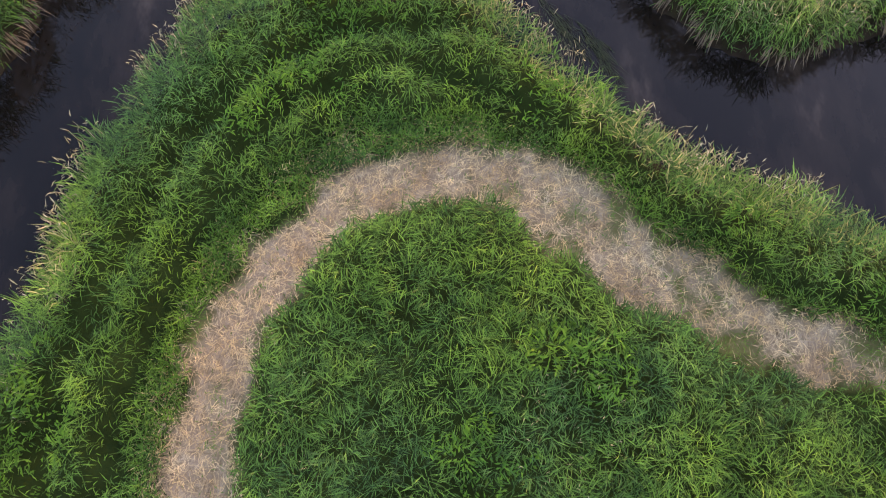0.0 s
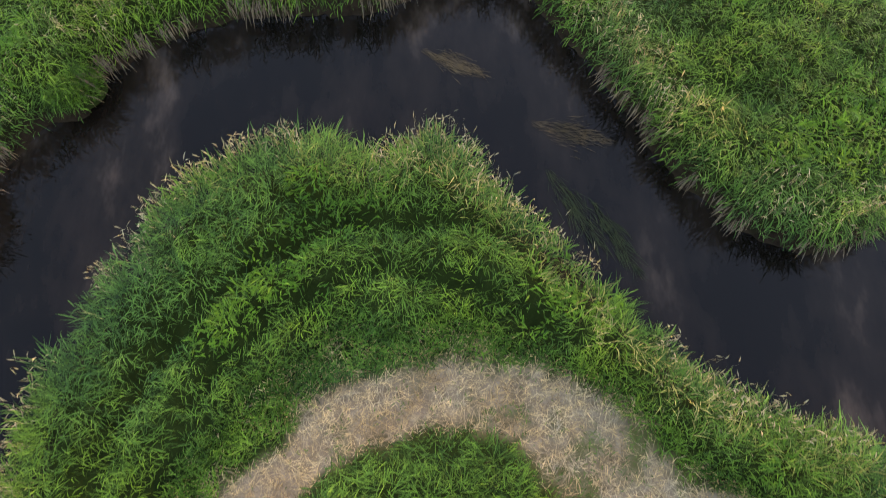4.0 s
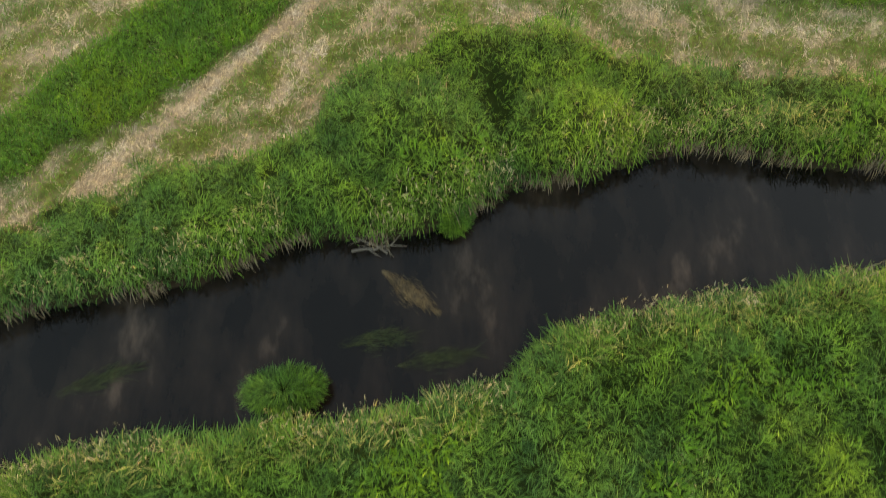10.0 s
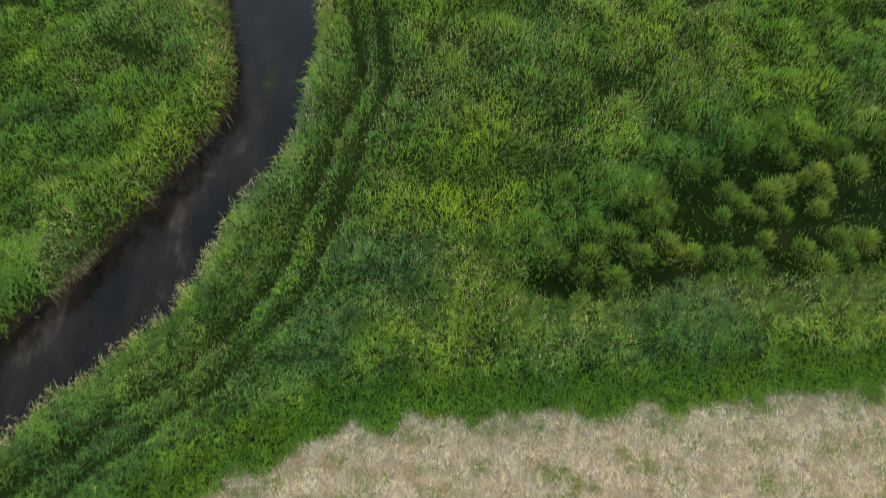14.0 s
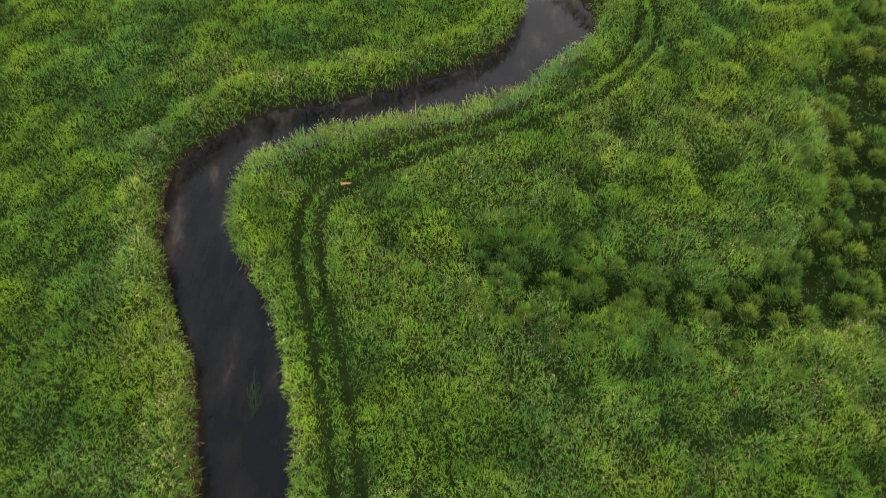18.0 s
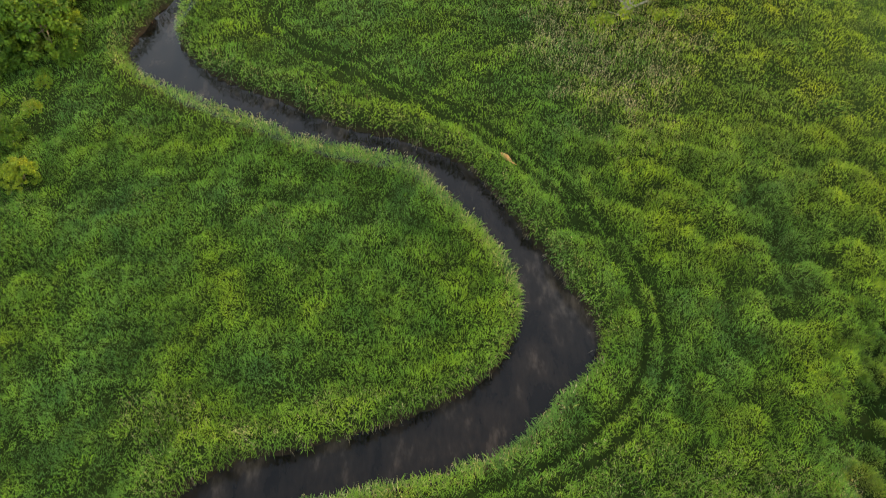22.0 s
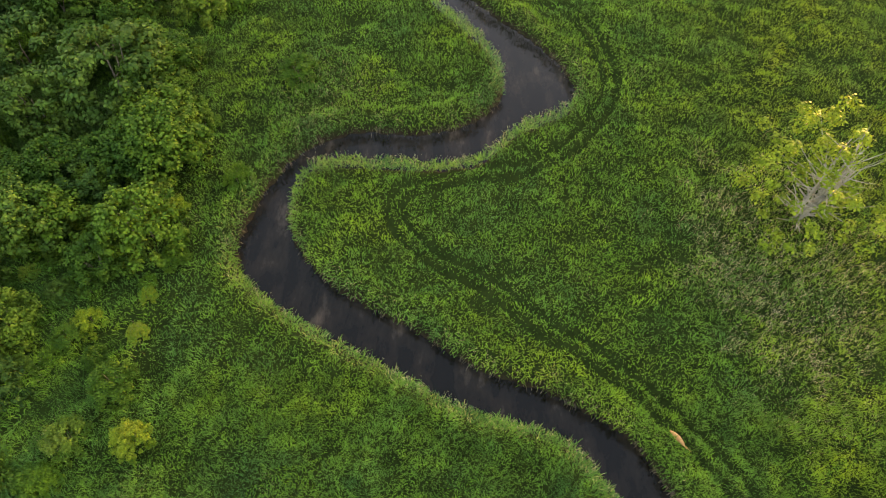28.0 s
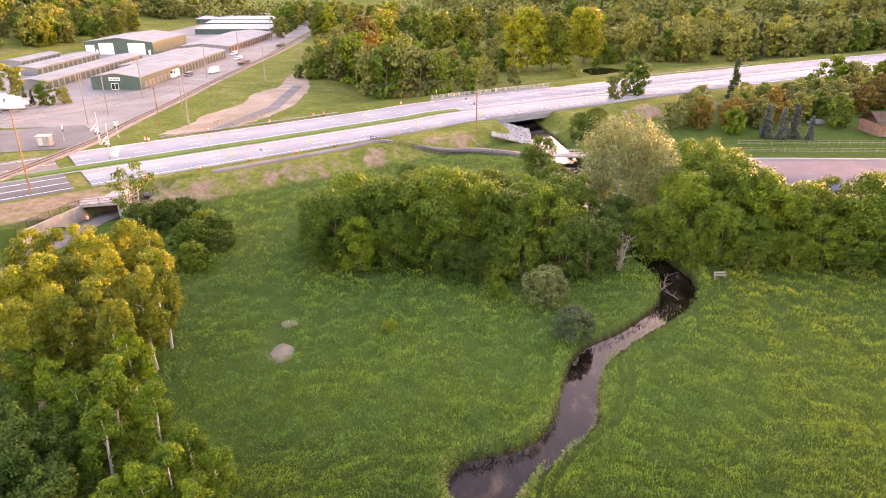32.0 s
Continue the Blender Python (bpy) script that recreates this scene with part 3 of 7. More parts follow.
def mesh_of(name, verts, faces, mat, parent=None, label="", smooth_faces=False):
    """Links a mesh made of vertex and face arrays as one object."""
    me = bpy.data.meshes.new(name)
    verts, faces = np.asarray(verts, np.float32), np.asarray(faces, np.int32)
    me.vertices.add(len(verts))
    me.vertices.foreach_set("co", verts.ravel())
    k = faces.shape[1]
    me.loops.add(faces.size)
    me.loops.foreach_set("vertex_index", faces.ravel())
    me.polygons.add(len(faces))
    me.polygons.foreach_set("loop_start", np.arange(0, faces.size, k, dtype=np.int32))
    if smooth_faces:
        me.polygons.foreach_set("use_smooth", np.ones(len(faces), bool))
    me.update(calc_edges=True)
    me.materials.append(mat)
    ob = new(name, me)
    if parent:
        ob.parent = parent
    if label:
        ob["label"] = label
    return ob


def steps(*runs):
    """Grid lines: (from, to, spacing) runs end to end."""
    out = [np.arange(a, b, s) for a, b, s in runs]
    return np.concatenate(out + [[runs[-1][1]]])


def leaves(base, azimuth, length, width, rise, droop):
    """Kite-shaped leaves: four corners and two faces each, bent at the middle."""
    n = len(base)
    ca, sa = np.cos(azimuth), np.sin(azimuth)
    out = np.stack([ca, sa, np.zeros(n)], 1)
    side = np.stack([-sa, ca, np.zeros(n)], 1)
    up = np.array([0, 0, 1.0])
    mid = base + out * (length * 0.5 * np.cos(rise))[:, None] + up * (length * 0.5 * np.sin(rise))[:, None]
    tip = mid + out * (length * 0.5 * np.cos(rise - droop))[:, None] + up * (length * 0.5 * np.sin(rise - droop))[:, None]
    half = side * (width * 0.5)[:, None]
    v = np.stack([base, mid + half, tip, mid - half], 1).reshape(-1, 3)
    i = 4 * np.arange(n)[:, None]
    return v, np.concatenate([i + [0, 1, 3], i + [1, 2, 3]])


def scatter(n, x0, x1, y0, y1):
    return rng.uniform(x0, x1, n), rng.uniform(y0, y1, n)


# ---- the road on its bank ----
ROAD = spline([(-300, 60), (-200, 139), (-140, 187), (-96.8, 223.4), (-57.9, 255.2), (-26.7, 281.3), (-14.9, 292), (26.9, 319.8), (80.8, 354.8), (160, 402), (260, 458), (420, 540), (700, 680)], 3.0)
ROAD_Z = 3.2


def side_of(line, off):
    """The line moved sideways to its left."""
    d = np.gradient(line, axis=0)
    d /= np.linalg.norm(d, axis=1)[:, None]
    return line + off * np.stack([-d[:, 1], d[:, 0]], 1)


def across_line(line, x, y):
    """Signed distance to a long line, positive on its left."""
    best = np.full(x.shape, 1e9)
    sign = np.ones(x.shape)
    for a, b in zip(line[:-1:3], np.vstack([line[3::3], line[-1:]])):
        d = b - a
        u = np.clip(((x - a[0]) * d[0] + (y - a[1]) * d[1]) / max(1e-9, d @ d), 0, 1)
        r = np.hypot(x - a[0] - u * d[0], y - a[1] - u * d[1])
        s = np.sign(d[0] * (y - a[1]) - d[1] * (x - a[0]))
        sign = np.where(r < best, s, sign)
        best = np.minimum(best, r)
    return best * sign


_ax, _ay = np.arange(-470.0, 471.0, 2.5), np.arange(60.0, 781.0, 2.5)
ROAD_FIELD = across_line(ROAD, *np.meshgrid(_ax, _ay))


def across(x, y):
    """Signed distance to the road, positive beyond it."""
    u, v = (x - _ax[0]) / 2.5, (y - _ay[0]) / 2.5
    on = (u >= 0) & (u < len(_ax) - 1) & (v >= 0) & (v < len(_ay) - 1)
    i, j = np.clip(u.astype(int), 0, len(_ax) - 2), np.clip(v.astype(int), 0, len(_ay) - 2)
    a, b = u - i, v - j
    near = (ROAD_FIELD[j, i] * (1 - a) + ROAD_FIELD[j, i + 1] * a) * (1 - b) + (ROAD_FIELD[j + 1, i] * (1 - a) + ROAD_FIELD[j + 1, i + 1] * a) * b
    if not on.all():
        near = np.array(near)
        near[~on] = across_line(ROAD, x[~on], y[~on])
    return near


def bank(x, y):
    """The road's bank and the higher land behind it."""
    out = np.zeros(x.shape)
    far = y > 120
    if far.any():
        a = across(x[far], y[far])
        wet = field(WET, x[far], y[far])
        wet = np.where(y[far] > 344, 9.0, wet)
        z = ROAD_Z * smooth(a, -16.0, -7.0) * (1 - smooth(a, 34.0, 60.0) * smooth(x[far], -75, -50) * 0.85)
        z = z - 0.12 * smooth(a, -0.6, 0.3) * (1 - smooth(a, 31, 32))
        # shoulder round the trail's underpass, and the cut that leads into it
        shoulder = np.maximum(smooth(a, -26, -19) * (1 - smooth(x[far], -90.5, -88.0)) * smooth(x[far], -150, -115), smooth(a, -12.6, -11.6) * (1 - smooth(np.abs(x[far] + 84.5), 5, 10)))
        z = np.maximum(z, 0.93 * ROAD_Z * shoulder)
        cut = smooth(x[far], -89.0, -88.0) * (1 - smooth(x[far], -80.6, -78.5)) * (1 - smooth(a, -12.2, -11.6)) * (a > -60)
        cut = np.maximum(cut, (np.abs(x[far] + 84.5 - 0.35 * (y[far] - 217)) < 2.6) * (a < -4))
        z = z * (1 - cut) + 0.12 * cut
        z = z * smooth(wet, 0.6, 5.5)
        # wooded rise along the left, and the far hills
        z = z + 9.0 * smooth(-x[far], 215, 330) * smooth(y[far], 330, 460)
        z = z + 14.0 * smooth(np.hypot(x[far] - 200, y[far]), 900, 2400)
        # Added ridge towards the sun: keeps the marsh in shade and tree tops lit.
        along = x[far] * math.sin(_a) + y[far] * math.cos(_a)
        z = z + 31.0 * smooth(along, 530, 640) * (1 - smooth(along, 740, 900))
        out[far] = z
    return out


def flat(x, y):
    """Where the built ground of the road leaves no grass mound: 0, else 1."""
    return np.where(y > 150, 1 - smooth(across(x, y), -17.0, -14.0), 1.0)


def land_full(x, y):
    return land(x, y) + bank(x, y)


gx = steps((-3000, -600, 300), (-600, -200, 25), (-200, -104, 6), (-104, -60, 2), (-60, -16, 1.0), (-16, 18, 0.3), (18, 60, 1.0), (60, 200, 6), (200, 600, 25), (600, 3000, 300))
gy = steps((-1500, -300, 300), (-300, -20, 40), (-20, -4, 2), (-4, 50, 0.3), (50, 140, 0.5), (140, 240, 1.0), (240, 345, 1.5), (345, 600, 8), (600, 1000, 40), (1000, 3500, 250))
qx, qy = np.meshgrid(gx, gy)
px, py = qx.ravel(), qy.ravel()
on_map = (px > X0) & (px < X0 + CELL * GX) & (py > Y0) & (py < Y0 + CELL * GY)
pz = np.where(on_map, land(px, py), 0.3) * np.where((field(WET, px, py) > 0.6) | ~on_map, flat(px, py), 1.0) + bank(px, py)
nx, ny = len(gx), len(gy)
ii = (np.arange(ny - 1)[:, None] * nx + np.arange(nx - 1)).ravel()
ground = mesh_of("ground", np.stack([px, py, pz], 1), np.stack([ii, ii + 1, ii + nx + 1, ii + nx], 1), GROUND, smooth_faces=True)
tagged(ground, "thatch, darkened for the shade under the grass, and soil of a flat marsh meadow", "ground", kind="structure")
mown = np.where(on_map, smooth(-np.minimum(field(HAY, px, py), field(FIELD, px, py)), -0.15, 0.15) * (1 - 0.8 * smooth(-field(STRIPS, px, py), -0.2, 0.2)), 0.0)
hay_amount = np.where(on_map, tan(px, py), 0.0)
_ra = across(px, py)
bare = smooth(wave(px, py, 24, 31) + 0.9 * wave(px, py, 7, 32) + 0.5 * wave(px, py, 3, 35), -0.7, 1.5) * (py > 200) * smooth(_ra, -19, -15) * (1 - smooth(_ra, -9, -4)) * 0.95
bare = np.maximum(bare, 0.9 * (px < -78) * (px > -150) * (py > 180) * smooth(_ra, -28, -22) * (1 - smooth(_ra, -3, -1)) * smooth(wave(px, py, 9, 34), -0.9, 0.0))
turf = (py > 150) * smooth(_ra, -16, -13)
sward = np.where(on_map, np.maximum(smooth(py, 135, 172), smooth(np.abs(px - 2), 26, 46)), 1.0) * (1 - turf)
ooze = (1 - smooth(field(POOL, px, py), 0.2, 1.2)) * on_map
hay_amount = np.maximum(hay_amount, bare)
soil = (1 - smooth(field(WET, px, py), 0.05, 0.45)) * on_map
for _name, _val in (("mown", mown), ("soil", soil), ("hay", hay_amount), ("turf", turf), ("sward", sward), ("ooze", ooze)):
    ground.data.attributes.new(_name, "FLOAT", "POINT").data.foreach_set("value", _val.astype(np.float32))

# water, one sheet under the land; the banks cut its outline
stream = mesh_of("water", [(-60, -40, -0.3), (90, -40, -0.3), (90, 345, -0.3), (-60, 345, -0.3)], [(0, 1, 2, 3)], WATER)
tagged(stream, "dark peaty meandering stream with faint sand streaks", "stream", kind="structure")


# ---- grass ----
def meadow(name, n, x0, x1, y0, y1, length, width, mat, label, low=0.45, keep=None, up=(0.15, 1.15)):
    """A crowd of leaves that fills the tall grass of a stretch of the plan."""
    x, y = scatter(n, x0, x1, y0, y1)
    h = height(x, y)
    wet = field(WET, x, y)
    ok = (h > 0.12) & (wet > -0.12)
    if keep is not None:
        ok &= keep(x, y)
    ok &= rng.random(n) < np.clip(0.18 + 0.85 * h ** 1.5, 0, 1)
    x, y, h, wet = x[ok], y[ok], h[ok], wet[ok]
    n = len(x)
    g = land_full(x, y)
    rim = 1 - smooth(wet, 0.15, 0.9)
    lo = low * (1 - rim)
    u = lo + (1 - lo) * rng.random(n) ** 0.7
    z = np.maximum(g, -0.25) + (h * 1.02 - (g - bank(x, y)).clip(0, 1)) * u
    az = rng.uniform(0, 6.283, n)
    wx, wy = x + 0.15 * wave(x, y, 1.1, 41), y + 0.15 * wave(x, y, 1.1, 42)
    _, tx, ty = tuft(wx, wy, 0.75, 1) if y0 < 50 else tuft(wx, wy, 1.35, 3)
    az = np.where(rng.random(n) < 0.6, np.arctan2(ty, tx) + rng.normal(0, 0.6, n), az)
    # leaves at the rim hang out over the water
    ex = field(WET, x + 0.3, y) - field(WET, x - 0.3, y)
    ey = field(WET, x, y + 0.3) - field(WET, x, y - 0.3)
    az = np.where(rng.random(n) < 0.7 * rim, np.arctan2(-ey, -ex) + rng.normal(0, 0.6, n), az)
    L = length * rng.uniform(0.55, 1.35, n) * np.clip(0.45 + 0.6 * h, 0.4, 1.15)
    W = width * rng.uniform(0.7, 1.3, n)
    rise = rng.uniform(up[0], up[1], n) - 0.5 * rim * rng.random(n)
    v, f = leaves(np.stack([x, y, z], 1), az, L, W, rise, rng.uniform(0.2, 1.3, n))
    return tagged(mesh_of(name, v, f, mat), label, "grass", kind="stuff")


def weedy(x, y):
    return wave(x, y, 8.0, 27) + 0.6 * wave(x, y, 2.5, 28) > 0.75


def grassy(x, y):
    return ~weedy(x, y) | (rng.random(len(x)) < 0.4)


def at_rim(x, y):
    w = field(WET, x, y)
    return (w < 0.55) & (height(x, y) > 0.2)


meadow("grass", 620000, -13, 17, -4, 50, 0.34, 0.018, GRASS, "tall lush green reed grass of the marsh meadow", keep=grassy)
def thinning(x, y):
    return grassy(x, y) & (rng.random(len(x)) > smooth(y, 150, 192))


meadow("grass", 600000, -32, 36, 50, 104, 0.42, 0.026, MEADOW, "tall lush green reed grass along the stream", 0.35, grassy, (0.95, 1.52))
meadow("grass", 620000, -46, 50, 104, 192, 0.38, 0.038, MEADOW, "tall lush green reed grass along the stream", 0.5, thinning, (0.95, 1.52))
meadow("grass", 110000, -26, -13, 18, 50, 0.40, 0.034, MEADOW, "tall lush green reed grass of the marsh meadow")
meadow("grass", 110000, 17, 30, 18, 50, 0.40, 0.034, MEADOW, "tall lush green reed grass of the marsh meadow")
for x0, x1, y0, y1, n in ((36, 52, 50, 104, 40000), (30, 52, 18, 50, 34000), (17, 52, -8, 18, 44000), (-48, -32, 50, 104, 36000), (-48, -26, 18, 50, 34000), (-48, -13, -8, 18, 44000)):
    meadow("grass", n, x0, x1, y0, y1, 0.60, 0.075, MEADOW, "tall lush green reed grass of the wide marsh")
meadow("bank_grass", 330000, -13, 17, -4, 50, 0.45, 0.022, GRASS, "long grass hanging over the cut banks", 0.0, at_rim)
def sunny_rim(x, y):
    """The crest of the banks that look towards the low sun, where its glow is painted on."""
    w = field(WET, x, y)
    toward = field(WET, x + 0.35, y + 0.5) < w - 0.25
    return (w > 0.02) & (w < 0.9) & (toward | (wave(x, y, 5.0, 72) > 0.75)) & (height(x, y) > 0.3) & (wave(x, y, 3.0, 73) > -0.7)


meadow("bank_grass", 330000, -32, 30, 50, 168, 0.48, 0.036, MEADOW, "long grass hanging over the cut banks", 0.0, at_rim)
meadow("bank_grass", 240000, -32, 30, 50, 168, 0.50, 0.030, RIM, "long dry grass along the crest of the banks, its straw tint holding the sun's glow", 0.6, sunny_rim, (1.0, 1.5))
meadow("bank_grass", 170000, -13, 17, -4, 50, 0.42, 0.018, RIM, "long dry grass along the crest of the banks, its straw tint holding the sun's glow", 0.6, sunny_rim, (0.8, 1.5))
meadow("marsh_weeds", 330000, -13, 17, -4, 50, 0.22, 0.04, FORB, "patches of bright yellow-green leafy marsh weeds", 0.5, weedy)
meadow("marsh_weeds", 520000, -42, 40, 50, 150, 0.24, 0.042, FORB, "patches of bright yellow-green leafy marsh weeds", 0.5, weedy)


def far_meadow(name, n, x0, x1, y0, y1, length, width, mat, label):
    x, y = scatter(n, x0, x1, y0, y1)
    a = across(x, y)
    on = (x > X0 + 1) & (x < X0 + CELL * GX - 1)
    ok = (a < -15.5 + 3 * wave(x, y, 14, 44)) & (~on | ((field(WET, x, y) > 0.1) & (height(x, y) > 0.3)))
    ok &= ~((x > 43) & (y > 233)) & ~((x < -77) & (a > -32))
    ok &= ~(on & (rng.random(n) > smooth(y, 148, 190)))
    x, y, on = x[ok], y[ok], on[ok]
    _, tx, ty = tuft(x, y, 2.3, 3)
    clump = tuft(x + 0.15 * wave(x, y, 1.1, 41), y + 0.15 * wave(x, y, 1.1, 42), 2.3, 3)[0]
    h = np.where(on, height(x, y), 0.55 + 0.16 * wave(x, y, 7, 21) + 0.65 * clump)
    thick = rng.random(len(x)) < np.clip(-0.05 + 1.45 * clump + 0.2 * wave(x, y, 5, 23), 0.06, 1)
    x, y, on, h, tx, ty = (q[thick] for q in (x, y, on, h, tx, ty))
    n = len(x)
    g = np.where(on, land(x, y), 0.3) + bank(x, y)
    z = g + (h - 0.25).clip(0.05, 2) * (0.4 + 0.6 * rng.random(n))
    v, f = leaves(np.stack([x, y, z], 1), np.arctan2(ty, tx) + rng.normal(0, 0.9, n), length * rng.uniform(0.6, 1.4, n), width * rng.uniform(0.7, 1.3, n), rng.uniform(0.6, 1.45, n), rng.uniform(0.2, 1.0, n))
    return tagged(mesh_of(name, v, f, mat), label, "grass", kind="stuff")


far_meadow("grass", 460000, -70, 110, 148, 262, 0.50, 0.085, DISTANT, "wide rippled green marsh grass below the road")
far_meadow("grass", 46000, -110, -70, 160, 236, 0.75, 0.10, DISTANT, "green marsh grass behind the grove")
far_meadow("grass", 60000, 50, 130, 90, 168, 0.8, 0.11, DISTANT, "wide rippled green marsh grass beside the stream")
far_meadow("grass", 20000, -110, -46, 110, 168, 1.0, 0.14, DISTANT, "green marsh grass under the trees")


def mown_cover(name, n, x0, x1, y0, y1, zone, length, width, mat, label, flat):
    x, y = scatter(n, x0, x1, y0, y1)
    ok = zone(x, y) & (field(WET, x, y) > 0.3)
    x, y = x[ok], y[ok]
    n = len(x)
    z = land_full(x, y) + rng.uniform(0.005, 0.05, n)
    v, f = leaves(np.stack([x, y, z], 1), rng.uniform(0, 6.283, n), length * rng.uniform(0.5, 1.4, n), width * rng.uniform(0.7, 1.3, n),
                  rng.uniform(0.0, 0.25, n) if flat else rng.uniform(0.4, 1.3, n), rng.uniform(0, 0.3, n) if flat else rng.uniform(0.1, 0.9, n))
    return tagged(mesh_of(name, v, f, mat), label, "grass", kind="stuff")


def hay_zone(x, y):
    return rng.random(len(x)) < tan(x, y) * 0.9


def stubble_zone(x, y):
    m = np.minimum(np.minimum(field(HAY, x, y), field(FIELD, x, y)), field(VERGE, x, y))
    return (m < 0.2) & (rng.random(len(x)) < 0.85 * (1 - tan(x, y)) ** 1.5 + 0.03)


def short_zone(x, y):
    s = np.minimum(field(STRIPS, x, y), np.maximum(field(VERGE, x, y), 0.1 - field(HAY, x, y)))
    return (s < 0.1) & (wave(x, y, 1.6, 33) > -0.75)


mown_cover("mown_hay", 130000, -6, 11, -4, 8, hay_zone, 0.26, 0.012, STRAW, "dry tan mown hay lying on the track", True)
mown_cover("mown_hay", 330000, -16, 18, 27, 46, hay_zone, 0.26, 0.014, OLD_HAY, "dry tan mown hay lying in swaths", True)
mown_cover("stubble", 60000, -6, 11, -4, 8, stubble_zone, 0.15, 0.014, SEDGE, "short green regrowth on the mown track", False)
mown_cover("stubble", 300000, -16, 18, 27, 46, stubble_zone, 0.17, 0.018, SEDGE, "short green regrowth among the mown hay", False)
def edge_zone(x, y):
    fld = field(FIELD, x, y)
    return (fld > -0.1) & (fld < 1.5) & (y > 36 + 0.45 * (np.clip(x, -14, 0) + 14)) & (wave(x, y, 1.8, 36) > -0.9)


mown_cover("short_grass", 150000, -18, 20, 36, 48, edge_zone, 0.36, 0.020, TENDER, "low green grass along the upper edge of the hay", False)
mown_cover("short_grass", 150000, -15, 18, 29, 41, short_zone, 0.34, 0.018, TENDER, "strips of short bright green grass between the hay", False)
mown_cover("short_grass", 150000, -8, 12, -4, 10, short_zone, 0.30, 0.018, GRASS, "trodden green verge beside the mown track", False)


# tussocks of sedge
def tussock_leaves():
    out_v, out_f, k = [], [], 0
    for x, y, r, h in TUSSOCKS:
        n = int(180 + 420 * r)
        a = rng.uniform(0, 6.283, n)
        q = rng.random(n) ** 0.6
        b = np.stack([x + r * q * np.cos(a), y + r * q * np.sin(a), h * (0.30 + 0.45 * rng.random(n)) * (1 - 0.55 * q ** 2)], 1)
        v, f = leaves(b, a + rng.normal(0, 0.5, n), h * rng.uniform(0.26, 0.46, n), rng.uniform(0.016, 0.026, n), 1.52 - 0.5 * q + rng.normal(0, 0.12, n), rng.uniform(0.1, 0.8, n))
        out_v.append(v)
        out_f.append(f + k)
        k += len(v)
    return np.vstack(out_v), np.vstack(out_f)


def ooze_zone(x, y):
    return (field(POOL, x, y) < 0.9) & (wave(x, y, 1.5, 78) > -0.2)


mown_cover("pond_weed", 60000, 3, 37, 45, 93, ooze_zone, 0.24, 0.03, GRASS, "low dark weed on the wet mud of the old channel", False)
tagged(mesh_of("tussock_sedge", *tussock_leaves(), SEDGE), "rounded sedge tussocks standing in dark wet mud", "sedge", kind="stuff")


# seed heads on tall stalks, thick along the rims of the banks
def seed_heads(name, n, x0, x1, y0, y1, size, zone, label):
    x, y = scatter(n, x0, x1, y0, y1)
    ok = zone(x, y)
    x, y = x[ok], y[ok]
    n = len(x)
    if size < 1 and zone is rim_zone:
        ex = field(WET, x + 0.3, y) - field(WET, x - 0.3, y)
        ey = field(WET, x, y + 0.3) - field(WET, x, y - 0.3)
        out = rng.uniform(-0.1, 0.35, n) / (np.hypot(ex, ey) + 1e-6)
        x, y = x - ex * out, y - ey * out
    top = land_full(x, y).clip(0, 1) * 0.6 + np.maximum(height(x, y), 0.75) + rng.uniform(0.15, 0.55, n)
    v, f = leaves(np.stack([x, y, top], 1), rng.uniform(0, 6.283, n), size * rng.uniform(0.7, 1.3, n), size * 0.11 * rng.uniform(0.7, 1.3, n), rng.uniform(0.5, 1.4, n), rng.uniform(0.1, 0.7, n))
    s, t = leaves(np.stack([x, y, top - 0.5], 1), rng.uniform(0, 6.283, n), np.full(n, 0.52), np.full(n, size * 0.05), rng.uniform(1.3, 1.55, n), np.zeros(n))
    return tagged(mesh_of(name, np.vstack([v, s]), np.vstack([f, t + len(v)]), SEED), label, "grass", kind="stuff")


def rim_zone(x, y):
    w = field(WET, x, y)
    return (w > -0.05) & (w < 0.55) & (height(x, y) > 0.25) & (wave(x, y, 6.0, 17) > -0.35)


def patch_zone(x, y):
    return (wave(x, y, 9.0, 18) > 0.75) & (height(x, y) > 0.7)


seed_heads("seed_heads", 110000, -13, 17, -4, 50, 0.17, rim_zone, "tan seed heads of grass along the bank")
seed_heads("seed_heads", 110000, -32, 36, 50, 165, 0.22, rim_zone, "tan seed heads of grass along the bank")
seed_heads("seed_heads", 14000, -13, 17, -4, 50, 0.11, patch_zone, "scattered tan seed heads above the grass")
def sparse_zone(x, y):
    return (wave(x, y, 14.0, 38) > -0.2) & (height(x, y) > 0.6)


seed_heads("seed_heads", 34000, -14, 30, 44, 84, 0.14, sparse_zone, "thin pale seed stalks above the meadow grass")
def tan_zone(x, y):
    """Patches where the grass has gone to seed and stands pale."""
    spots = ((3.5, 49.0, 4.2, 2.2), (-17.5, 127, 4.5, 5.0), (12.0, 112, 4.5, 5.0), (15.5, 104, 4.0, 4.0), (20.5, 64, 4.0, 3.0), (1.0, 57.0, 2.0, 3.5), (-2.5, 72.5, 2.0, 2.0))
    d = np.minimum.reduce([np.hypot((x - cx) / a, (y - cy) / b) for cx, cy, a, b in spots])
    return (d + 0.3 * wave(x, y, 2.5, 74) < 0.9) & (height(x, y) > 0.4)


seed_heads("seed_heads", 44000, -24, 26, 46, 134, 0.16, tan_zone, "pale patches of grass gone to seed")
seed_heads("seed_heads", 40000, -32, 36, 50, 135, 0.13, patch_zone, "scattered tan seed heads above the grass")


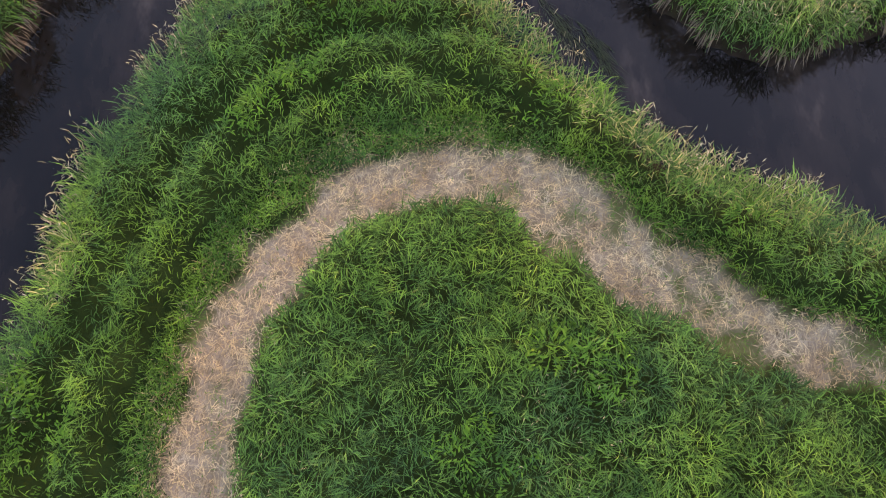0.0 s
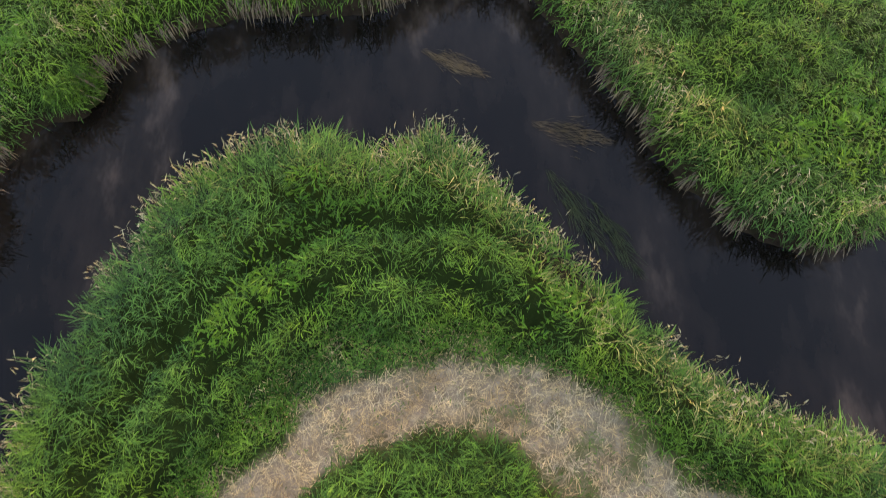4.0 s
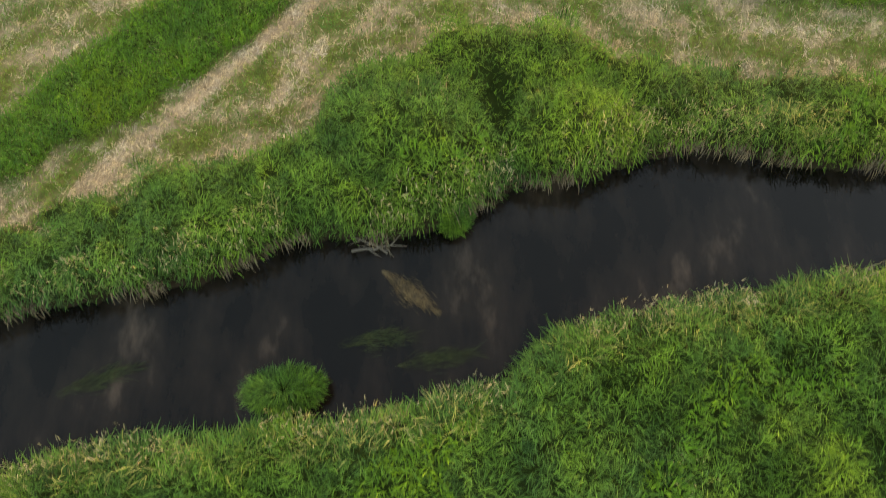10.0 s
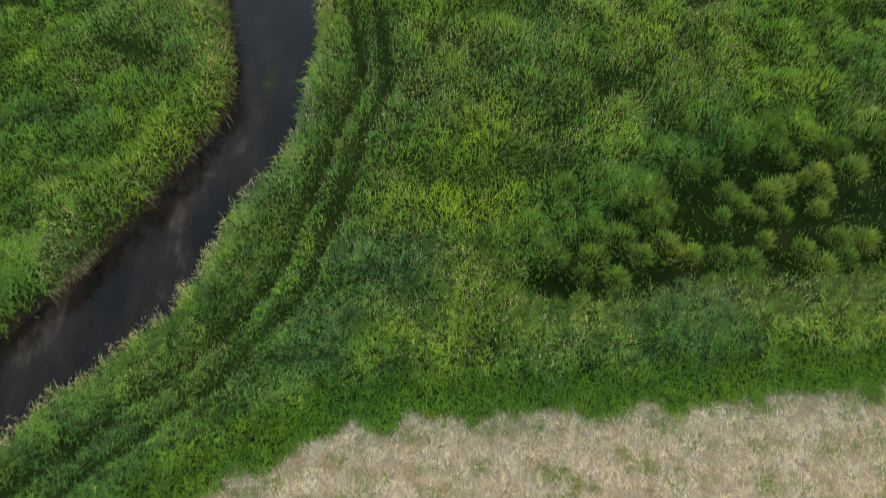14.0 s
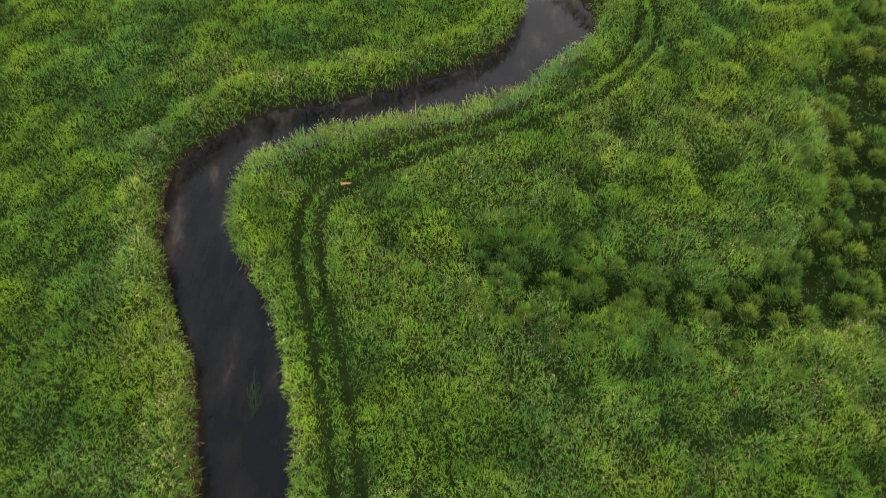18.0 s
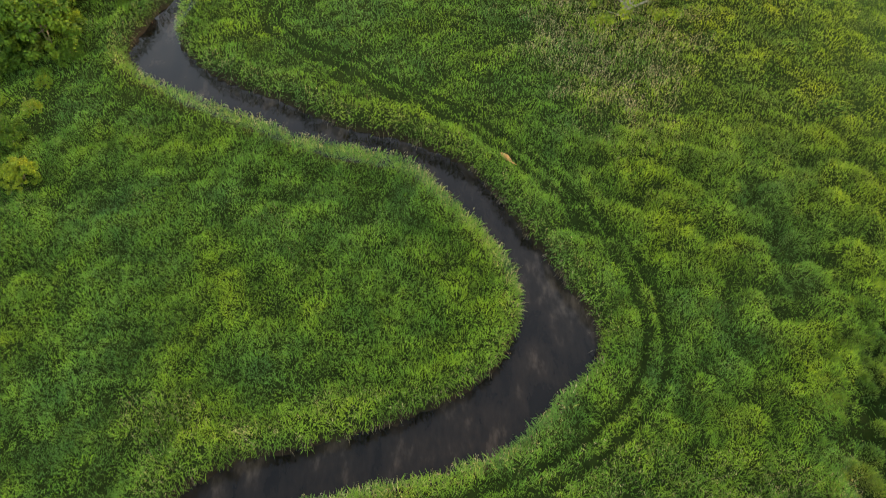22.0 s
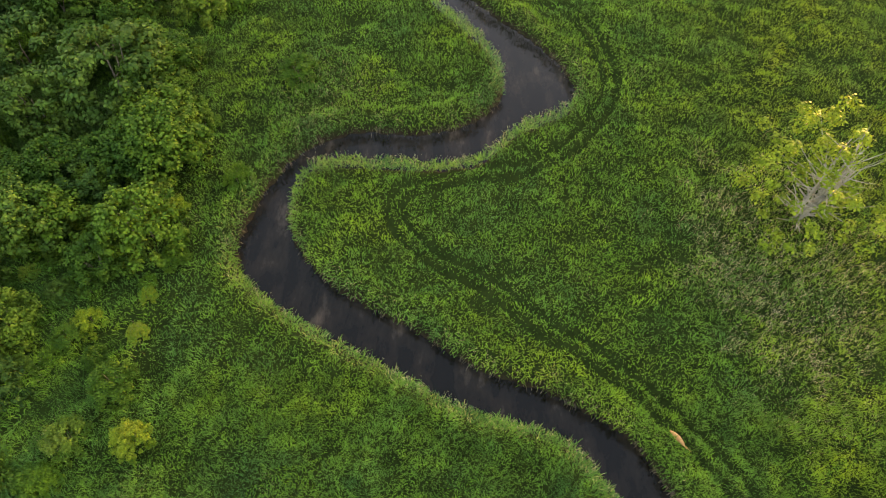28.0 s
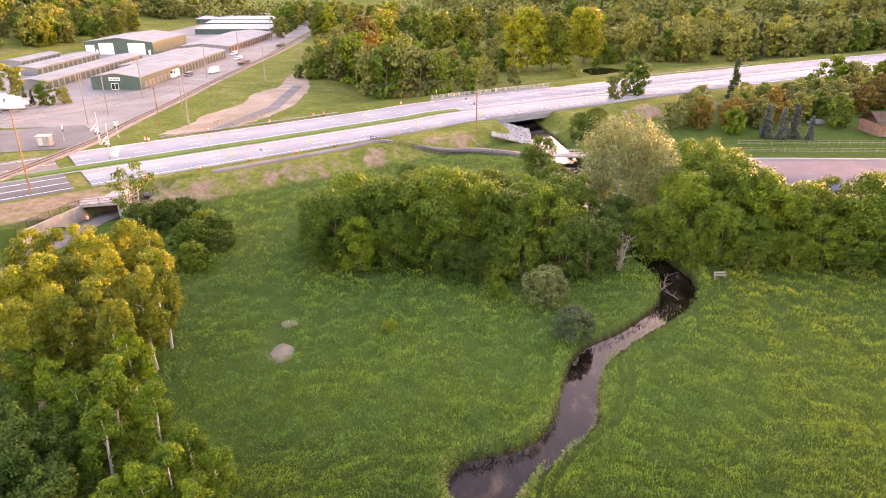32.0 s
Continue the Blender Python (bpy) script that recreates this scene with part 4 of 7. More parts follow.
# roots and dead blades hanging down the cut banks
def hanging(n, x0, x1, y0, y1, size):
    x, y = scatter(n, x0, x1, y0, y1)
    w = field(WET, x, y)
    ok = (w > -0.2) & (w < 0.12) & (wave(x, y, 4.0, 19) > -0.1) & (field(WET, x, y - 0.5) < w)
    x, y = x[ok], y[ok]
    n = len(x)
    ex = field(WET, x + 0.3, y) - field(WET, x - 0.3, y)
    ey = field(WET, x, y + 0.3) - field(WET, x, y - 0.3)
    v, f = leaves(np.stack([x, y, rng.uniform(0.1, 0.5, n)], 1), np.arctan2(-ey, -ex) + rng.normal(0, 0.3, n), size * rng.uniform(0.6, 1.3, n), np.full(n, size * 0.045), rng.uniform(-1.3, -0.6, n), rng.uniform(0, 0.5, n))
    return mesh_of("hanging_roots", v, f, ROOTS)


tagged(hanging(260000, -13, 17, -4, 50, 0.5), "brown roots and dead blades hanging from the cut bank", "roots", kind="stuff")
tagged(hanging(200000, -32, 30, 50, 165, 0.6), "brown roots and dead blades hanging from the cut bank", "roots", kind="stuff")


def dry_zone(x, y):
    return (np.hypot(x - 15.5, (y - 114) * 0.8) + 2.5 * wave(x, y, 5, 71) < 6.5) & (height(x, y) > 0.3)


seed_heads("seed_heads", 12000, 3, 28, 100, 128, 0.26, dry_zone, "dry brown grass tops about the half-dead tree")


# a grassy tuft of bank that stands in the water
island = tagged(new("grass_tussock"), "lush green grass tussock standing in the stream at the bank", "tussock")
_n = 2600
_az, _q = rng.uniform(0, 6.283, _n), rng.random(_n) ** 0.6
_base = np.stack([0.95 * _q * np.cos(_az), 0.48 * _q * np.sin(_az), 0.15 + 0.55 * (1 - 0.75 * _q ** 2) * rng.uniform(0.4, 1, _n)], 1)
_v, _f = leaves(_base, _az + rng.normal(0, 0.5, _n), rng.uniform(0.2, 0.42, _n), rng.uniform(0.012, 0.022, _n), rng.uniform(0.2, 1.4, _n), rng.uniform(0.2, 1.2, _n))
mesh_of("grass", _v, _f, GRASS, island)
_u = np.linspace(0, 6.283, 24, endpoint=False)
_ring = [np.stack([r * 1.02 * np.cos(_u), r * 0.52 * np.sin(_u), np.full(24, z)], 1) for r, z in ((1.0, -0.5), (0.95, 0.02), (0.6, 0.3), (0.05, 0.4))]
_k = np.arange(24)
mesh_of("mound", np.vstack(_ring), np.vstack([np.stack([24 * i + _k, 24 * i + (_k + 1) % 24, 24 * (i + 1) + (_k + 1) % 24, 24 * (i + 1) + _k], 1) for i in range(3)]), GROUND, island, smooth_faces=True)
island.matrix_basis = pose(-3.3, 25.55, -0.1, 0, 0, 8)
for _x, _y, _s, _turn in ((0.95, 30.2, 0.55, 60), (-8.6, 13.6, 0.7, 30)):
    copy_thing(island, pose(_x, _y, -0.16, 0, 0, _turn) @ Matrix.Diagonal((_s, _s * 1.3, _s, 1)))


# ---- trees and shrubs ----
def tree_leaf(name, tints, spread=0.4):
    m = leafy(name, tints, 0.6, 0.15, 0.55, spread)
    t = m.node_tree
    p = t.nodes["Principled BSDF"]
    p.inputs["Specular IOR Level"].default_value = 0.05
    old = p.inputs["Base Color"].links[0].from_socket
    info = t.nodes.new("ShaderNodeObjectInfo")
    tint = ramp(t, info.outputs["Random"], [(0.0, (0.58, 0.68, 0.78)), (0.5, (1.0, 1.0, 1.0)), (1.0, (1.48, 1.34, 0.85))])
    t.links.new(mix(t, 1.0, old, tint, "MULTIPLY"), p.inputs["Base Color"])
    return m


LEAF_GREEN = tree_leaf("broad leaf", [(0.042, 0.092, 0.014), (0.070, 0.128, 0.016), (0.108, 0.164, 0.018)])
LEAF_DARK = tree_leaf("dark leaf", [(0.032, 0.070, 0.014), (0.050, 0.095, 0.016), (0.074, 0.120, 0.020)])
# Cottonwood leaf with the low sun's gold put into its yellow.
LEAF_GOLD = tree_leaf("gilded cottonwood leaf", [(0.090, 0.130, 0.016), (0.135, 0.168, 0.016), (0.185, 0.190, 0.020)])
LEAF_ASPEN = tree_leaf("aspen leaf", [(0.049, 0.109, 0.011), (0.071, 0.135, 0.011), (0.105, 0.158, 0.012)])
LEAF_LIME = tree_leaf("pale leaf", [(0.078, 0.132, 0.016), (0.105, 0.158, 0.018), (0.140, 0.180, 0.026)])
LEAF_THICKET = tree_leaf("thicket leaf", [(0.034, 0.078, 0.010), (0.052, 0.104, 0.012), (0.078, 0.128, 0.014)])
LEAF_WILLOW = tree_leaf("willow leaf", [(0.115, 0.155, 0.060), (0.165, 0.205, 0.080), (0.215, 0.245, 0.105)])
NEEDLE = tree_leaf("needle", [(0.030, 0.058, 0.026), (0.045, 0.078, 0.036), (0.062, 0.095, 0.048)])
BLUE_NEEDLE = tree_leaf("blue needle", [(0.060, 0.085, 0.080), (0.090, 0.115, 0.105)])
# Far leaves, lightened and warmed: distance haze and sun glow are in the colour.
LEAF_FAR_HAZE = tree_leaf("far leaf with haze", [(0.105, 0.135, 0.040), (0.150, 0.175, 0.048), (0.210, 0.210, 0.056)])
LEAF_SAGE = tree_leaf("sage leaf", [(0.066, 0.098, 0.042), (0.090, 0.124, 0.056), (0.116, 0.148, 0.074)])
RUST = tree_leaf("rust leaf", [(0.110, 0.085, 0.020), (0.160, 0.110, 0.026)])


def tube(path, radii, sides=6):
    """A tapering round branch along a path."""
    path, radii = np.asarray(path, float), np.asarray(radii, float)
    d = np.gradient(path, axis=0)
    d /= np.linalg.norm(d, axis=1)[:, None] + 1e-9
    ref = np.where(np.abs(d[:, 2:3]) > 0.9, [[1.0, 0, 0]], [[0, 0, 1.0]])
    u = np.cross(d, ref)
    u /= np.linalg.norm(u, axis=1)[:, None]
    w = np.cross(d, u)
    a = np.linspace(0, 2 * np.pi, sides, endpoint=False)
    v = path[:, None] + radii[:, None, None] * (np.cos(a)[None, :, None] * u[:, None] + np.sin(a)[None, :, None] * w[:, None])
    k, j = np.meshgrid(np.arange(len(path) - 1), np.arange(sides), indexing="ij")
    f = np.stack([k * sides + j, k * sides + (j + 1) % sides, (k + 1) * sides + (j + 1) % sides, (k + 1) * sides + j], -1).reshape(-1, 4)
    return v.reshape(-1, 3), f


def gather(pieces):
    vs, fs, k = [], [], 0
    for v, f in pieces:
        vs.append(v)
        fs.append(f + k)
        k += len(v)
    return np.vstack(vs), np.vstack(fs)


def tree(name, seed, high, wide, leaf_mat, bark=BARK, stems=1, clumps=45, per=55, size=0.42, crown_low=0.25, shape="round", limbs=10, label="", category="tree", limb_len=1.0, puff=1.0):
    """A tree at the origin: trunk with limbs, and a crown of leaf clumps with gaps."""
    r = np.random.default_rng(seed)
    root = new(name)
    wood, ends = [], []
    base_r = 0.018 * high + 0.03
    for s in range(stems):
        a0 = r.uniform(0, 6.28)
        lean = r.uniform(0.02, 0.07) * high + (0.16 * wide if stems > 1 else 0)
        q = np.linspace(0, 1, 6)[:, None]
        top = high * (0.86 if shape != "round" else 0.75)
        path = q * [[lean * math.cos(a0), lean * math.sin(a0), top]] + r.normal(0, 0.012 * high, (6, 3)) * q + [[0.25 * (stems > 1) * math.cos(a0), 0.25 * (stems > 1) * math.sin(a0), -0.25]]
        wood.append(tube(path, base_r * (1 if stems == 1 else 0.7) * (1.05 - 0.88 * q[:, 0]), 7))
        n = max(3, limbs // stems)
        for i in range(n):
            u = crown_low + (0.95 - crown_low) * (i + r.random()) / n
            o = path[0] + (path[-1] - path[0]) * u
            a = r.uniform(0, 6.28)
            reach = wide * limb_len * r.uniform(0.55, 1.0) * (1.1 - 0.75 * u if shape != "round" else math.sqrt(max(0.1, 1 - (2 * u - 1) ** 2 * 0.75)))
            lift = r.uniform(0.25, 0.9) * reach
            w = np.linspace(0, 1, 4)[:, None]
            limb = o + w * [[reach * math.cos(a), reach * math.sin(a), 0]] + w ** 1.4 * [[0, 0, lift]] + r.normal(0, 0.04 * reach, (4, 3)) * w
            wood.append(tube(limb, base_r * 0.42 * (1 - 0.6 * u) * (1.05 - 0.9 * w[:, 0]), 5))
            ends += [limb[2], limb[3], (limb[1] + limb[2]) / 2]
    v, f = gather(wood)
    mesh_of("trunk", v, f, bark, root)
    ends = np.array(ends)
    # clump centres: at the limb ends and over the crown's outline
    n = clumps
    a, u = r.uniform(0, 6.28, n), r.random(n)
    if shape == "round":
        zz = crown_low + (1 - crown_low) * u
        prof = np.sqrt(np.clip(1 - (2 * u - 0.9) ** 2 / 1.25, 0.05, 1))
    elif shape == "tall":
        zz = crown_low + (1 - crown_low) * u
        prof = np.clip(1.15 - u, 0.18, 1) ** 0.55 * np.clip(0.45 + 2.2 * u, 0, 1)
    elif shape == "spruce":
        zz = 0.05 + 0.95 * u ** 1.25
        prof = (1.03 - zz) * r.uniform(0.75, 1.1, n)
    else:
        zz = 0.12 + 0.88 * u
        prof = np.sqrt(np.clip(1 - (u - 0.25) ** 2 / 0.62, 0.05, 1))
    q = r.uniform(0.62, 1.0, n) if shape != "spruce" else r.uniform(0.35, 1.0, n)
    c = np.stack([wide * prof * q * np.cos(a), wide * prof * q * np.sin(a), high * zz * 0.94], 1)
    if len(ends) and shape != "spruce":
        k = min(n // 3, len(ends))
        c[:k] = ends[r.permutation(len(ends))[:k]]
    rad = r.uniform(0.55, 1.1, n) * wide * (0.30 if shape != "spruce" else 0.17) * puff
    m = per
    d = r.normal(0, 1, (n, m, 3))
    d[:, :, 2] += 0.35
    d /= np.linalg.norm(d, axis=2)[:, :, None]
    steep = np.arcsin(np.clip(d[:, :, 2], -1, 1)).ravel()
    d *= (r.random((n, m, 1)) ** 0.28)
    d[:, :, 2] *= 0.8 if shape != "willow" else 1.3
    pos = (c[:, None] + d * rad[:, None, None]).reshape(-1, 3)
    pos[:, 2] = np.maximum(pos[:, 2], 0.15)
    out = np.arctan2(d[:, :, 1], d[:, :, 0]).ravel() + r.normal(0, 0.6, n * m)
    rise = steep - 1.57 + r.normal(0.25, 0.45, n * m) if shape not in ("willow", "spruce") else r.uniform(-1.2, 0.5, n * m)
    ln = size * r.uniform(0.6, 1.4, n * m)
    v, f = leaves(pos, out, ln, ln * (0.74 if shape not in ("willow", "spruce") else 0.36), rise, r.uniform(0, 0.9, n * m))
    mesh_of("crown", v, f, leaf_mat, root)
    return tagged(root, label, category)


def put(ob, x, y, s=1.0, turn=0.0, tall=1.0, group="", label=""):
    """A copy of a tree on the ground at x, y."""
    z = float(ground_at(x, y)) - 0.05
    c = copy_thing(ob, pose(x, y, z, 0, 0, turn) @ Matrix.Diagonal((s, s, s * tall, 1)))
    if group:
        c["group"] = group
    if label:
        c["label"] = label
    return c


def ground_at(x, y):
    a, b = np.array([float(x)]), np.array([float(y)])
    on = X0 < x < X0 + CELL * GX and Y0 < y < Y0 + CELL * GY
    return (land(a, b)[0] if on else 0.3) * flat(a, b)[0] + bank(a, b)[0]


def drop(ob):
    """Removes a pattern once its copies stand."""
    for o in (*ob.children_recursive, ob):
        bpy.data.objects.remove(o)


tr = random.Random(5)
COTTON = [tree("cottonwood_tree", 20 + i, 14.0, 2.9, LEAF_GOLD, PALE_BARK, 1 + i % 2, 75, 190, 0.21, 0.30, "tall", 14, "tall cottonwood with pale bare trunk and golden-lit top", "tree") for i in range(3)]
ASPEN = [tree("aspen_tree", 30 + i, 10.0, 2.6, LEAF_ASPEN, PALE_BARK, 1, 65, 190, 0.20, 0.10, "tall", 10, "slender aspen with white bark and bright green leaves", "tree") for i in range(2)]
ELDER = [tree("boxelder_tree", 40 + i, 12.0, 4.6, LEAF_GREEN, BARK, 2, 100, 140, 0.31, 0.10, "round", 14, "bushy broad-crowned green tree at the marsh edge", "tree") for i in range(3)]
DARK = [tree("thicket_willow", 50 + i, 9.0, 4.0, LEAF_DARK, BARK, 3, 80, 130, 0.27, 0.05, "bush", 12, "dense dark green willow thicket tree at the marsh edge", "tree") for i in range(2)]
SHRUB = [tree("willow_shrub", 60 + i, 3.4, 2.3, m_, BARK, 3, 105, 75, 0.18, 0.05, "bush", 6, l_, "shrub", 1.0, 0.62) for i, (m_, l_) in enumerate((
    (LEAF_DARK, "round grey-green willow shrub in the meadow"), (LEAF_THICKET, "leafy green shrub in the wet thicket"), (LEAF_LIME, "bright yellow-green young shrub"), (LEAF_SAGE, "round grey-green willow shrub standing alone in the meadow")))]
WILLOW = tree("willow_tree", 70, 17.5, 7.5, LEAF_WILLOW, PALE_BARK, 2, 160, 130, 0.55, 0.18, "willow", 16, "large silvery crack willow leaning over the stream", "tree")
SPRUCE = [tree("spruce_tree", 80 + i, 15.0, 3.2, m_, BARK, 1, 120, 26, 0.85, 0.1, "spruce", 8, l_, "tree") for i, (m_, l_) in enumerate(((NEEDLE, "dark green spruce in the far wood"), (BLUE_NEEDLE, "small blue spruce on the lawn")))]
FAR = [tree(n_, 90 + i, 15.0, 5.2, m_, BARK, 1, 64, 54, 0.82, 0.08, s_, 7, l_, "tree") for i, (n_, m_, s_, l_) in enumerate((
    ("broadleaf_tree", LEAF_GREEN, "round", "full green tree beyond the road"), ("oak_tree", LEAF_FAR_HAZE, "round", "dark green tree beyond the road"), ("poplar_tree", LEAF_GOLD, "tall", "tall tree beyond the road with sunlit top"),
    ("alder_tree", LEAF_FAR_HAZE, "bush", "low spreading dark tree beyond the road"), ("maple_tree", RUST, "round", "rust-tinted tree beyond the road")))]
BIG = [tree("cottonwood_tree", 100 + i, 25.0, 9.0, LEAF_GOLD, BARK, 2, 130, 60, 1.0, 0.08, "bush", 14, "great cottonwood in the field beyond the road, gilded by low sun", "tree") for i in range(2)]

# tall cottonwoods and aspens of the grove
for x, y, h in ((-69.4, 173.7, 14), (-68.3, 179, 13.5), (-64.6, 180, 14), (-61, 177, 13.5), (-59.7, 181.5, 14), (-55.8, 179.5, 14), (-65.2, 166.5, 14), (-63, 169, 14.5), (-60.1, 171, 14), (-55.8, 170, 14.5),
                (-50.8, 167.6, 13.6), (-51.4, 172.5, 14), (-59.6, 158.6, 14), (-57.7, 162, 14), (-55.3, 160.7, 13.4), (-53.8, 163.4, 14.6), (-49.9, 160, 13.5), (-72, 164, 14), (-76, 174, 14), (-74, 183, 12), (-80, 167, 13), (-68, 156, 13),
                (-58, 184.5, 11), (-63, 188, 11)):
    put(tr.choice(COTTON), x, y, h / 14, tr.uniform(0, 360), group="grove of cottonwoods")
for x, y, h in ((-57.9, 157.2, 10), (-53.4, 153.8, 10), (-48.2, 158.9, 10.4), (-42.2, 150.8, 10), (-37, 146.5, 9.6), (-37.5, 143.2, 9.5), (-34, 144.8, 8.5), (-38.5, 141.5, 9.5), (-34.2, 141.4, 8), (-40.5, 139.7, 8.5), (-47.5, 153, 11)):
    put(tr.choice(ASPEN), x, y, h / 10, tr.uniform(0, 360), group="aspens at the edge of the grove")
for x, y, h, k in ((-54.4, 148.2, 8.5, 0), (-46.7, 141.2, 7.5, 1), (-60, 150, 9, 0), (-62, 143, 8, 1), (-55, 141, 8, 0), (-50.5, 145, 8, 1), (-49, 150.5, 7.5, 0), (-57.5, 145, 8, 1), (-51, 137, 7, 0), (-66, 147, 8, 0)):
    put(DARK[k], x, y, h / 9, tr.uniform(0, 360), group="dark understorey of the grove")
for x, y, h in ((-50.4, 152.1, 9.5), (-45, 147, 10)):
    put(ASPEN[1], x, y, h / 10, tr.uniform(0, 360), group="aspens at the edge of the grove")
# thicket of shrubs between the grove and the stream
for x, y, s, k in ((-34, 127, 2.0, 0), (-29, 121.5, 1.05, 2), (-28.5, 116, 0.8, 2), (-33, 119.5, 0.95, 1), (-20.2, 130, 0.75, 1), (-30, 137, 1.1, 2), (-41, 136, 1.5, 1), (-43, 130, 1.6, 0), (-39, 124, 1.4, 0), (-37, 113, 1.5, 0),
                   (-36, 118.5, 1.1, 1), (-35, 106, 1.0, 0), (-31, 105.5, 0.5, 1), (-28.9, 99.2, 0.62, 2), (-25.0, 99.3, 0.55, 2), (-27, 102.5, 0.7, 1), (-34, 102, 0.8, 0), (-33, 97, 0.7, 1), (-45, 120, 1.8, 1), (-42, 115, 1.6, 1), (-40, 107, 1.7, 0),
                   (-38, 131, 1.2, 1), (-36, 135, 1.1, 1), (-46, 140, 1.7, 1), (-48, 133, 1.8, 0), (-39, 100, 1.1, 1), (-31, 111, 0.9, 1), (-33, 131.5, 1.0, 1), (-27, 124, 0.6, 1), (-50, 127, 2.0, 1), (-33, 92, 0.6, 0), (-37, 94, 1.0, 1),
                   (-23, 119, 0.5, 1), (-26, 112, 0.5, 1), (-44, 103, 1.8, 1)):
    put(SHRUB[k], x, y, s, tr.uniform(0, 360), tr.uniform(0.8, 1.1), group="shrubs of the thicket")
for i in range(30):
    put(SHRUB[tr.choice((0, 1, 1))], tr.uniform(-47, -28), tr.uniform(108, 141), tr.uniform(0.6, 1.5), tr.uniform(0, 360), tr.uniform(0.7, 1.0), group="shrubs of the thicket")
for i in range(46):
    put(SHRUB[tr.choice((0, 1, 1, 2))], tr.uniform(-41, -26.5), tr.uniform(95, 116), tr.uniform(0.22, 0.5), tr.uniform(0, 360), tr.uniform(0.7, 1.1), group="shrubs of the thicket")
# wood between the meadow and the road
for x, y, h, k in ((-36.6, 199, 12, 0), (-34.3, 206, 13, 1), (-29.9, 203, 13, 2), (-26.6, 206, 13.5, 0), (-22.3, 203, 13.5, 1), (-18.7, 206, 14.5, 2), (-14.2, 205, 13.5, 0), (-40, 206, 10, 2), (-32, 197, 9, 1), (-26, 197.5, 9.5, 2), (-20.5, 199, 12, 0),
                   (-9, 201, 12.5, 1), (-3, 203, 13, 0), (-0.2, 209, 12.5, 2), (3, 214, 11, 1), (-6, 213, 11, 0), (-24, 216, 11, 1), (-12, 216, 11, 2), (-32, 216, 10, 0), (-0.8, 246, 10, 1), (0.3, 224, 10, 2), (-18, 226, 8, 0), (-28, 231, 7.5, 1), (-24, 229, 7, 2), (-15, 230, 7, 0)):
    put(ELDER[k], x, y, h / 12, tr.uniform(0, 360), group="wood below the road")
for x, y, h, k in ((-14.6, 194, 6.5, 0), (-10.6, 196, 6.8, 1), (-7, 195.5, 7, 0), (3.2, 198, 9.5, 1), (-0.7, 197, 8, 0), (6, 200, 8, 1), (-18, 196, 6, 1), (-38, 202, 6, 0), (-42, 209, 6, 1), (6.5, 208, 8, 0), (-9, 207, 9, 1)):
    put(DARK[k], x, y, h / 9, tr.uniform(0, 360), group="wood below the road")
for x, y, s, k in ((-3.7, 187.5, 1.45, 3), (-0.8, 177.8, 1.2, 3), (-10.3, 194, 1.2, 2), (-10.2, 189, 0.7, 1), (-24.4, 178.3, 0.5, 2), (-70, 214, 1.5, 1), (-66, 212, 1.6, 0), (-62, 211, 1.3, 2), (-59, 209, 1.2, 1), (-73, 210, 1.5, 0), (-56, 203, 1.0, 0), (-58, 196, 1.3, 1), (-61, 203, 1.6, 1)):
    put(SHRUB[k], x, y, s, tr.uniform(0, 360), 1.15 if k in (0, 3) else 1.0, group="shrubs by the wood")
# wood beyond the stream
for x, y, h, k in ((15.5, 206, 11, 0), (21, 209, 13, 1), (28.5, 213, 15, 2), (31.2, 211, 14, 0), (24.5, 203, 10, 2), (34.4, 207, 12, 1), (38.8, 208, 12.5, 2), (44.3, 203, 12.5, 0), (47.6, 207, 14, 1), (53, 204, 14, 2), (30, 203, 8, 1), (40, 202.5, 9, 0), (58, 210, 13, 0), (64, 206, 13, 1), (70, 212, 14, 2),
                   (36, 216, 11, 1), (46, 216, 11, 0), (22, 218, 11, 2), (56, 219, 11, 1), (26.5, 226, 15, 0), (30, 222, 14, 1), (78, 210, 13, 0), (86, 214, 13, 1), (11.3, 280, 8, 1), (16.7, 287, 8, 2)):
    put(ELDER[k], x, y, h / 12, tr.uniform(0, 360), group="wood beyond the stream")
for x, y, h, k in ((12, 209, 8, 0), (20, 202, 6, 1), (28, 200.5, 6, 0), (35, 200.5, 6.5, 1), (43, 200, 6, 0), (50, 200.5, 7, 1), (57, 202, 7, 0), (65, 201, 7, 1), (74, 204, 7, 0), (10.5, 216, 8, 1)):
    put(DARK[k], x, y, h / 9, tr.uniform(0, 360), group="wood beyond the stream")
put(WILLOW, 14, 228.5, 1.22, 40, 0.80)
YOUNG = tree("young_cottonwood", 131, 12.0, 4.4, LEAF_LIME, PALE_BARK, 2, 48, 40, 0.40, 0.18, "round", 16, "slender young cottonwood with thin yellowing leaves by the underpass", "tree", 1.0, 0.8)
put(YOUNG, -76.1, 215.2, 1.0, 10)
drop(YOUNG)
# trees along and beyond the road
for x, y, h, k in ((34.8, 333, 12.5, 0), (28, 324, 9, 1), (47.5, 300, 9, 0), (40, 297, 9, 1), (56, 298, 9, 4), (54, 291, 8, 0), (64, 299, 9, 1), (103, 345, 15, 0), (108, 341, 14, 1), (90, 331, 11, 0), (119, 345, 14, 2), (120, 336, 13, 0), (84, 327, 10, 3), (86, 301, 10, 0), (95, 322, 11, 1), (72, 318, 9, 3),
                   (104, 303, 10, 1), (112, 312, 12, 0), (126, 322, 13, 1), (60, 310, 8, 3), (50, 314, 8, 3)):
    put(FAR[k], x, y, h / 15, tr.uniform(0, 360), group="trees along the road")
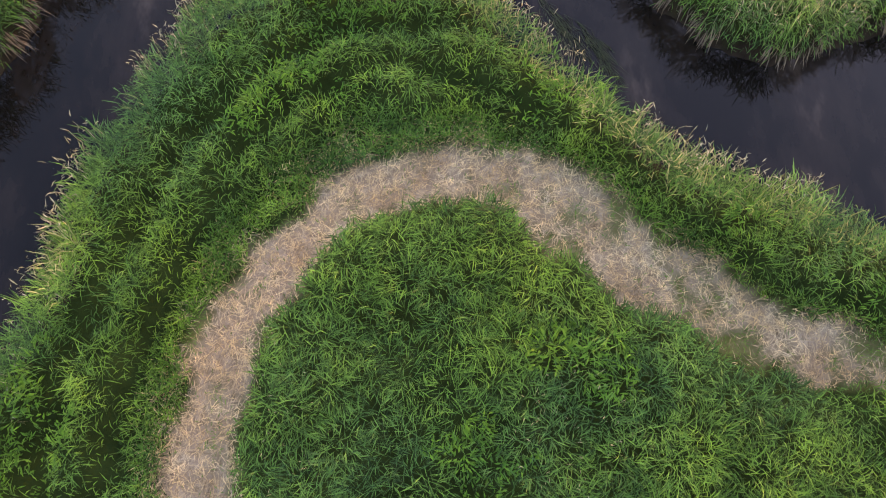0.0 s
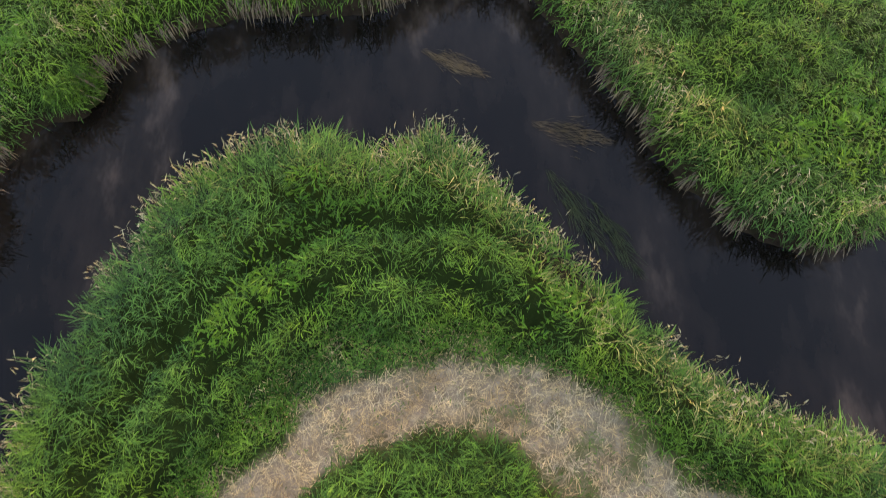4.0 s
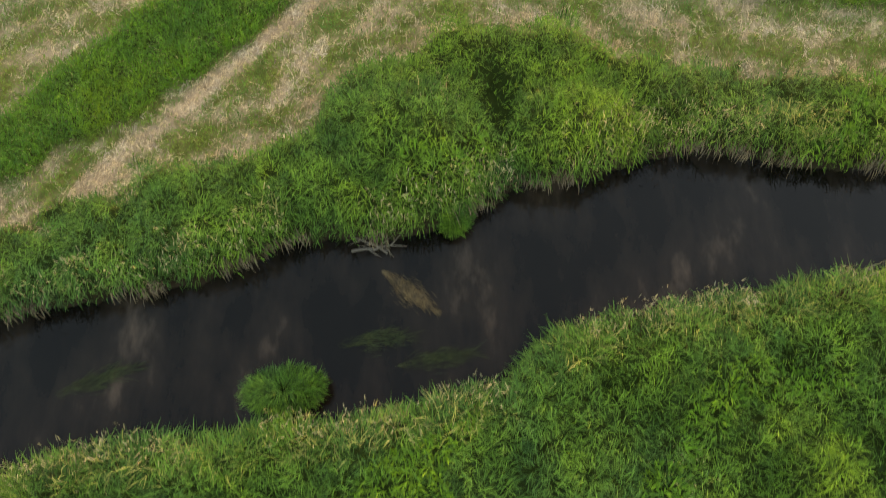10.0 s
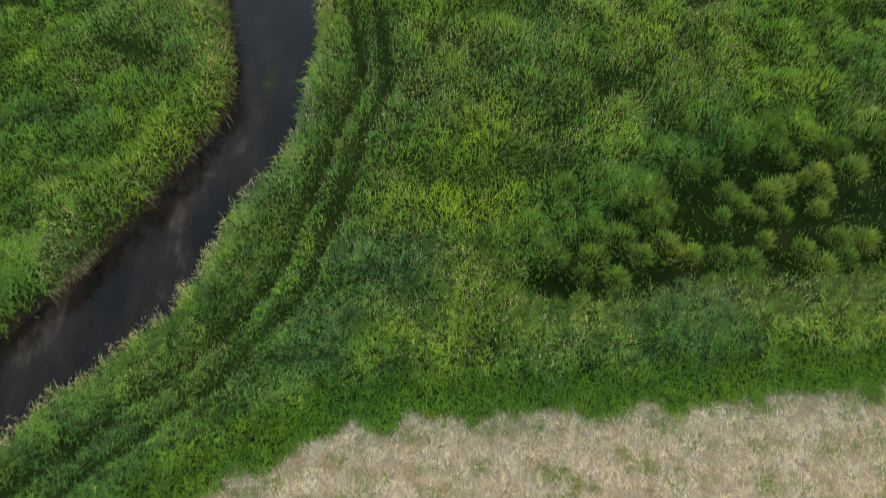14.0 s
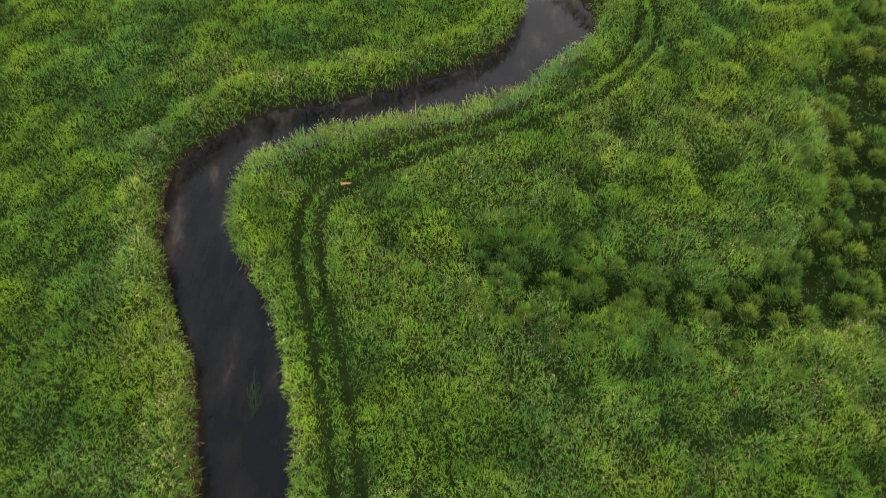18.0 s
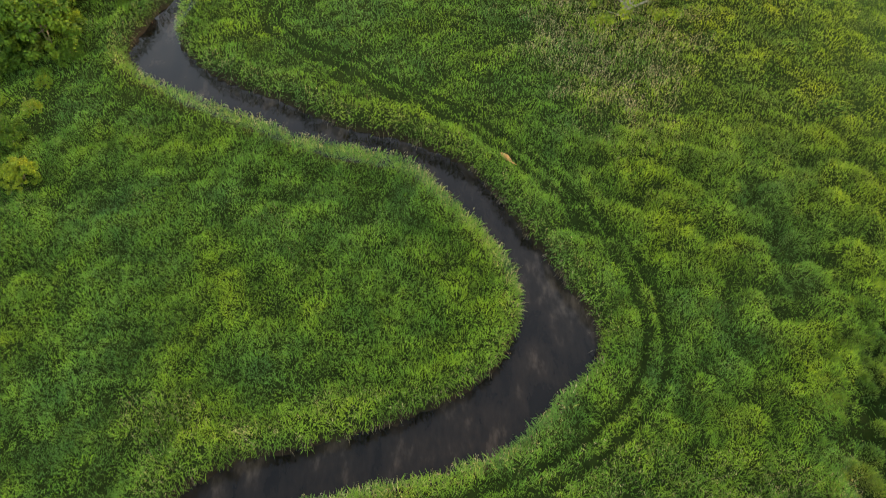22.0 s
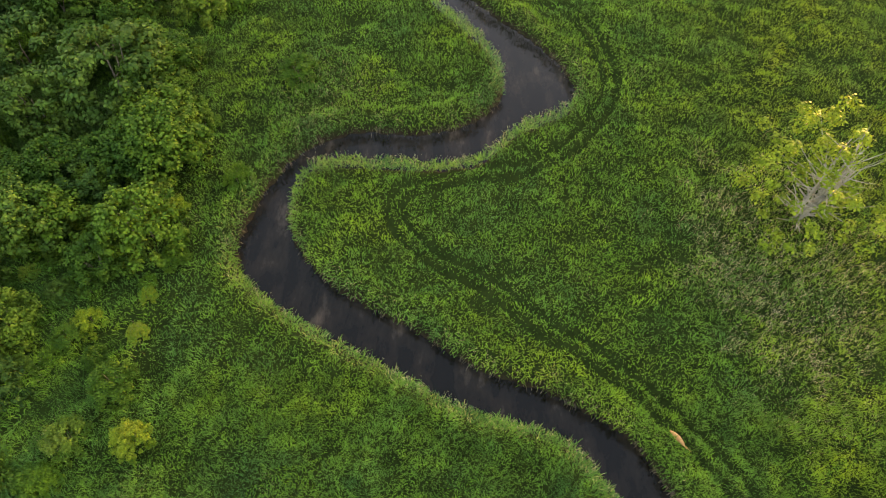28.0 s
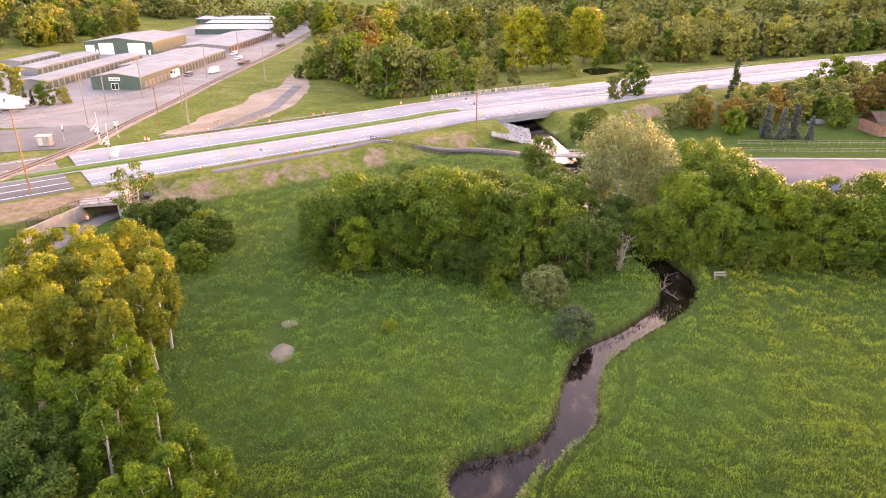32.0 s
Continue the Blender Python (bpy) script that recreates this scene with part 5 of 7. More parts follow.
for x, y, h in ((67, 333, 14), (69, 266 + 22, 9.5), (61.5, 287.5, 9.5), (65, 286, 9), (72, 285, 7)):
    put(SPRUCE[1 if h < 10 else 0], x, y, h / 15, tr.uniform(0, 360), group="spruces on the lawn")
for x, y, s in ((2.2, 400, 1.05), (13, 404, 0.95), (29, 426, 1.0)):
    put(BIG[tr.randrange(2)], x, y, s, tr.uniform(0, 360), group="cottonwoods beyond the road")
for x, y, h, k in ((-42.6, 338, 20, 1), (-48, 336, 18, 0), (-36, 335, 17, 1), (-30, 338, 15, 0), (-54, 342, 18, 1), (-62, 356, 20, 0), (-70, 362, 19, 1), (-50, 360, 20, 2), (-42, 356, 19, 0), (-58, 372, 18, 4), (-67, 400, 21, 4), (-64, 440, 21, 2), (-50, 400, 16, 3), (-36, 385, 12, 3), (-28, 372, 10, 0), (-22, 360, 9, 3),
                   (-16, 372, 11, 1), (-12, 352, 8, 3), (-20, 345, 9, 0), (-4, 362, 8, 3), (-76, 372, 14, 0), (-80, 365, 10, 1), (-37, 448, 22, 2), (-26, 470, 23, 2), (-44, 470, 20, 0), (-12, 430, 12, 3), (-24, 420, 12, 0), (-76, 420, 17, 0), (-70, 470, 20, 1), (-84, 440, 14, 1), (-20, 392, 8, 3), (-30, 405, 10, 1), (16, 440, 10, 0), (40, 424, 9, 0), (33, 408, 6, 0), (48, 404, 9, 0), (20, 385, 6, 3)):
    put(FAR[k], x, y, h / 15, tr.uniform(0, 360), group="trees beyond the road")
# the dense wood on the far side, the slope behind the yards, and the woods on the added shading ridge
for i in range(400):
    x = tr.uniform(42, 330)
    y = 395 + 0.42 * (x - 40) + 14 + tr.random() ** 1.4 * 300
    if x * math.sin(_a) + y * math.cos(_a) > 570:
        continue
    put(tr.choice((SPRUCE[0], FAR[1], FAR[0], FAR[3], FAR[3], FAR[3], FAR[1])), x, y, tr.uniform(0.75, 1.25), tr.uniform(0, 360), tr.uniform(0.85, 1.15), "far wood")
for x, y, h, k in ((-172, 322, 11, 1), (-150, 306, 8, 0), (-146, 309, 6, 3)):
    put(FAR[k], x, y, h / 15, tr.uniform(0, 360), group="trees by the yards")
for x, y, h in ((-158, 308, 6), (-155, 307, 5)):
    put(SPRUCE[0], x, y, h / 15, tr.uniform(0, 360), group="trees by the yards")
for i in range(80):
    put(tr.choice((FAR[0], FAR[2], FAR[1], FAR[3])), tr.uniform(-330, -232), tr.uniform(425, 560), tr.uniform(0.5, 1.1), tr.uniform(0, 360), tr.uniform(0.85, 1.1), "wood on the slope")
for i in range(70):
    x = tr.uniform(-360, -222)
    y = 440 + (x + 222) * -0.25 + tr.random() * 260
    put(tr.choice((FAR[0], FAR[2], FAR[1], FAR[0])), x, y, tr.uniform(0.8, 1.25), tr.uniform(0, 360), tr.uniform(0.85, 1.1), "wood on the slope")
for i in range(70):
    put(tr.choice((FAR[0], FAR[3], FAR[1], FAR[3])), tr.uniform(-330, -240), tr.uniform(375, 450), tr.uniform(0.22, 0.5), tr.uniform(0, 360), tr.uniform(0.85, 1.1), "bushes on the slope")
for i in range(170):
    x = tr.uniform(-95, 45)
    y = 350 + (x + 95) * 0.55 + tr.random() ** 1.3 * 190
    if not (-4 < x < 34 and y < 445):
        put(tr.choice((FAR[3], FAR[0], FAR[1], FAR[3])), x, y, tr.uniform(0.3, 0.75), tr.uniform(0, 360), tr.uniform(0.8, 1.1), "thickets beyond the road")
for i in range(45):
    x = tr.uniform(44, 135)
    put(tr.choice((FAR[3], FAR[0], FAR[1], FAR[4])), x, 285 + (x - 44) * 0.45 + tr.uniform(8, 34), tr.uniform(0.35, 0.75), tr.uniform(0, 360), tr.uniform(0.8, 1.1), "trees along the road")
for i in range(60):
    put(tr.choice((FAR[0], FAR[2], FAR[1])), tr.uniform(-150, 30), tr.uniform(500, 620), tr.uniform(0.7, 1.2), tr.uniform(0, 360), 1.0, "far trees")
for group_ in (COTTON, ASPEN, ELDER, DARK, SHRUB, SPRUCE, FAR, BIG, [WILLOW]):
    for ob_ in group_:
        drop(ob_)


def far_woods(n, where, h, label):
    """Woods too far off to tell their trees apart."""
    pos = []
    spots = np.array([where() for _ in range(n)])
    for (x, y), g in zip(spots, bank(spots[:, 0], spots[:, 1])):
        hh = h * rng.uniform(0.7, 1.2)
        m = 60
        a, u = rng.uniform(0, 6.28, m), rng.random(m)
        r_ = 5.5 * np.sqrt(np.clip(1 - (2 * u - 0.9) ** 2 / 1.25, 0.1, 1)) * rng.uniform(0.5, 1, m)
        pos.append(np.stack([x + r_ * np.cos(a), y + r_ * np.sin(a), g + hh * u], 1))
    pos = np.vstack(pos)
    m = len(pos)
    v, f = leaves(pos, rng.uniform(0, 6.28, m), rng.uniform(1.6, 3.6, m), rng.uniform(1.2, 2.6, m), rng.uniform(-0.6, 1.2, m), rng.uniform(0, 0.8, m))
    return tagged(mesh_of("far_woods", v, f, LEAF_FAR_HAZE), label, "woods", kind="stuff")


def shade_ridge_place():
    s = rng.uniform(-480, 420)
    d = 540 + rng.uniform(0, 55)
    return d * math.sin(_a) + s * math.cos(_a), d * math.cos(_a) - s * math.sin(_a)


far_woods(700, shade_ridge_place, 9, "woods on the added ridge that shades the marsh from the low sun")
far_woods(450, lambda: (rng.uniform(-420, 60), rng.uniform(600, 700)), 8, "distant hazy woods")
far_woods(500, lambda: (rng.uniform(-420, 400), rng.uniform(1000, 1250)), 13, "distant hazy woods")


# ---- hard materials ----
CONCRETE = surface("pale concrete", (0.190, 0.206, 0.230), (0.250, 0.268, 0.295), 0.12, 0.85, bumps=0.1, fine=3.0)
OLD_CONCRETE = surface("weathered concrete", (0.20, 0.195, 0.185), (0.31, 0.30, 0.28), 0.4, 0.9)
ASPHALT = surface("asphalt", (0.10, 0.096, 0.095), (0.15, 0.145, 0.14), 0.12, 0.9, fine=4.0)
PURPLE_ASPHALT = surface("worn asphalt", (0.072, 0.078, 0.104), (0.108, 0.115, 0.145), 0.12, 0.95, fine=4.0)
GRAVEL = surface("gravel yard", (0.145, 0.14, 0.135), (0.225, 0.22, 0.21), 0.09, 0.95, fine=2.0)
LAWN = surface("lawn", (0.048, 0.088, 0.018), (0.15, 0.150, 0.062), 0.22, 0.9, fine=2.2)
BALLAST = surface("ballast", (0.16, 0.14, 0.12), (0.28, 0.25, 0.22), 0.5, 0.95)
PAINT_WHITE = surface("white paint", (0.70, 0.70, 0.68), (0.82, 0.82, 0.80), 0.5, 0.6, bumps=0.05)
ROOF_GREY = surface("grey metal roof", (0.14, 0.165, 0.18), (0.20, 0.23, 0.245), 0.15, 0.75, 0.0, 0.05)
ROOF_WHITE = surface("pale metal roof", (0.26, 0.28, 0.29), (0.35, 0.365, 0.37), 0.15, 0.75, 0.0, 0.05)
GREEN_WALL = surface("dark green cladding", (0.020, 0.055, 0.045), (0.032, 0.080, 0.062), 0.4, 0.5, 0.0, 0.1)
BEIGE_WALL = surface("pale cladding", (0.13, 0.145, 0.155), (0.18, 0.195, 0.20), 0.4, 0.75, 0.0, 0.1)
DOOR_GREEN = surface("green roll door", (0.035, 0.065, 0.058), (0.06, 0.095, 0.085), 0.6, 0.75, 0.0, 0.1)
DOOR_WHITE = surface("white roll door", (0.66, 0.66, 0.64), (0.78, 0.78, 0.76), 0.6, 0.5, 0.0, 0.1)
STEEL = surface("galvanised steel", (0.38, 0.38, 0.38), (0.55, 0.55, 0.54), 1.5, 0.45, 0.7, 0.05)
RUST_STEEL = surface("rusty steel", (0.06, 0.04, 0.03), (0.13, 0.08, 0.055), 1.0, 0.8, 0.2, 0.2)
DARK_METAL = surface("dark metal", (0.02, 0.02, 0.02), (0.045, 0.045, 0.045), 1.0, 0.6, 0.3, 0.05)
POLE_WOOD = surface("pole wood", (0.15, 0.085, 0.045), (0.28, 0.17, 0.09), 1.0, 0.9, bumps=0.3, stretch=(6, 6, 0.6))
GREY_WOOD = surface("weathered wood", (0.17, 0.15, 0.13), (0.30, 0.27, 0.23), 1.0, 0.9, bumps=0.3, stretch=(5, 5, 0.8))
ORANGE = surface("orange plastic", (0.75, 0.11, 0.015), (0.88, 0.17, 0.025), 2.0, 0.45, bumps=0.03)
YELLOW = surface("yellow sign face", (0.62, 0.60, 0.03), (0.75, 0.72, 0.05), 2.0, 0.45, bumps=0.03)
RUBBER = surface("black rubber", (0.015, 0.015, 0.015), (0.035, 0.035, 0.035), 3.0, 0.8, bumps=0.1)
ROCK = surface("pale riprap", (0.22, 0.22, 0.215), (0.36, 0.355, 0.345), 0.8, 0.9, bumps=0.5)
DIRT = surface("bare dirt", (0.19, 0.145, 0.105), (0.30, 0.245, 0.19), 0.12, 0.95, fine=2.0)
MUD = surface("pale dried mud", (0.14, 0.12, 0.088), (0.21, 0.185, 0.14), 0.7, 0.85, bumps=0.2)
LOG_WOOD = surface("orange rotten wood", (0.36, 0.16, 0.06), (0.55, 0.28, 0.12), 2.0, 0.85, bumps=0.5, stretch=(3, 3, 3))
VAN_WHITE = surface("white car paint", (0.62, 0.62, 0.62), (0.75, 0.75, 0.75), 0.5, 0.3, bumps=0)
CAR_GREY = surface("grey car paint", (0.10, 0.11, 0.13), (0.16, 0.17, 0.19), 0.5, 0.3, bumps=0)
BRICK_WALL = surface("brown house siding", (0.15, 0.085, 0.06), (0.24, 0.14, 0.10), 0.8, 0.8)
ROOF_BROWN = surface("brown shingles", (0.10, 0.075, 0.06), (0.17, 0.13, 0.10), 0.8, 0.9)
GLASS, _t, _p = material("dark glass", 0.08)
_p.inputs["Base Color"].default_value = (0.02, 0.025, 0.03, 1)


def part(name, bm, mat, parent, label=""):
    """Links a bmesh as one mesh object under a thing."""
    me = bpy.data.meshes.new(name)
    bm.to_mesh(me)
    bm.free()
    me.materials.append(mat)
    ob = new(name, me)
    ob.parent = parent
    if label:
        ob["label"] = label
    return ob


def block(*boxes, bevel=0.0):
    """Boxes (x0, x1, y0, y1, z0, z1) in one bmesh, edges eased."""
    bm = bmesh.new()
    for x0, x1, y0, y1, z0, z1 in boxes:
        m = Matrix.Translation(((x0 + x1) / 2, (y0 + y1) / 2, (z0 + z1) / 2)) @ Matrix.Diagonal((x1 - x0, y1 - y0, z1 - z0, 1))
        bmesh.ops.create_cube(bm, size=1, matrix=m)
    if bevel:
        bmesh.ops.bevel(bm, geom=bm.edges[:], offset=bevel, segments=1, affect="EDGES")
    return bm


def rod(x, y, z0, z1, r0, r1=None, sides=10):
    bm = bmesh.new()
    bmesh.ops.create_cone(bm, cap_ends=True, segments=sides, radius1=r0, radius2=r0 if r1 is None else r1, depth=z1 - z0, matrix=Matrix.Translation((x, y, (z0 + z1) / 2)))
    return bm


def at(ob, x, y, z, turn=0.0):
    ob.matrix_basis = pose(x, y, z, 0, 0, turn)
    return ob


def ribbon(name, line, a, b, z, mat, thick=0.12, drop=0.0):
    """A paved strip along a line between two side distances, with thickness."""
    p, q = side_of(line, a), side_of(line, b)
    zz = np.full(len(line), z) if np.isscalar(z) else np.asarray(z)
    n = len(line)
    v = np.vstack([np.c_[p, zz], np.c_[q, zz], np.c_[p, zz - thick], np.c_[q, zz - thick]])
    i = np.arange(n - 1)
    f = np.vstack([np.c_[i, i + 1, n + i + 1, n + i][:, ::-1], np.c_[2 * n + i, 2 * n + i + 1, i + 1, i][:, ::-1], np.c_[n + i, n + i + 1, 3 * n + i + 1, 3 * n + i][:, ::-1]])
    return mesh_of(name, v, f, mat)


def sheet(name, corners, z, mat, label, category, thick=0.1):
    bm = bmesh.new()
    f = bm.faces.new([bm.verts.new((x, y, z)) for x, y in corners])
    if f.normal.z < 0:
        f.normal_flip()
    r = bmesh.ops.extrude_face_region(bm, geom=[f])
    bmesh.ops.translate(bm, vec=(0, 0, -thick), verts=[e for e in r["geom"] if isinstance(e, bmesh.types.BMVert)])
    bmesh.ops.recalc_face_normals(bm, faces=bm.faces[:])
    me = bpy.data.meshes.new(name)
    bm.to_mesh(me)
    bm.free()
    me.materials.append(mat)
    return tagged(new(name, me), label, category, kind="structure")


# ---- highway ----
LANES = ROAD[(ROAD[:, 0] > -94) & (ROAD[:, 0] < 330)]
WEST = ROAD[(ROAD[:, 0] > -230) & (ROAD[:, 0] < -92)]
for _nm, _ln, _mt, _lb in (("road_1", LANES, CONCRETE, "pale new concrete carriageway beside the meadow"), ("road_2", LANES, CONCRETE, "pale new concrete carriageway on the far side")):
    _o = (0.0, 12.6) if _nm == "road_1" else (17.0, 31.0)
    tagged(ribbon(_nm, _ln, _o[0], _o[1], ROAD_Z + 0.08, _mt, 0.25), _lb, "road", kind="structure")
tagged(ribbon("road_3", WEST, -1.0, 31.0, ROAD_Z + 0.06, ASPHALT, 0.25), "dark asphalt of the crossing beyond the new concrete", "road", kind="structure")
_med = ROAD[(ROAD[:, 0] > -110) & (ROAD[:, 0] < -12)]
MEDIAN_GRASS = surface("median grass", (0.040, 0.092, 0.016), (0.078, 0.140, 0.026), 0.5, 0.9, fine=4.0)
tagged(ribbon("median", _med, 12.6, 17.0, ROAD_Z + 0.14, MEDIAN_GRASS, 0.3), "narrow green grass median between the carriageways", "median", kind="structure")
_med2 = ROAD[(ROAD[:, 0] >= -14) & (ROAD[:, 0] < 330)]
tagged(ribbon("median", _med2, 12.6, 17.0, ROAD_Z + 0.10, CONCRETE, 0.3), "paved concrete median on the bridge", "median", kind="structure")
for _nm, _k in (("kerb", 12.45), ("kerb", 16.9)):
    tagged(ribbon(_nm, _med, _k, _k + 0.25, ROAD_Z + 0.20, OLD_CONCRETE, 0.2), "low concrete kerb along the grass median", "kerb", kind="structure")
for _off in (0.9, 11.9, 17.8, 30.2):
    tagged(ribbon("road_marking", LANES, _off, _off + 0.15, ROAD_Z + 0.09, PAINT_WHITE, 0.006), "white painted edge line of the carriageway", "marking", kind="structure")
for _off in (4.6, 8.2, 21.5, 25.8):
    for _i in range(0, len(LANES) - 2, 4):
        tagged(ribbon("road_marking", LANES[_i:_i + 2], _off, _off + 0.12, ROAD_Z + 0.09, PAINT_WHITE, 0.006), "short white painted lane dash", "marking", kind="structure")
for _off in (0.5, 5, 9.5, 16, 22, 29):
    tagged(ribbon("road_marking", WEST, _off, _off + 0.2, ROAD_Z + 0.07, PAINT_WHITE, 0.006), "white painted line across the asphalt", "marking", kind="structure")
sheet("road_marking", [(-99.5, 250), (-97.5, 249), (-101.5, 258), (-103, 258.5)], ROAD_Z + 0.10, PAINT_WHITE, "white painted stop bar at the rail crossing", "marking", 0.01)


def along_road(x, off):
    """A place on the road at a given x, off metres to its left, with the road's bearing."""
    i = int(np.argmin(np.abs(ROAD[:, 0] - x)))
    d = ROAD[min(i + 1, len(ROAD) - 1)] - ROAD[i - 1]
    d = d / np.linalg.norm(d)
    p = ROAD[i] + (x - ROAD[i][0]) / d[0] * d
    return p[0] - off * d[1], p[1] + off * d[0], math.degrees(math.atan2(d[1], d[0]))


# bridge over the stream
bx, by, bturn = along_road(6.0, 0.0)
bridge = at(tagged(new("bridge"), "concrete girder bridge carrying the highway over the stream", "bridge"), bx, by, 0, bturn)
L2 = 23.5
part("deck", block((-L2, L2, -0.9, 32.2, ROAD_Z - 0.55, ROAD_Z + 0.02), bevel=0.04), OLD_CONCRETE, bridge)
for _y in (-0.55, 8, 16, 24, 31.6):
    part("girder", block((-L2, L2, _y, _y + 0.5, ROAD_Z - 1.7, ROAD_Z - 0.55)), CONCRETE, bridge)
for _y in (-0.9, 31.9):
    par = part("parapet", block((-L2, L2, _y, _y + 0.3, ROAD_Z + 0.02, ROAD_Z + 0.55), bevel=0.02), CONCRETE, bridge)
    for _z in (0.85, 1.2, 1.5):
        part("rail", block((-L2, L2, _y + 0.1, _y + 0.2, ROAD_Z + _z, ROAD_Z + _z + 0.07)), STEEL, par)
    for _i in range(24):
        _x = -L2 + 0.6 + _i * 2.0
        part("post", block((_x, _x + 0.1, _y + 0.08, _y + 0.22, ROAD_Z + 0.55, ROAD_Z + 1.6)), STEEL, par)
for _x in (-L2, L2 - 0.9):
    part("abutment", block((_x, _x + 0.9, -0.9, 32.2, -0.6, ROAD_Z - 0.55), bevel=0.03), OLD_CONCRETE, bridge)
part("pier", block((-0.5, 0.5, 0.5, 31, -1.2, ROAD_Z - 1.7), bevel=0.05), OLD_CONCRETE, bridge)


# riprap slope under the bridge
def rocks(n, cx, cy, sx, sy, z0, slope, size):
    r = np.random.default_rng(3)
    base = np.array([(x, y, z) for x in (-1, 1) for y in (-1, 1) for z in (-1, 1)], float)
    quads = np.array([(0, 1, 3, 2), (4, 6, 7, 5), (0, 4, 5, 1), (2, 3, 7, 6), (0, 2, 6, 4), (1, 5, 7, 3)])
    pieces = []
    for _ in range(n):
        u, v_ = r.random(), r.random()
        s = size * r.uniform(0.5, 1.2)
        m = np.array(Euler(r.uniform(0, 6.28, 3)).to_matrix())
        pieces.append(((base * s * r.uniform(0.55, 1, (8, 3))) @ m.T + [cx + u * sx, cy + v_ * sy, z0 + slope * (1 - u)], quads))
    return gather(pieces)


tagged(mesh_of("riprap", *rocks(900, -11.5, 278, 10.5, 19, -0.2, 2.4, 0.30), ROCK), "pale broken stone on the slope under the bridge", "stones", kind="stuff")


# guard rail before the bridge
def guard_rail(x0, x1, off):
    xa, ya, turn = along_road(x0, off)
    xb, yb, _ = along_road(x1, off)
    n = math.hypot(xb - xa, yb - ya)
    ob = at(tagged(new("guard_rail"), "galvanised steel guard rail on short posts", "guard rail"), xa, ya, ROAD_Z, math.degrees(math.atan2(yb - ya, xb - xa)))
    bm = bmesh.new()
    prof = [(0, 0.45), (0.06, 0.50), (0.0, 0.56), (0.0, 0.62), (0.06, 0.68), (0, 0.75)]
    rows = [[bm.verts.new((x, -y - 0.08, z)) for y, z in prof] for x in (0, n)]
    for i in range(len(prof) - 1):
        bm.faces.new((rows[0][i], rows[1][i], rows[1][i + 1], rows[0][i + 1]))
    bmesh.ops.solidify(bm, geom=bm.faces[:], thickness=0.02)
    part("beam", bm, STEEL, ob)
    for i in range(int(n / 2) + 1):
        part("post", block((i * 2.0 - 0.06, i * 2.0 + 0.06, -0.08, 0.08, -0.3, 0.78)), GREY_WOOD, ob)
    return ob


guard_rail(-41, -15.5, -0.8)
guard_rail(60, 110, 31.8)
guard_rail(-75, -36, 31.8)
guard_rail(31, 75, -0.8)


# traffic drums and marker posts
def drum():
    ob = tagged(new("traffic_drum"), "orange and white striped plastic traffic drum", "traffic drum", "traffic drums along the road")
    part("base", rod(0, 0, 0, 0.09, 0.36, 0.33, 12), RUBBER, ob)
    for i, (z0, z1, m) in enumerate(((0.09, 0.36, ORANGE), (0.36, 0.52, PAINT_WHITE), (0.52, 0.68, ORANGE), (0.68, 0.84, PAINT_WHITE), (0.84, 1.02, ORANGE))):
        part("band", rod(0, 0, z0, z1, 0.29 - 0.015 * i, 0.28 - 0.015 * i, 12), m, ob, "white reflective band" if m is PAINT_WHITE else "")
    part("handle", block((-0.1, 0.1, -0.02, 0.02, 1.02, 1.12), bevel=0.01), ORANGE, ob)
    return ob


_d = drum()
for x, y in ((-49.5, 261.2), (-57, 254.6), (-36.5, 273.5), (-62.6, 293.6), (-60.1, 295.6), (-39.9, 312.6), (-10.5, 337.0), (-86.2, 274.6), (-98.0, 263.7), (-96.9, 263.4), (-72.8, 284.9), (-66, 247.6), (-83, 232.6), (-30, 279.0), (-24, 325.6), (-74.5, 240.2)):
    copy_thing(_d, pose(x, y, ROAD_Z + 0.09, 0, 0, tr.uniform(0, 360)))
copy_thing(_d, pose(-86.4, 215.6, 0.5, 0, 0, 0))
drop(_d)


def marker(face):
    ob = tagged(new("marker_post"), "steel post with a yellow road sign" if face is YELLOW else "thin dark steel marker post beside the road", "road sign", "marker posts along the road")
    part("post", rod(0, 0, -0.2, 2.3, 0.04, None, 8), STEEL, ob)
    part("plate", block((-0.2, 0.2, -0.02, 0.02, 1.65, 2.35), bevel=0.01), face, ob)
    return ob


_m1, _m2 = marker(YELLOW), marker(DARK_METAL)
for i, (x, y) in enumerate(((-54.6, 257.2), (-46.6, 287.7), (-31.1, 279.0), (-16.9, 304.5), (-14.9, 291.2), (-29.8, 325.4), (-19.7, 312.7), (-80.4, 260.8), (-69.2, 245.0), (-63.8, 249.4))):
    copy_thing(_m2 if i in (6, 9, 3) else _m1, pose(x, y, ROAD_Z + 0.12, 0, 0, -8))
drop(_m1)
drop(_m2)


# ---- trail, its underpass and fences ----
TRAIL = spline([(-87.5, 188), (-86.3, 200), (-85.4, 209), (-84.6, 216), (-80.5, 227)], 2.0)
TRAIL_TOP = spline([(-84, 228), (-75, 235.3), (-58, 249.6), (-46, 260.5), (-40.5, 266.4), (-35, 267.3), (-28, 266.6), (-17, 269.5), (-9, 267.6), (-3, 265.4), (4, 264.5)], 1.5)
tagged(ribbon("path_1", TRAIL, -2.3, 2.3, 0.50, ASPHALT, 0.2), "narrow asphalt trail running into the underpass", "path", kind="structure")
tz = np.array([ground_at(x, y) for x, y in TRAIL_TOP])
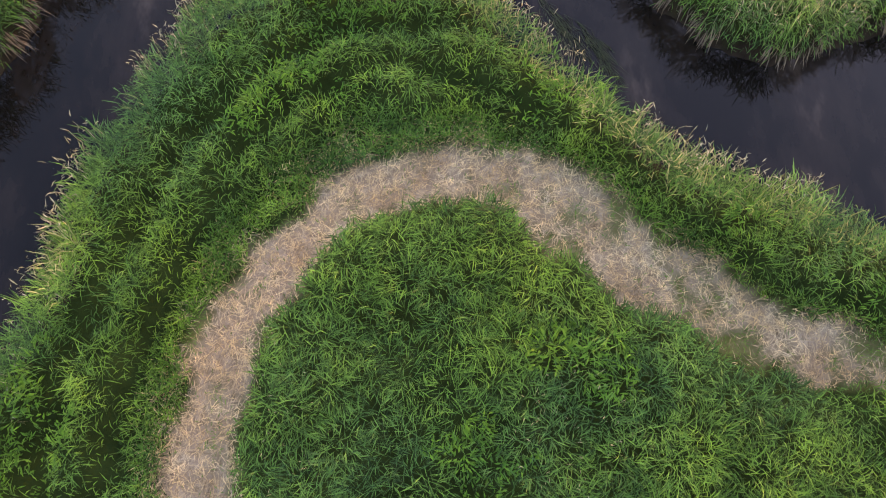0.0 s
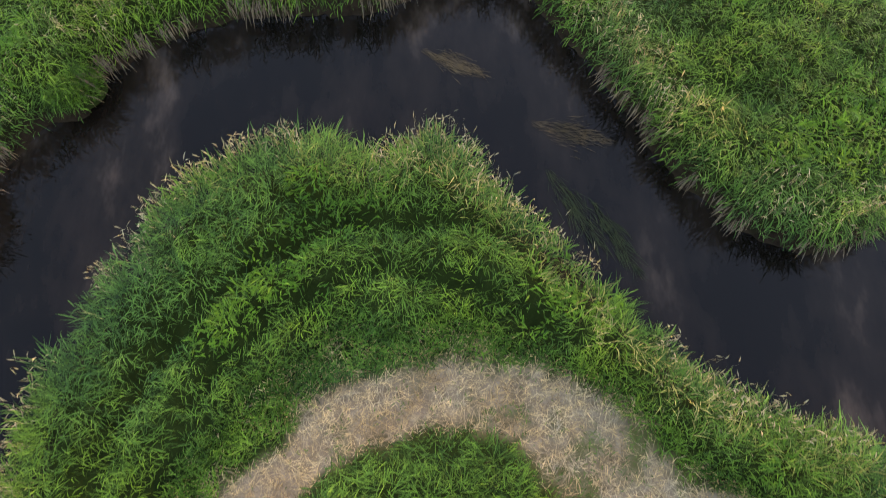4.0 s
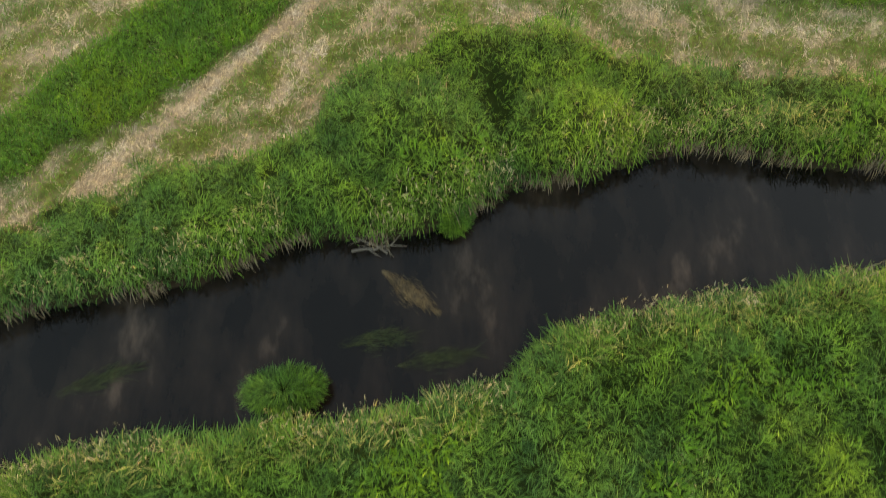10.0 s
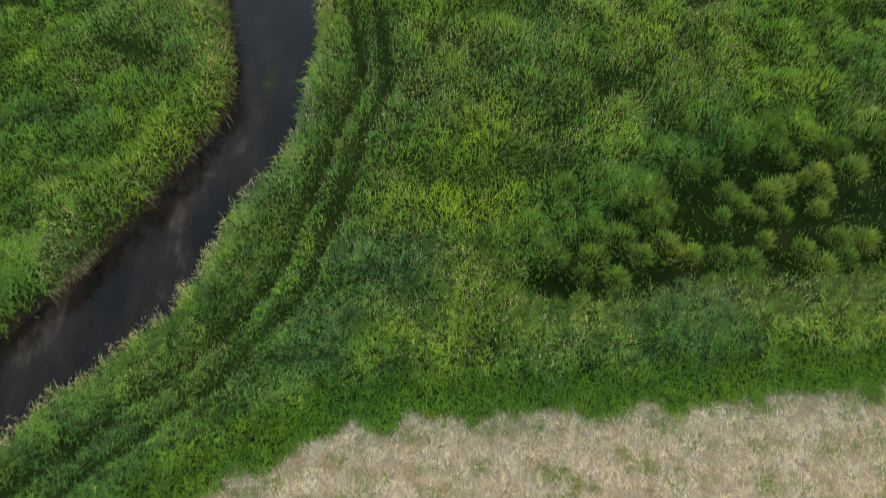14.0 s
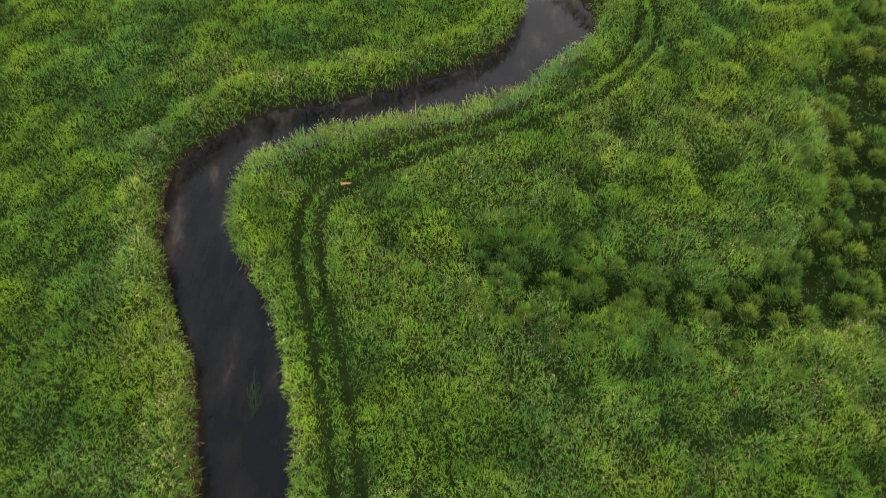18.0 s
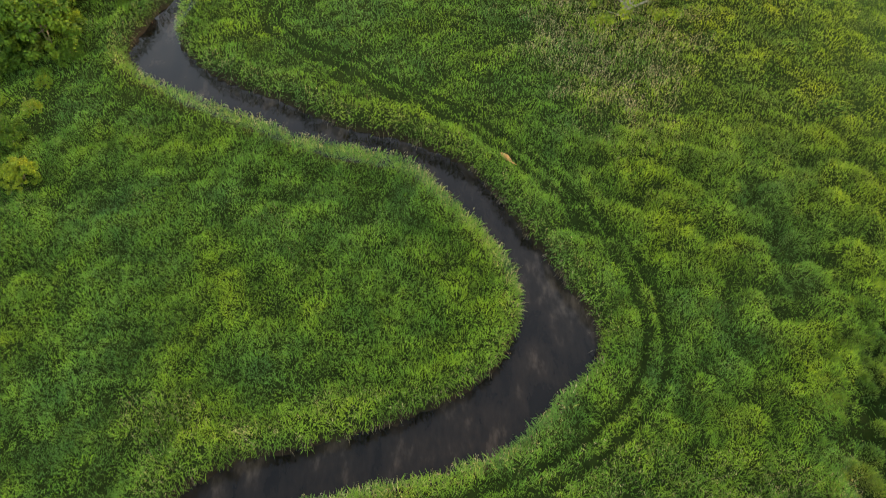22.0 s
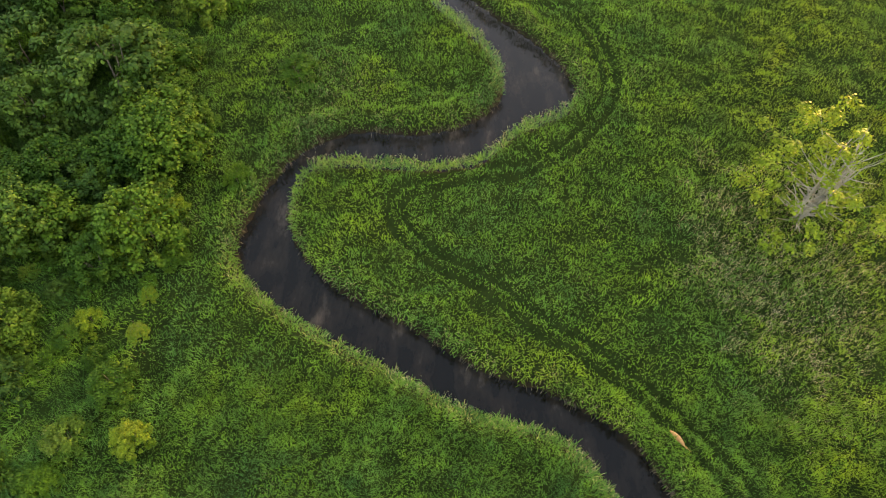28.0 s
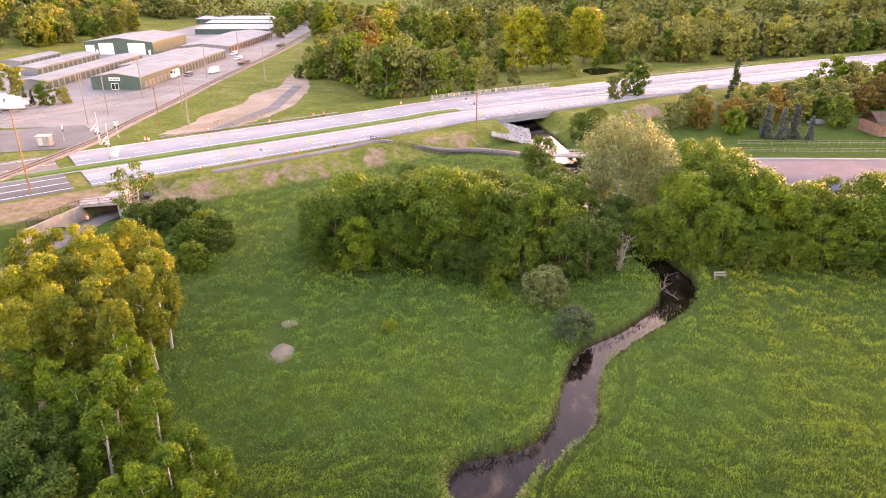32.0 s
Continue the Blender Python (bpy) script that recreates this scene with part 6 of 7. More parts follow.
tz = np.convolve(np.pad(tz, 4, mode="edge"), np.ones(9) / 9, "valid") + 0.12
tagged(ribbon("path_2", TRAIL_TOP, -1.4, 1.4, np.maximum(tz, 0.9), ASPHALT, 0.5), "winding asphalt trail along the road bank", "path", kind="structure")

under = at(tagged(new("underpass"), "concrete box underpass for the trail beneath the road", "underpass"), -84.6, 217.6, 0, 18)
part("side_wall", block((-3.6, -3.0, -0.4, 16, -0.2, 3.0), bevel=0.03), OLD_CONCRETE, under)
part("side_wall", block((3.0, 3.6, -0.4, 16, -0.2, 3.0), bevel=0.03), OLD_CONCRETE, under)
part("lintel", block((-3.7, 3.7, -0.6, 16, 2.7, 3.12), bevel=0.03), OLD_CONCRETE, under)
part("back_wall", block((-3.6, 3.6, 16, 16.4, -0.2, 3.0)), OLD_CONCRETE, under)
_w = part("wing_wall", block((-14, 0, -0.22, 0.22, -0.2, 3.05), bevel=0.03), OLD_CONCRETE, under)
_w.matrix_basis = pose(-3.3, -0.4, 0, 0, 0, 60)
_w = part("wing_wall", block((0, 6, -0.22, 0.22, -0.2, 2.6), bevel=0.03), OLD_CONCRETE, under)
_w.matrix_basis = pose(3.3, -0.4, 0, 0, 0, -50)


def fence(name, pts, high, label, mat, rails=(0.95, 0.5, 0.08), gap=2.4, zfix=None, mesh=False):
    """A fence along a line of the plan: posts, rails and, where asked, thin wires."""
    line = spline(pts, gap)
    z = [zfix if zfix is not None else float(ground_at(x, y)) for x, y in line]
    ob = at(tagged(new(name), label, "fence"), 0, 0, 0)
    post = rod(0, 0, -0.3, high, 0.05, None, 7)
    me = bpy.data.meshes.new("post")
    post.to_mesh(me)
    post.free()
    me.materials.append(mat)
    for (x, y), h in zip(line, z):
        p = new("post", me)
        p.parent = ob
        p.location = (x, y, h)
    for r in rails:
        v, f = tube(np.c_[line, np.array(z) + high * r], np.full(len(line), 0.035), 5)
        mesh_of("rail", v, f, mat, ob)
    if mesh:
        wires = []
        for k in range(1, 8):
            wires.append(tube(np.c_[line, np.array(z) + high * k / 8], np.full(len(line), 0.012), 4))
        mesh_of("wire_mesh", *gather(wires), mat, ob)
    return ob


fence("chain_link_fence", [(-41.8, 267.5), (-36.5, 264.6), (-28, 264.4), (-17, 267.2), (-9, 265.6), (-3.5, 263.2)], 1.2, "dark chain-link fence following the trail", DARK_METAL, mesh=True)
fence("chain_link_fence", [(-91.3, 203), (-90.2, 207.6), (-88.9, 212), (-87.7, 216.1), (-81.2, 218.5), (-78.6, 222.5)], 1.2, "dark chain-link fence on the underpass wall", DARK_METAL, zfix=3.05, mesh=True)
fence("chain_link_fence", [(-87.3, 228.6), (-84.5, 224.5), (-82.5, 220.5)], 1.2, "dark chain-link fence beside the ramp", DARK_METAL, zfix=2.2, mesh=True)
fence("silt_fence", [(-87.9, 276.8), (-84, 286)], 1.6, "rough wooden pallet fence beside the track", GREY_WOOD, (0.9, 0.7, 0.5, 0.3, 0.1), 0.5)
fence("silt_fence", [(-82, 281.5), (-76.9, 293)], 1.6, "rough wooden pallet fence beside the track", GREY_WOOD, (0.9, 0.7, 0.5, 0.3, 0.1), 0.5)
fence("split_rail_fence", [(50, 272.2), (70, 272.8), (95, 273.5), (125, 274.5)], 1.2, "weathered split-rail fence along the lane", GREY_WOOD, (0.9, 0.55, 0.25), 2.6)
fence("split_rail_fence", [(52, 279.6), (70, 280.3), (95, 281.4), (125, 282.5)], 1.2, "weathered split-rail fence along the lawn", GREY_WOOD, (0.9, 0.55, 0.25), 2.6)

# footbridge of the trail
fb = at(tagged(new("footbridge"), "pale steel footbridge carrying the trail over the stream", "bridge"), 7.0, 264.2, 0.9, -4)
part("deck", block((-4.5, 4.5, -1.5, 1.5, 0, 0.22), bevel=0.02), OLD_CONCRETE, fb)
for _y in (-1.5, 1.4):
    for _z in (0.5, 0.85, 1.2):
        part("rail", block((-4.5, 4.5, _y, _y + 0.08, _z, _z + 0.07)), STEEL, fb)
    for _i in range(7):
        part("post", block((-4.5 + _i * 1.48, -4.4 + _i * 1.48, _y, _y + 0.1, 0.2, 1.3)), STEEL, fb)

# ---- yards, streets and railway beyond the road ----
YZ = ROAD_Z + 0.10
sheet("yard", [(-262, 262), (-121, 278), (-121.5, 330), (-125, 420), (-128, 540), (-140, 660), (-270, 660), (-235, 430), (-262, 380)], YZ, GRAVEL, "pale gravel and concrete yard of the storage units", "yard")
sheet("street", [(-300, 225), (-170, 245), (-127, 251), (-112, 256), (-112, 268), (-123, 280), (-142, 272.5), (-300, 262)], YZ + 0.03, ASPHALT, "dark asphalt side street at the rail crossing", "street")
sheet("street", [(-123, 268), (-109, 268), (-110.5, 300), (-114, 360), (-121, 470), (-132, 640), (-139, 640), (-129, 470), (-121, 330)], YZ + 0.02, GRAVEL, "pale gravel lane beside the railway", "street")
_trk = spline([(-98, 270), (-90, 273.5), (-84, 276), (-76, 292), (-73, 312), (-75, 336), (-80, 358), (-85, 378), (-89, 376), (-89.5, 360), (-87, 343), (-91.5, 328), (-90, 312), (-95, 294), (-94.5, 282), (-98, 270)], 2.0)[:-1]
_trk = _trk + 0.7 * np.stack([wave(_trk[:, 0], _trk[:, 1], 6, 81), wave(_trk[:, 0], _trk[:, 1], 6, 82)], 1)
sheet("track", [tuple(p) for p in _trk.tolist()], YZ - 0.02, DIRT, "bare gravel work area beside the railway", "track")
sheet("path_3", [(-86.5, 275), (-83.5, 275.5), (-79, 292), (-76, 305), (-79, 345), (-82.5, 345), (-80, 306), (-83, 293)], YZ + 0.03, ASPHALT, "dark asphalt trail leading away", "path")

RAILS = spline([(-114.5, 222), (-112.4, 242.3), (-110.7, 264.8), (-111.9, 281.3), (-112.5, 315.5), (-114.6, 366.5), (-117, 466), (-127, 600), (-145, 760)], 4.0)
rail = tagged(new("railway_track"), "single railway track with rusty rails on ballast", "railway")
_b = ribbon("ballast", RAILS, -2.0, 2.0, YZ + 0.12, BALLAST, 0.3)
_b.parent = rail
for _o in (-0.75, 0.75):
    _r = ribbon("rail", RAILS, _o - 0.05, _o + 0.05, YZ + 0.34, RUST_STEEL, 0.2)
    _r.parent = rail
_ties = []
_dense = spline(RAILS, 0.8)
for (x, y), (dx, dy) in zip(_dense[::1], np.gradient(_dense, axis=0)):
    if y < 470:
        n_ = math.hypot(dx, dy)
        u_, w_ = np.array([-dy / n_, dx / n_]), np.array([dx / n_, dy / n_])
        cs = [np.array([x, y]) + s * 1.25 * u_ + t_ * 0.12 * w_ for s, t_ in ((-1, -1), (1, -1), (1, 1), (-1, 1))]
        v_ = np.array([(*c, YZ + 0.10) for c in cs] + [(*c, YZ + 0.19) for c in cs])
        _ties.append((v_, np.array([(4, 5, 6, 7), (0, 1, 5, 4), (1, 2, 6, 5), (2, 3, 7, 6), (3, 0, 4, 7)])))
_o = mesh_of("track_timber", *gather(_ties), GREY_WOOD, rail)
_o["kind"] = "stuff"


def unit_row(x0, x1, y0, y1, high, doors, wall, door_mat, roof, label, face="east", gable=0.7):
    """A long low storage building: walls, a shallow gable roof and a row of roll doors."""
    ob = at(tagged(new("storage_building"), label, "building", "storage buildings"), x0, y0, YZ)
    w, d = x1 - x0, y1 - y0
    part("wall", block((0, w, 0, d, -0.3, high), bevel=0.02), wall, ob)
    bm = bmesh.new()
    o = 0.35
    if w < d:
        prof = [(-o, high), (w / 2, high + gable), (w + o, high)]
        rows = [[bm.verts.new((x, y, z + k)) for x, z in prof] for y in (-o, d + o) for k in (0.02, 0.14)]
    else:
        prof = [(-o, high), (d / 2, high + gable), (d + o, high)]
        rows = [[bm.verts.new((x, y, z + k)) for y, z in prof] for x in (-o, w + o) for k in (0.02, 0.14)]
    a, b, c, e = rows
    for i in range(2):
        bm.faces.new((b[i], b[i + 1], e[i + 1], e[i]))
        bm.faces.new((a[i], c[i], c[i + 1], a[i + 1]))
        bm.faces.new((a[i], a[i + 1], b[i + 1], b[i]))
        bm.faces.new((c[i], e[i], e[i + 1], c[i + 1]))
    for i in (0, 2):
        bm.faces.new((a[i], b[i], e[i], c[i]))
    bmesh.ops.recalc_face_normals(bm, faces=bm.faces[:])
    part("roof", bm, roof, ob)
    if w < d:
        for y in (0.02, d - 0.02):
            gb = bmesh.new()
            gb.faces.new([gb.verts.new(q) for q in ((0, y, high), (w, y, high), (w / 2, y, high + gable))])
            part("gable_wall", gb, wall, ob)
    span = d if face == "east" else w
    step = span / doors
    for i in range(doors):
        m0, m1 = i * step + step * 0.13, (i + 1) * step - step * 0.13
        bx_ = (w - 0.02, w + 0.05, m0, m1, 0.0, high * 0.82) if face == "east" else (m0, m1, -0.05, 0.02, 0.0, high * 0.82)
        part("roll_door", block(bx_), door_mat, ob)
    return ob


unit_row(-216, -207.5, 381, 409, 2.7, 9, BEIGE_WALL, DOOR_GREEN, ROOF_GREY, "low beige storage row with grey metal roof")
unit_row(-199, -188.5, 362, 408, 2.8, 13, BEIGE_WALL, DOOR_GREEN, ROOF_GREY, "low beige storage row with grey metal roof")
unit_row(-177, -166.5, 333, 404, 2.8, 20, BEIGE_WALL, DOOR_GREEN, ROOF_GREY, "long low beige storage row with grey metal roof")
unit_row(-158, -134, 367, 418, 3.3, 16, BEIGE_WALL, DOOR_GREEN, ROOF_GREY, "wide beige storage building with grey metal roof", gable=1.3)
unit_row(-162, -138, 433, 503, 3.0, 18, BEIGE_WALL, RUST_STEEL, ROOF_GREY, "wide beige storage building with rust-brown doors", gable=1.2)
unit_row(-190, -145, 519, 550, 3.0, 16, GREEN_WALL, DOOR_GREEN, ROOF_WHITE, "long storage building with pale roof and dark doors", "south", 1.0)
unit_row(-199, -148, 559, 583, 3.0, 16, GREEN_WALL, DOOR_GREEN, ROOF_WHITE, "long storage building with pale roof and dark doors", "south", 1.0)
unit_row(-218, -154, 589, 620, 3.0, 18, GREEN_WALL, DOOR_GREEN, ROOF_WHITE, "long storage building with pale roof and dark doors", "south", 1.0)

office = unit_row(-150.5, -133, 333.5, 366, 4.2, 1, GREEN_WALL, GREEN_WALL, ROOF_GREY, "dark green metal office building with grey roof", "south", 1.4)
part("sign_board", block((6.5, 10.5, -0.12, -0.02, 3.1, 4.2), bevel=0.02), PAINT_WHITE, office, "white sign board over the entrance")
for _i in range(3):
    part("sign_bar", block((7.0 + _i * 1.15, 7.95 + _i * 1.15, -0.15, -0.12, 3.45, 3.85)), GREEN_WALL, office)
dr = part("entrance", block((7.0, 9.6, -0.08, 0.02, 0, 2.3)), PAINT_WHITE, office)
for _x in (7.15, 8.4):
    part("pane", block((_x, _x + 1.05, -0.11, -0.08, 0.15, 2.15)), GLASS, dr)
for _i in range(9):
    part("window", block((17.48, 17.58, 3 + _i * 3.1, 5.0 + _i * 3.1, 0.3, 2.5)), BEIGE_WALL, office)

hall = unit_row(-205.5, -172, 426, 464, 5.6, 1, GREEN_WALL, GREEN_WALL, ROOF_GREY, "large dark green metal hall with grey roof", "south", 1.9)
for _a0, _a1, _hh in ((0.6, 5.0, 4.3), (7.2, 14.4, 5.2), (21.5, 29.8, 5.2)):
    part("roll_door", block((_a0, _a1, -0.14, 0.0, 0, _hh), bevel=0.02), DOOR_WHITE, hall, "white roll door")
for _a0 in (5.6, 31.2):
    part("door", block((_a0, _a0 + 1.0, -0.12, 0.0, 0, 2.2)), DOOR_WHITE, hall)


# ---- poles and wires ----
def pole(x, y, high, arms, mat, turn, label, z=None):
    z = float(ground_at(x, y)) if z is None else z
    ob = at(tagged(new("utility_pole"), label, "pole", "utility poles"), x, y, z, turn)
    part("shaft", rod(0, 0, -0.4, high, 0.19, 0.12, 10), mat, ob)
    for i in range(arms):
        za = high - 0.5 - i * 1.5
        arm = part("crossarm", block((-1.3, 1.3, -0.07, 0.07, za, za + 0.14), bevel=0.01), GREY_WOOD, ob)
        for xx in (-1.2, -0.55, 0.55, 1.2):
            part("insulator", rod(xx, 0, za + 0.14, za + 0.36, 0.05, 0.035, 8), OLD_CONCRETE, arm)
    if not arms:
        for k in range(3):
            part("insulator", block((0.1, 0.5, -0.04, 0.04, high - 0.6 - k * 1.1, high - 0.5 - k * 1.1)), OLD_CONCRETE, ob)
    return ob, (x, y, z + high - 0.4)


BROWN_POLE, GREY_POLE = "tall brown wooden utility pole", "grey weathered utility pole"
tops = {}
for key, x, y, h, arms, m, turn, lb in (("a", -101.2, 222.4, 16.5, 2, POLE_WOOD, 35, BROWN_POLE), ("b", -100.7, 277.9, 14.5, 0, POLE_WOOD, 10, BROWN_POLE), ("c", -92.2, 277.1, 14.5, 0, GREY_WOOD, 10, GREY_POLE),
                                        ("d", -122.4, 280.7, 14.0, 0, GREY_WOOD, 0, GREY_POLE), ("e", -123.1, 292.8, 13.5, 0, GREY_WOOD, 0, GREY_POLE), ("f", -124.3, 317.1, 13.5, 2, GREY_WOOD, 80, GREY_POLE), ("g", -120.2, 360.2, 13.0, 0, GREY_WOOD, 0, GREY_POLE),
                                        ("h", -132.3, 430.1, 12.0, 0, GREY_WOOD, 0, GREY_POLE), ("i", -132.6, 483.2, 12.0, 0, GREY_WOOD, 0, GREY_POLE), ("j", -96.1, 355.4, 12.0, 0, GREY_WOOD, 0, GREY_POLE), ("k", -15.6, 276.5, 15.5, 0, POLE_WOOD, 0, BROWN_POLE),
                                        ("l", 48.2, 300.5, 12.0, 1, GREY_WOOD, 10, GREY_POLE), ("m", -93.7, 400.0, 9.0, 0, GREY_WOOD, 0, GREY_POLE), ("n", -107.3, 307.6, 6.0, 0, GREY_WOOD, 0, GREY_POLE), ("o", 120, 318, 12.0, 1, GREY_WOOD, 10, GREY_POLE), ("p", -160, 205, 15, 1, POLE_WOOD, 35, BROWN_POLE)):
    _, tops[key] = pole(x, y, h, arms, m, turn, lb)


def wire(p, q, sag=0.8, count=3, gap=1.0):
    for i in range(count):
        s = np.linspace(0, 1, 12)[:, None]
        a, b = np.array(p) - [0, 0, i * gap], np.array(q) - [0, 0, i * gap]
        line = a + (b - a) * s - np.array([[0, 0, 4 * sag]]) * s * (1 - s)
        v, f = tube(line, np.full(12, 0.022), 4)
        tagged(mesh_of("power_line", v, f, DARK_METAL), "thin sagging overhead power line between poles", "wire", "power lines")


wire(tops["p"], tops["a"])
wire(tops["a"], tops["c"], 1.2, 3)
wire(tops["c"], tops["k"], 1.8, 3)
wire(tops["k"], tops["l"], 1.4, 3)
wire(tops["l"], tops["o"], 1.4, 4, 1.2)
wire(tops["d"], tops["e"], 0.4)
wire(tops["e"], tops["f"], 0.6)
wire(tops["f"], tops["g"], 0.8)
wire(tops["g"], tops["h"], 1.0)
wire(tops["h"], tops["i"], 1.0)
wire(tops["a"], tops["d"], 1.2)


# level crossing signals and cabinets
def signal(x, y, turn, arm):
    ob = at(tagged(new("crossing_signal"), "aluminium level crossing signal mast with crossbuck", "signal", "crossing signals"), x, y, YZ, turn)
    part("mast", rod(0, 0, 0, 5.2 if arm else 4.2, 0.09, 0.07, 10), STEEL, ob)
    part("base", rod(0, 0, 0, 0.5, 0.32, 0.25, 10), OLD_CONCRETE, ob)
    for s in (-45, 45):
        b = part("crossbuck", block((-0.65, 0.65, -0.03, 0.03, -0.12, 0.12), bevel=0.01), PAINT_WHITE, ob)
        b.matrix_basis = pose(0, -0.16, 3.7, 0, s, 0)
    for s in (-0.45, 0.45):
        part("lamp", block((s - 0.16, s + 0.16, -0.25, -0.1, 2.6, 2.95), bevel=0.04), DARK_METAL, ob)
    if arm:
        part("cantilever", block((-0.07, 0.07, -7.0, 0.1, 4.9, 5.1), bevel=0.02), STEEL, ob)
        part("gate_arm", block((0.3, 0.38, -0.05, 0.05, 1.0, 8.0)), PAINT_WHITE, ob)
    return ob


signal(-107.5, 259.5, 20, True)
signal(-106.4, 266.5, 200, False)
signal(-98.4, 247.5, 20, True)
signal(-118.0, 262.0, 110, False)
cab = at(tagged(new("relay_cabinet"), "grey steel relay cabinet beside the rail crossing", "cabinet"), -121.5, 256.5, YZ, 8)
part("body", block((0, 3.0, 0, 2.0, 0.1, 2.5), bevel=0.05), OLD_CONCRETE, cab)
part("roof", block((-0.15, 3.15, -0.15, 2.15, 2.5, 2.62), bevel=0.02), STEEL, cab)
part("door", block((0.4, 1.4, -0.05, 0.0, 0.3, 2.2), bevel=0.01), STEEL, cab)


# ---- vehicles and stored things ----
def van(name, label, category, length, width, high, body_mat, windows=True):
    ob = tagged(new(name), label, category)
    bm = bmesh.new()
    prof = [(0, 0.35), (0, high * 0.55), (length * 0.14, high * 0.62), (length * 0.24, high), (length * 0.96, high), (length, high * 0.9), (length, 0.35)]
    a = [bm.verts.new((x, 0.05, z)) for x, z in prof]
    b = [bm.verts.new((x, width - 0.05, z)) for x, z in prof]
    bm.faces.new(a)
    bm.faces.new(b[::-1])
    for i in range(len(prof)):
        j = (i + 1) % len(prof)
        bm.faces.new((a[i], b[i], b[j], a[j]))
    bmesh.ops.recalc_face_normals(bm, faces=bm.faces[:])
    bmesh.ops.bevel(bm, geom=bm.edges[:], offset=0.06, segments=2, affect="EDGES")
    part("body", bm, body_mat, ob)
    if windows:
        part("windscreen", block((length * 0.15, length * 0.2, 0.2, width - 0.2, high * 0.64, high * 0.9)), GLASS, ob)
        for y in (0.0, width - 0.03):
            part("window", block((length * 0.27, length * 0.42, y, y + 0.03, high * 0.6, high * 0.88)), GLASS, ob)
    for x in (length * 0.2, length * 0.78):
        for y in (0.12, width - 0.12):
            w = bmesh.new()
            bmesh.ops.create_cone(w, cap_ends=True, segments=14, radius1=0.35, radius2=0.35, depth=0.24, matrix=Matrix.Translation((x, y, 0.35)) @ Matrix.Rotation(radians(90), 4, "X"))
            wh = part("wheel", w, RUBBER, ob)
            part("rim", rod(0, 0, -0.13, 0.13, 0.2, None, 10), STEEL, wh).matrix_basis = pose(x, y, 0.35, 90, 0, 0)
    return ob


v1 = van("box_truck", "white box truck parked beside the storage building", "truck", 6.5, 2.3, 3.0, VAN_WHITE)
v2 = van("pickup_trailer", "white enclosed cargo trailer parked in the yard", "trailer", 5.0, 2.1, 2.4, VAN_WHITE, False)
v3 = van("car", "small silver-white parked car beside trees", "car", 4.5, 1.8, 1.5, VAN_WHITE)
v4 = van("car", "dark grey parked car in the open", "car", 4.5, 1.8, 1.5, CAR_GREY)
v5 = van("motorhome", "white motorhome stored in the yard", "motorhome", 8.5, 2.5, 3.2, VAN_WHITE)
copy_thing(v1, pose(-132.2, 357, YZ, 0, 0, 88))
copy_thing(v2, pose(-121.2, 369, YZ, 0, 0, 80))
copy_thing(v3, pose(-125.0, 408, YZ, 0, 0, 75))
copy_thing(v3, pose(-133, 425, YZ, 0, 0, 80))
copy_thing(v4, pose(-128.5, 362, YZ, 0, 0, 85))
copy_thing(v4, pose(-205, 375, YZ, 0, 0, 20))
copy_thing(v2, pose(-197, 355, YZ, 0, 0, 15))
copy_thing(v3, pose(64.4, 313, float(ground_at(64.4, 313)), 0, 0, 10))
copy_thing(v3, pose(79.5, 322, float(ground_at(79.5, 322)), 0, 0, 30))
copy_thing(v4, pose(79.0, 303, float(ground_at(79, 303)), 0, 0, 0))
for i in range(26):
    copy_thing(tr.choice((v5, v2, v5, v3)), pose(-210 + tr.uniform(0, 72), 628 + tr.uniform(0, 24), YZ, 0, 0, tr.choice((85, 95, 5, 270)) + tr.uniform(-8, 8)))["group"] = "stored vehicles"
for ob_ in (v1, v2, v3, v4, v5):
    drop(ob_)


def boat(x, y, turn):
    ob = at(tagged(new("boat"), "white motor boat stored on a trailer", "boat", "stored boats"), x, y, YZ + 0.5, turn)
    bm = bmesh.new()
    ring = []
    for u in np.linspace(0, 1, 7):
        w = 1.2 * math.sqrt(max(0.02, 1 - u ** 2.6))
        ring.append([bm.verts.new(q) for q in ((u * 7, -w, 1.2 + 0.25 * u), (u * 7, -w * 0.75, 0.45), (u * 7, 0, 0.1 + 0.5 * u ** 3), (u * 7, w * 0.75, 0.45), (u * 7, w, 1.2 + 0.25 * u))])
    for a, b in zip(ring[:-1], ring[1:]):
        for i in range(4):
            bm.faces.new((a[i], a[i + 1], b[i + 1], b[i]))
        bm.faces.new((a[4], a[0], b[0], b[4]))
    bm.faces.new(ring[0])
    bmesh.ops.recalc_face_normals(bm, faces=bm.faces[:])
    part("hull", bm, VAN_WHITE, ob)
    part("cover", block((0.5, 4.2, -0.8, 0.8, 1.2, 1.9), bevel=0.2), PAINT_WHITE, ob)
    part("trailer", block((-0.5, 7.5, -0.1, 0.1, -0.1, 0.08), (0.8, 2.2, -1.0, 1.0, -0.45, -0.05)), DARK_METAL, ob)
    return ob


for x, y, tn in ((-163, 306, 20), (-160, 301, 15), (-166, 297, 25), (-158, 296, 10), (-163, 291, 15), (-170, 303, 20), (-171, 311, 10)):
    boat(x, y, tn)


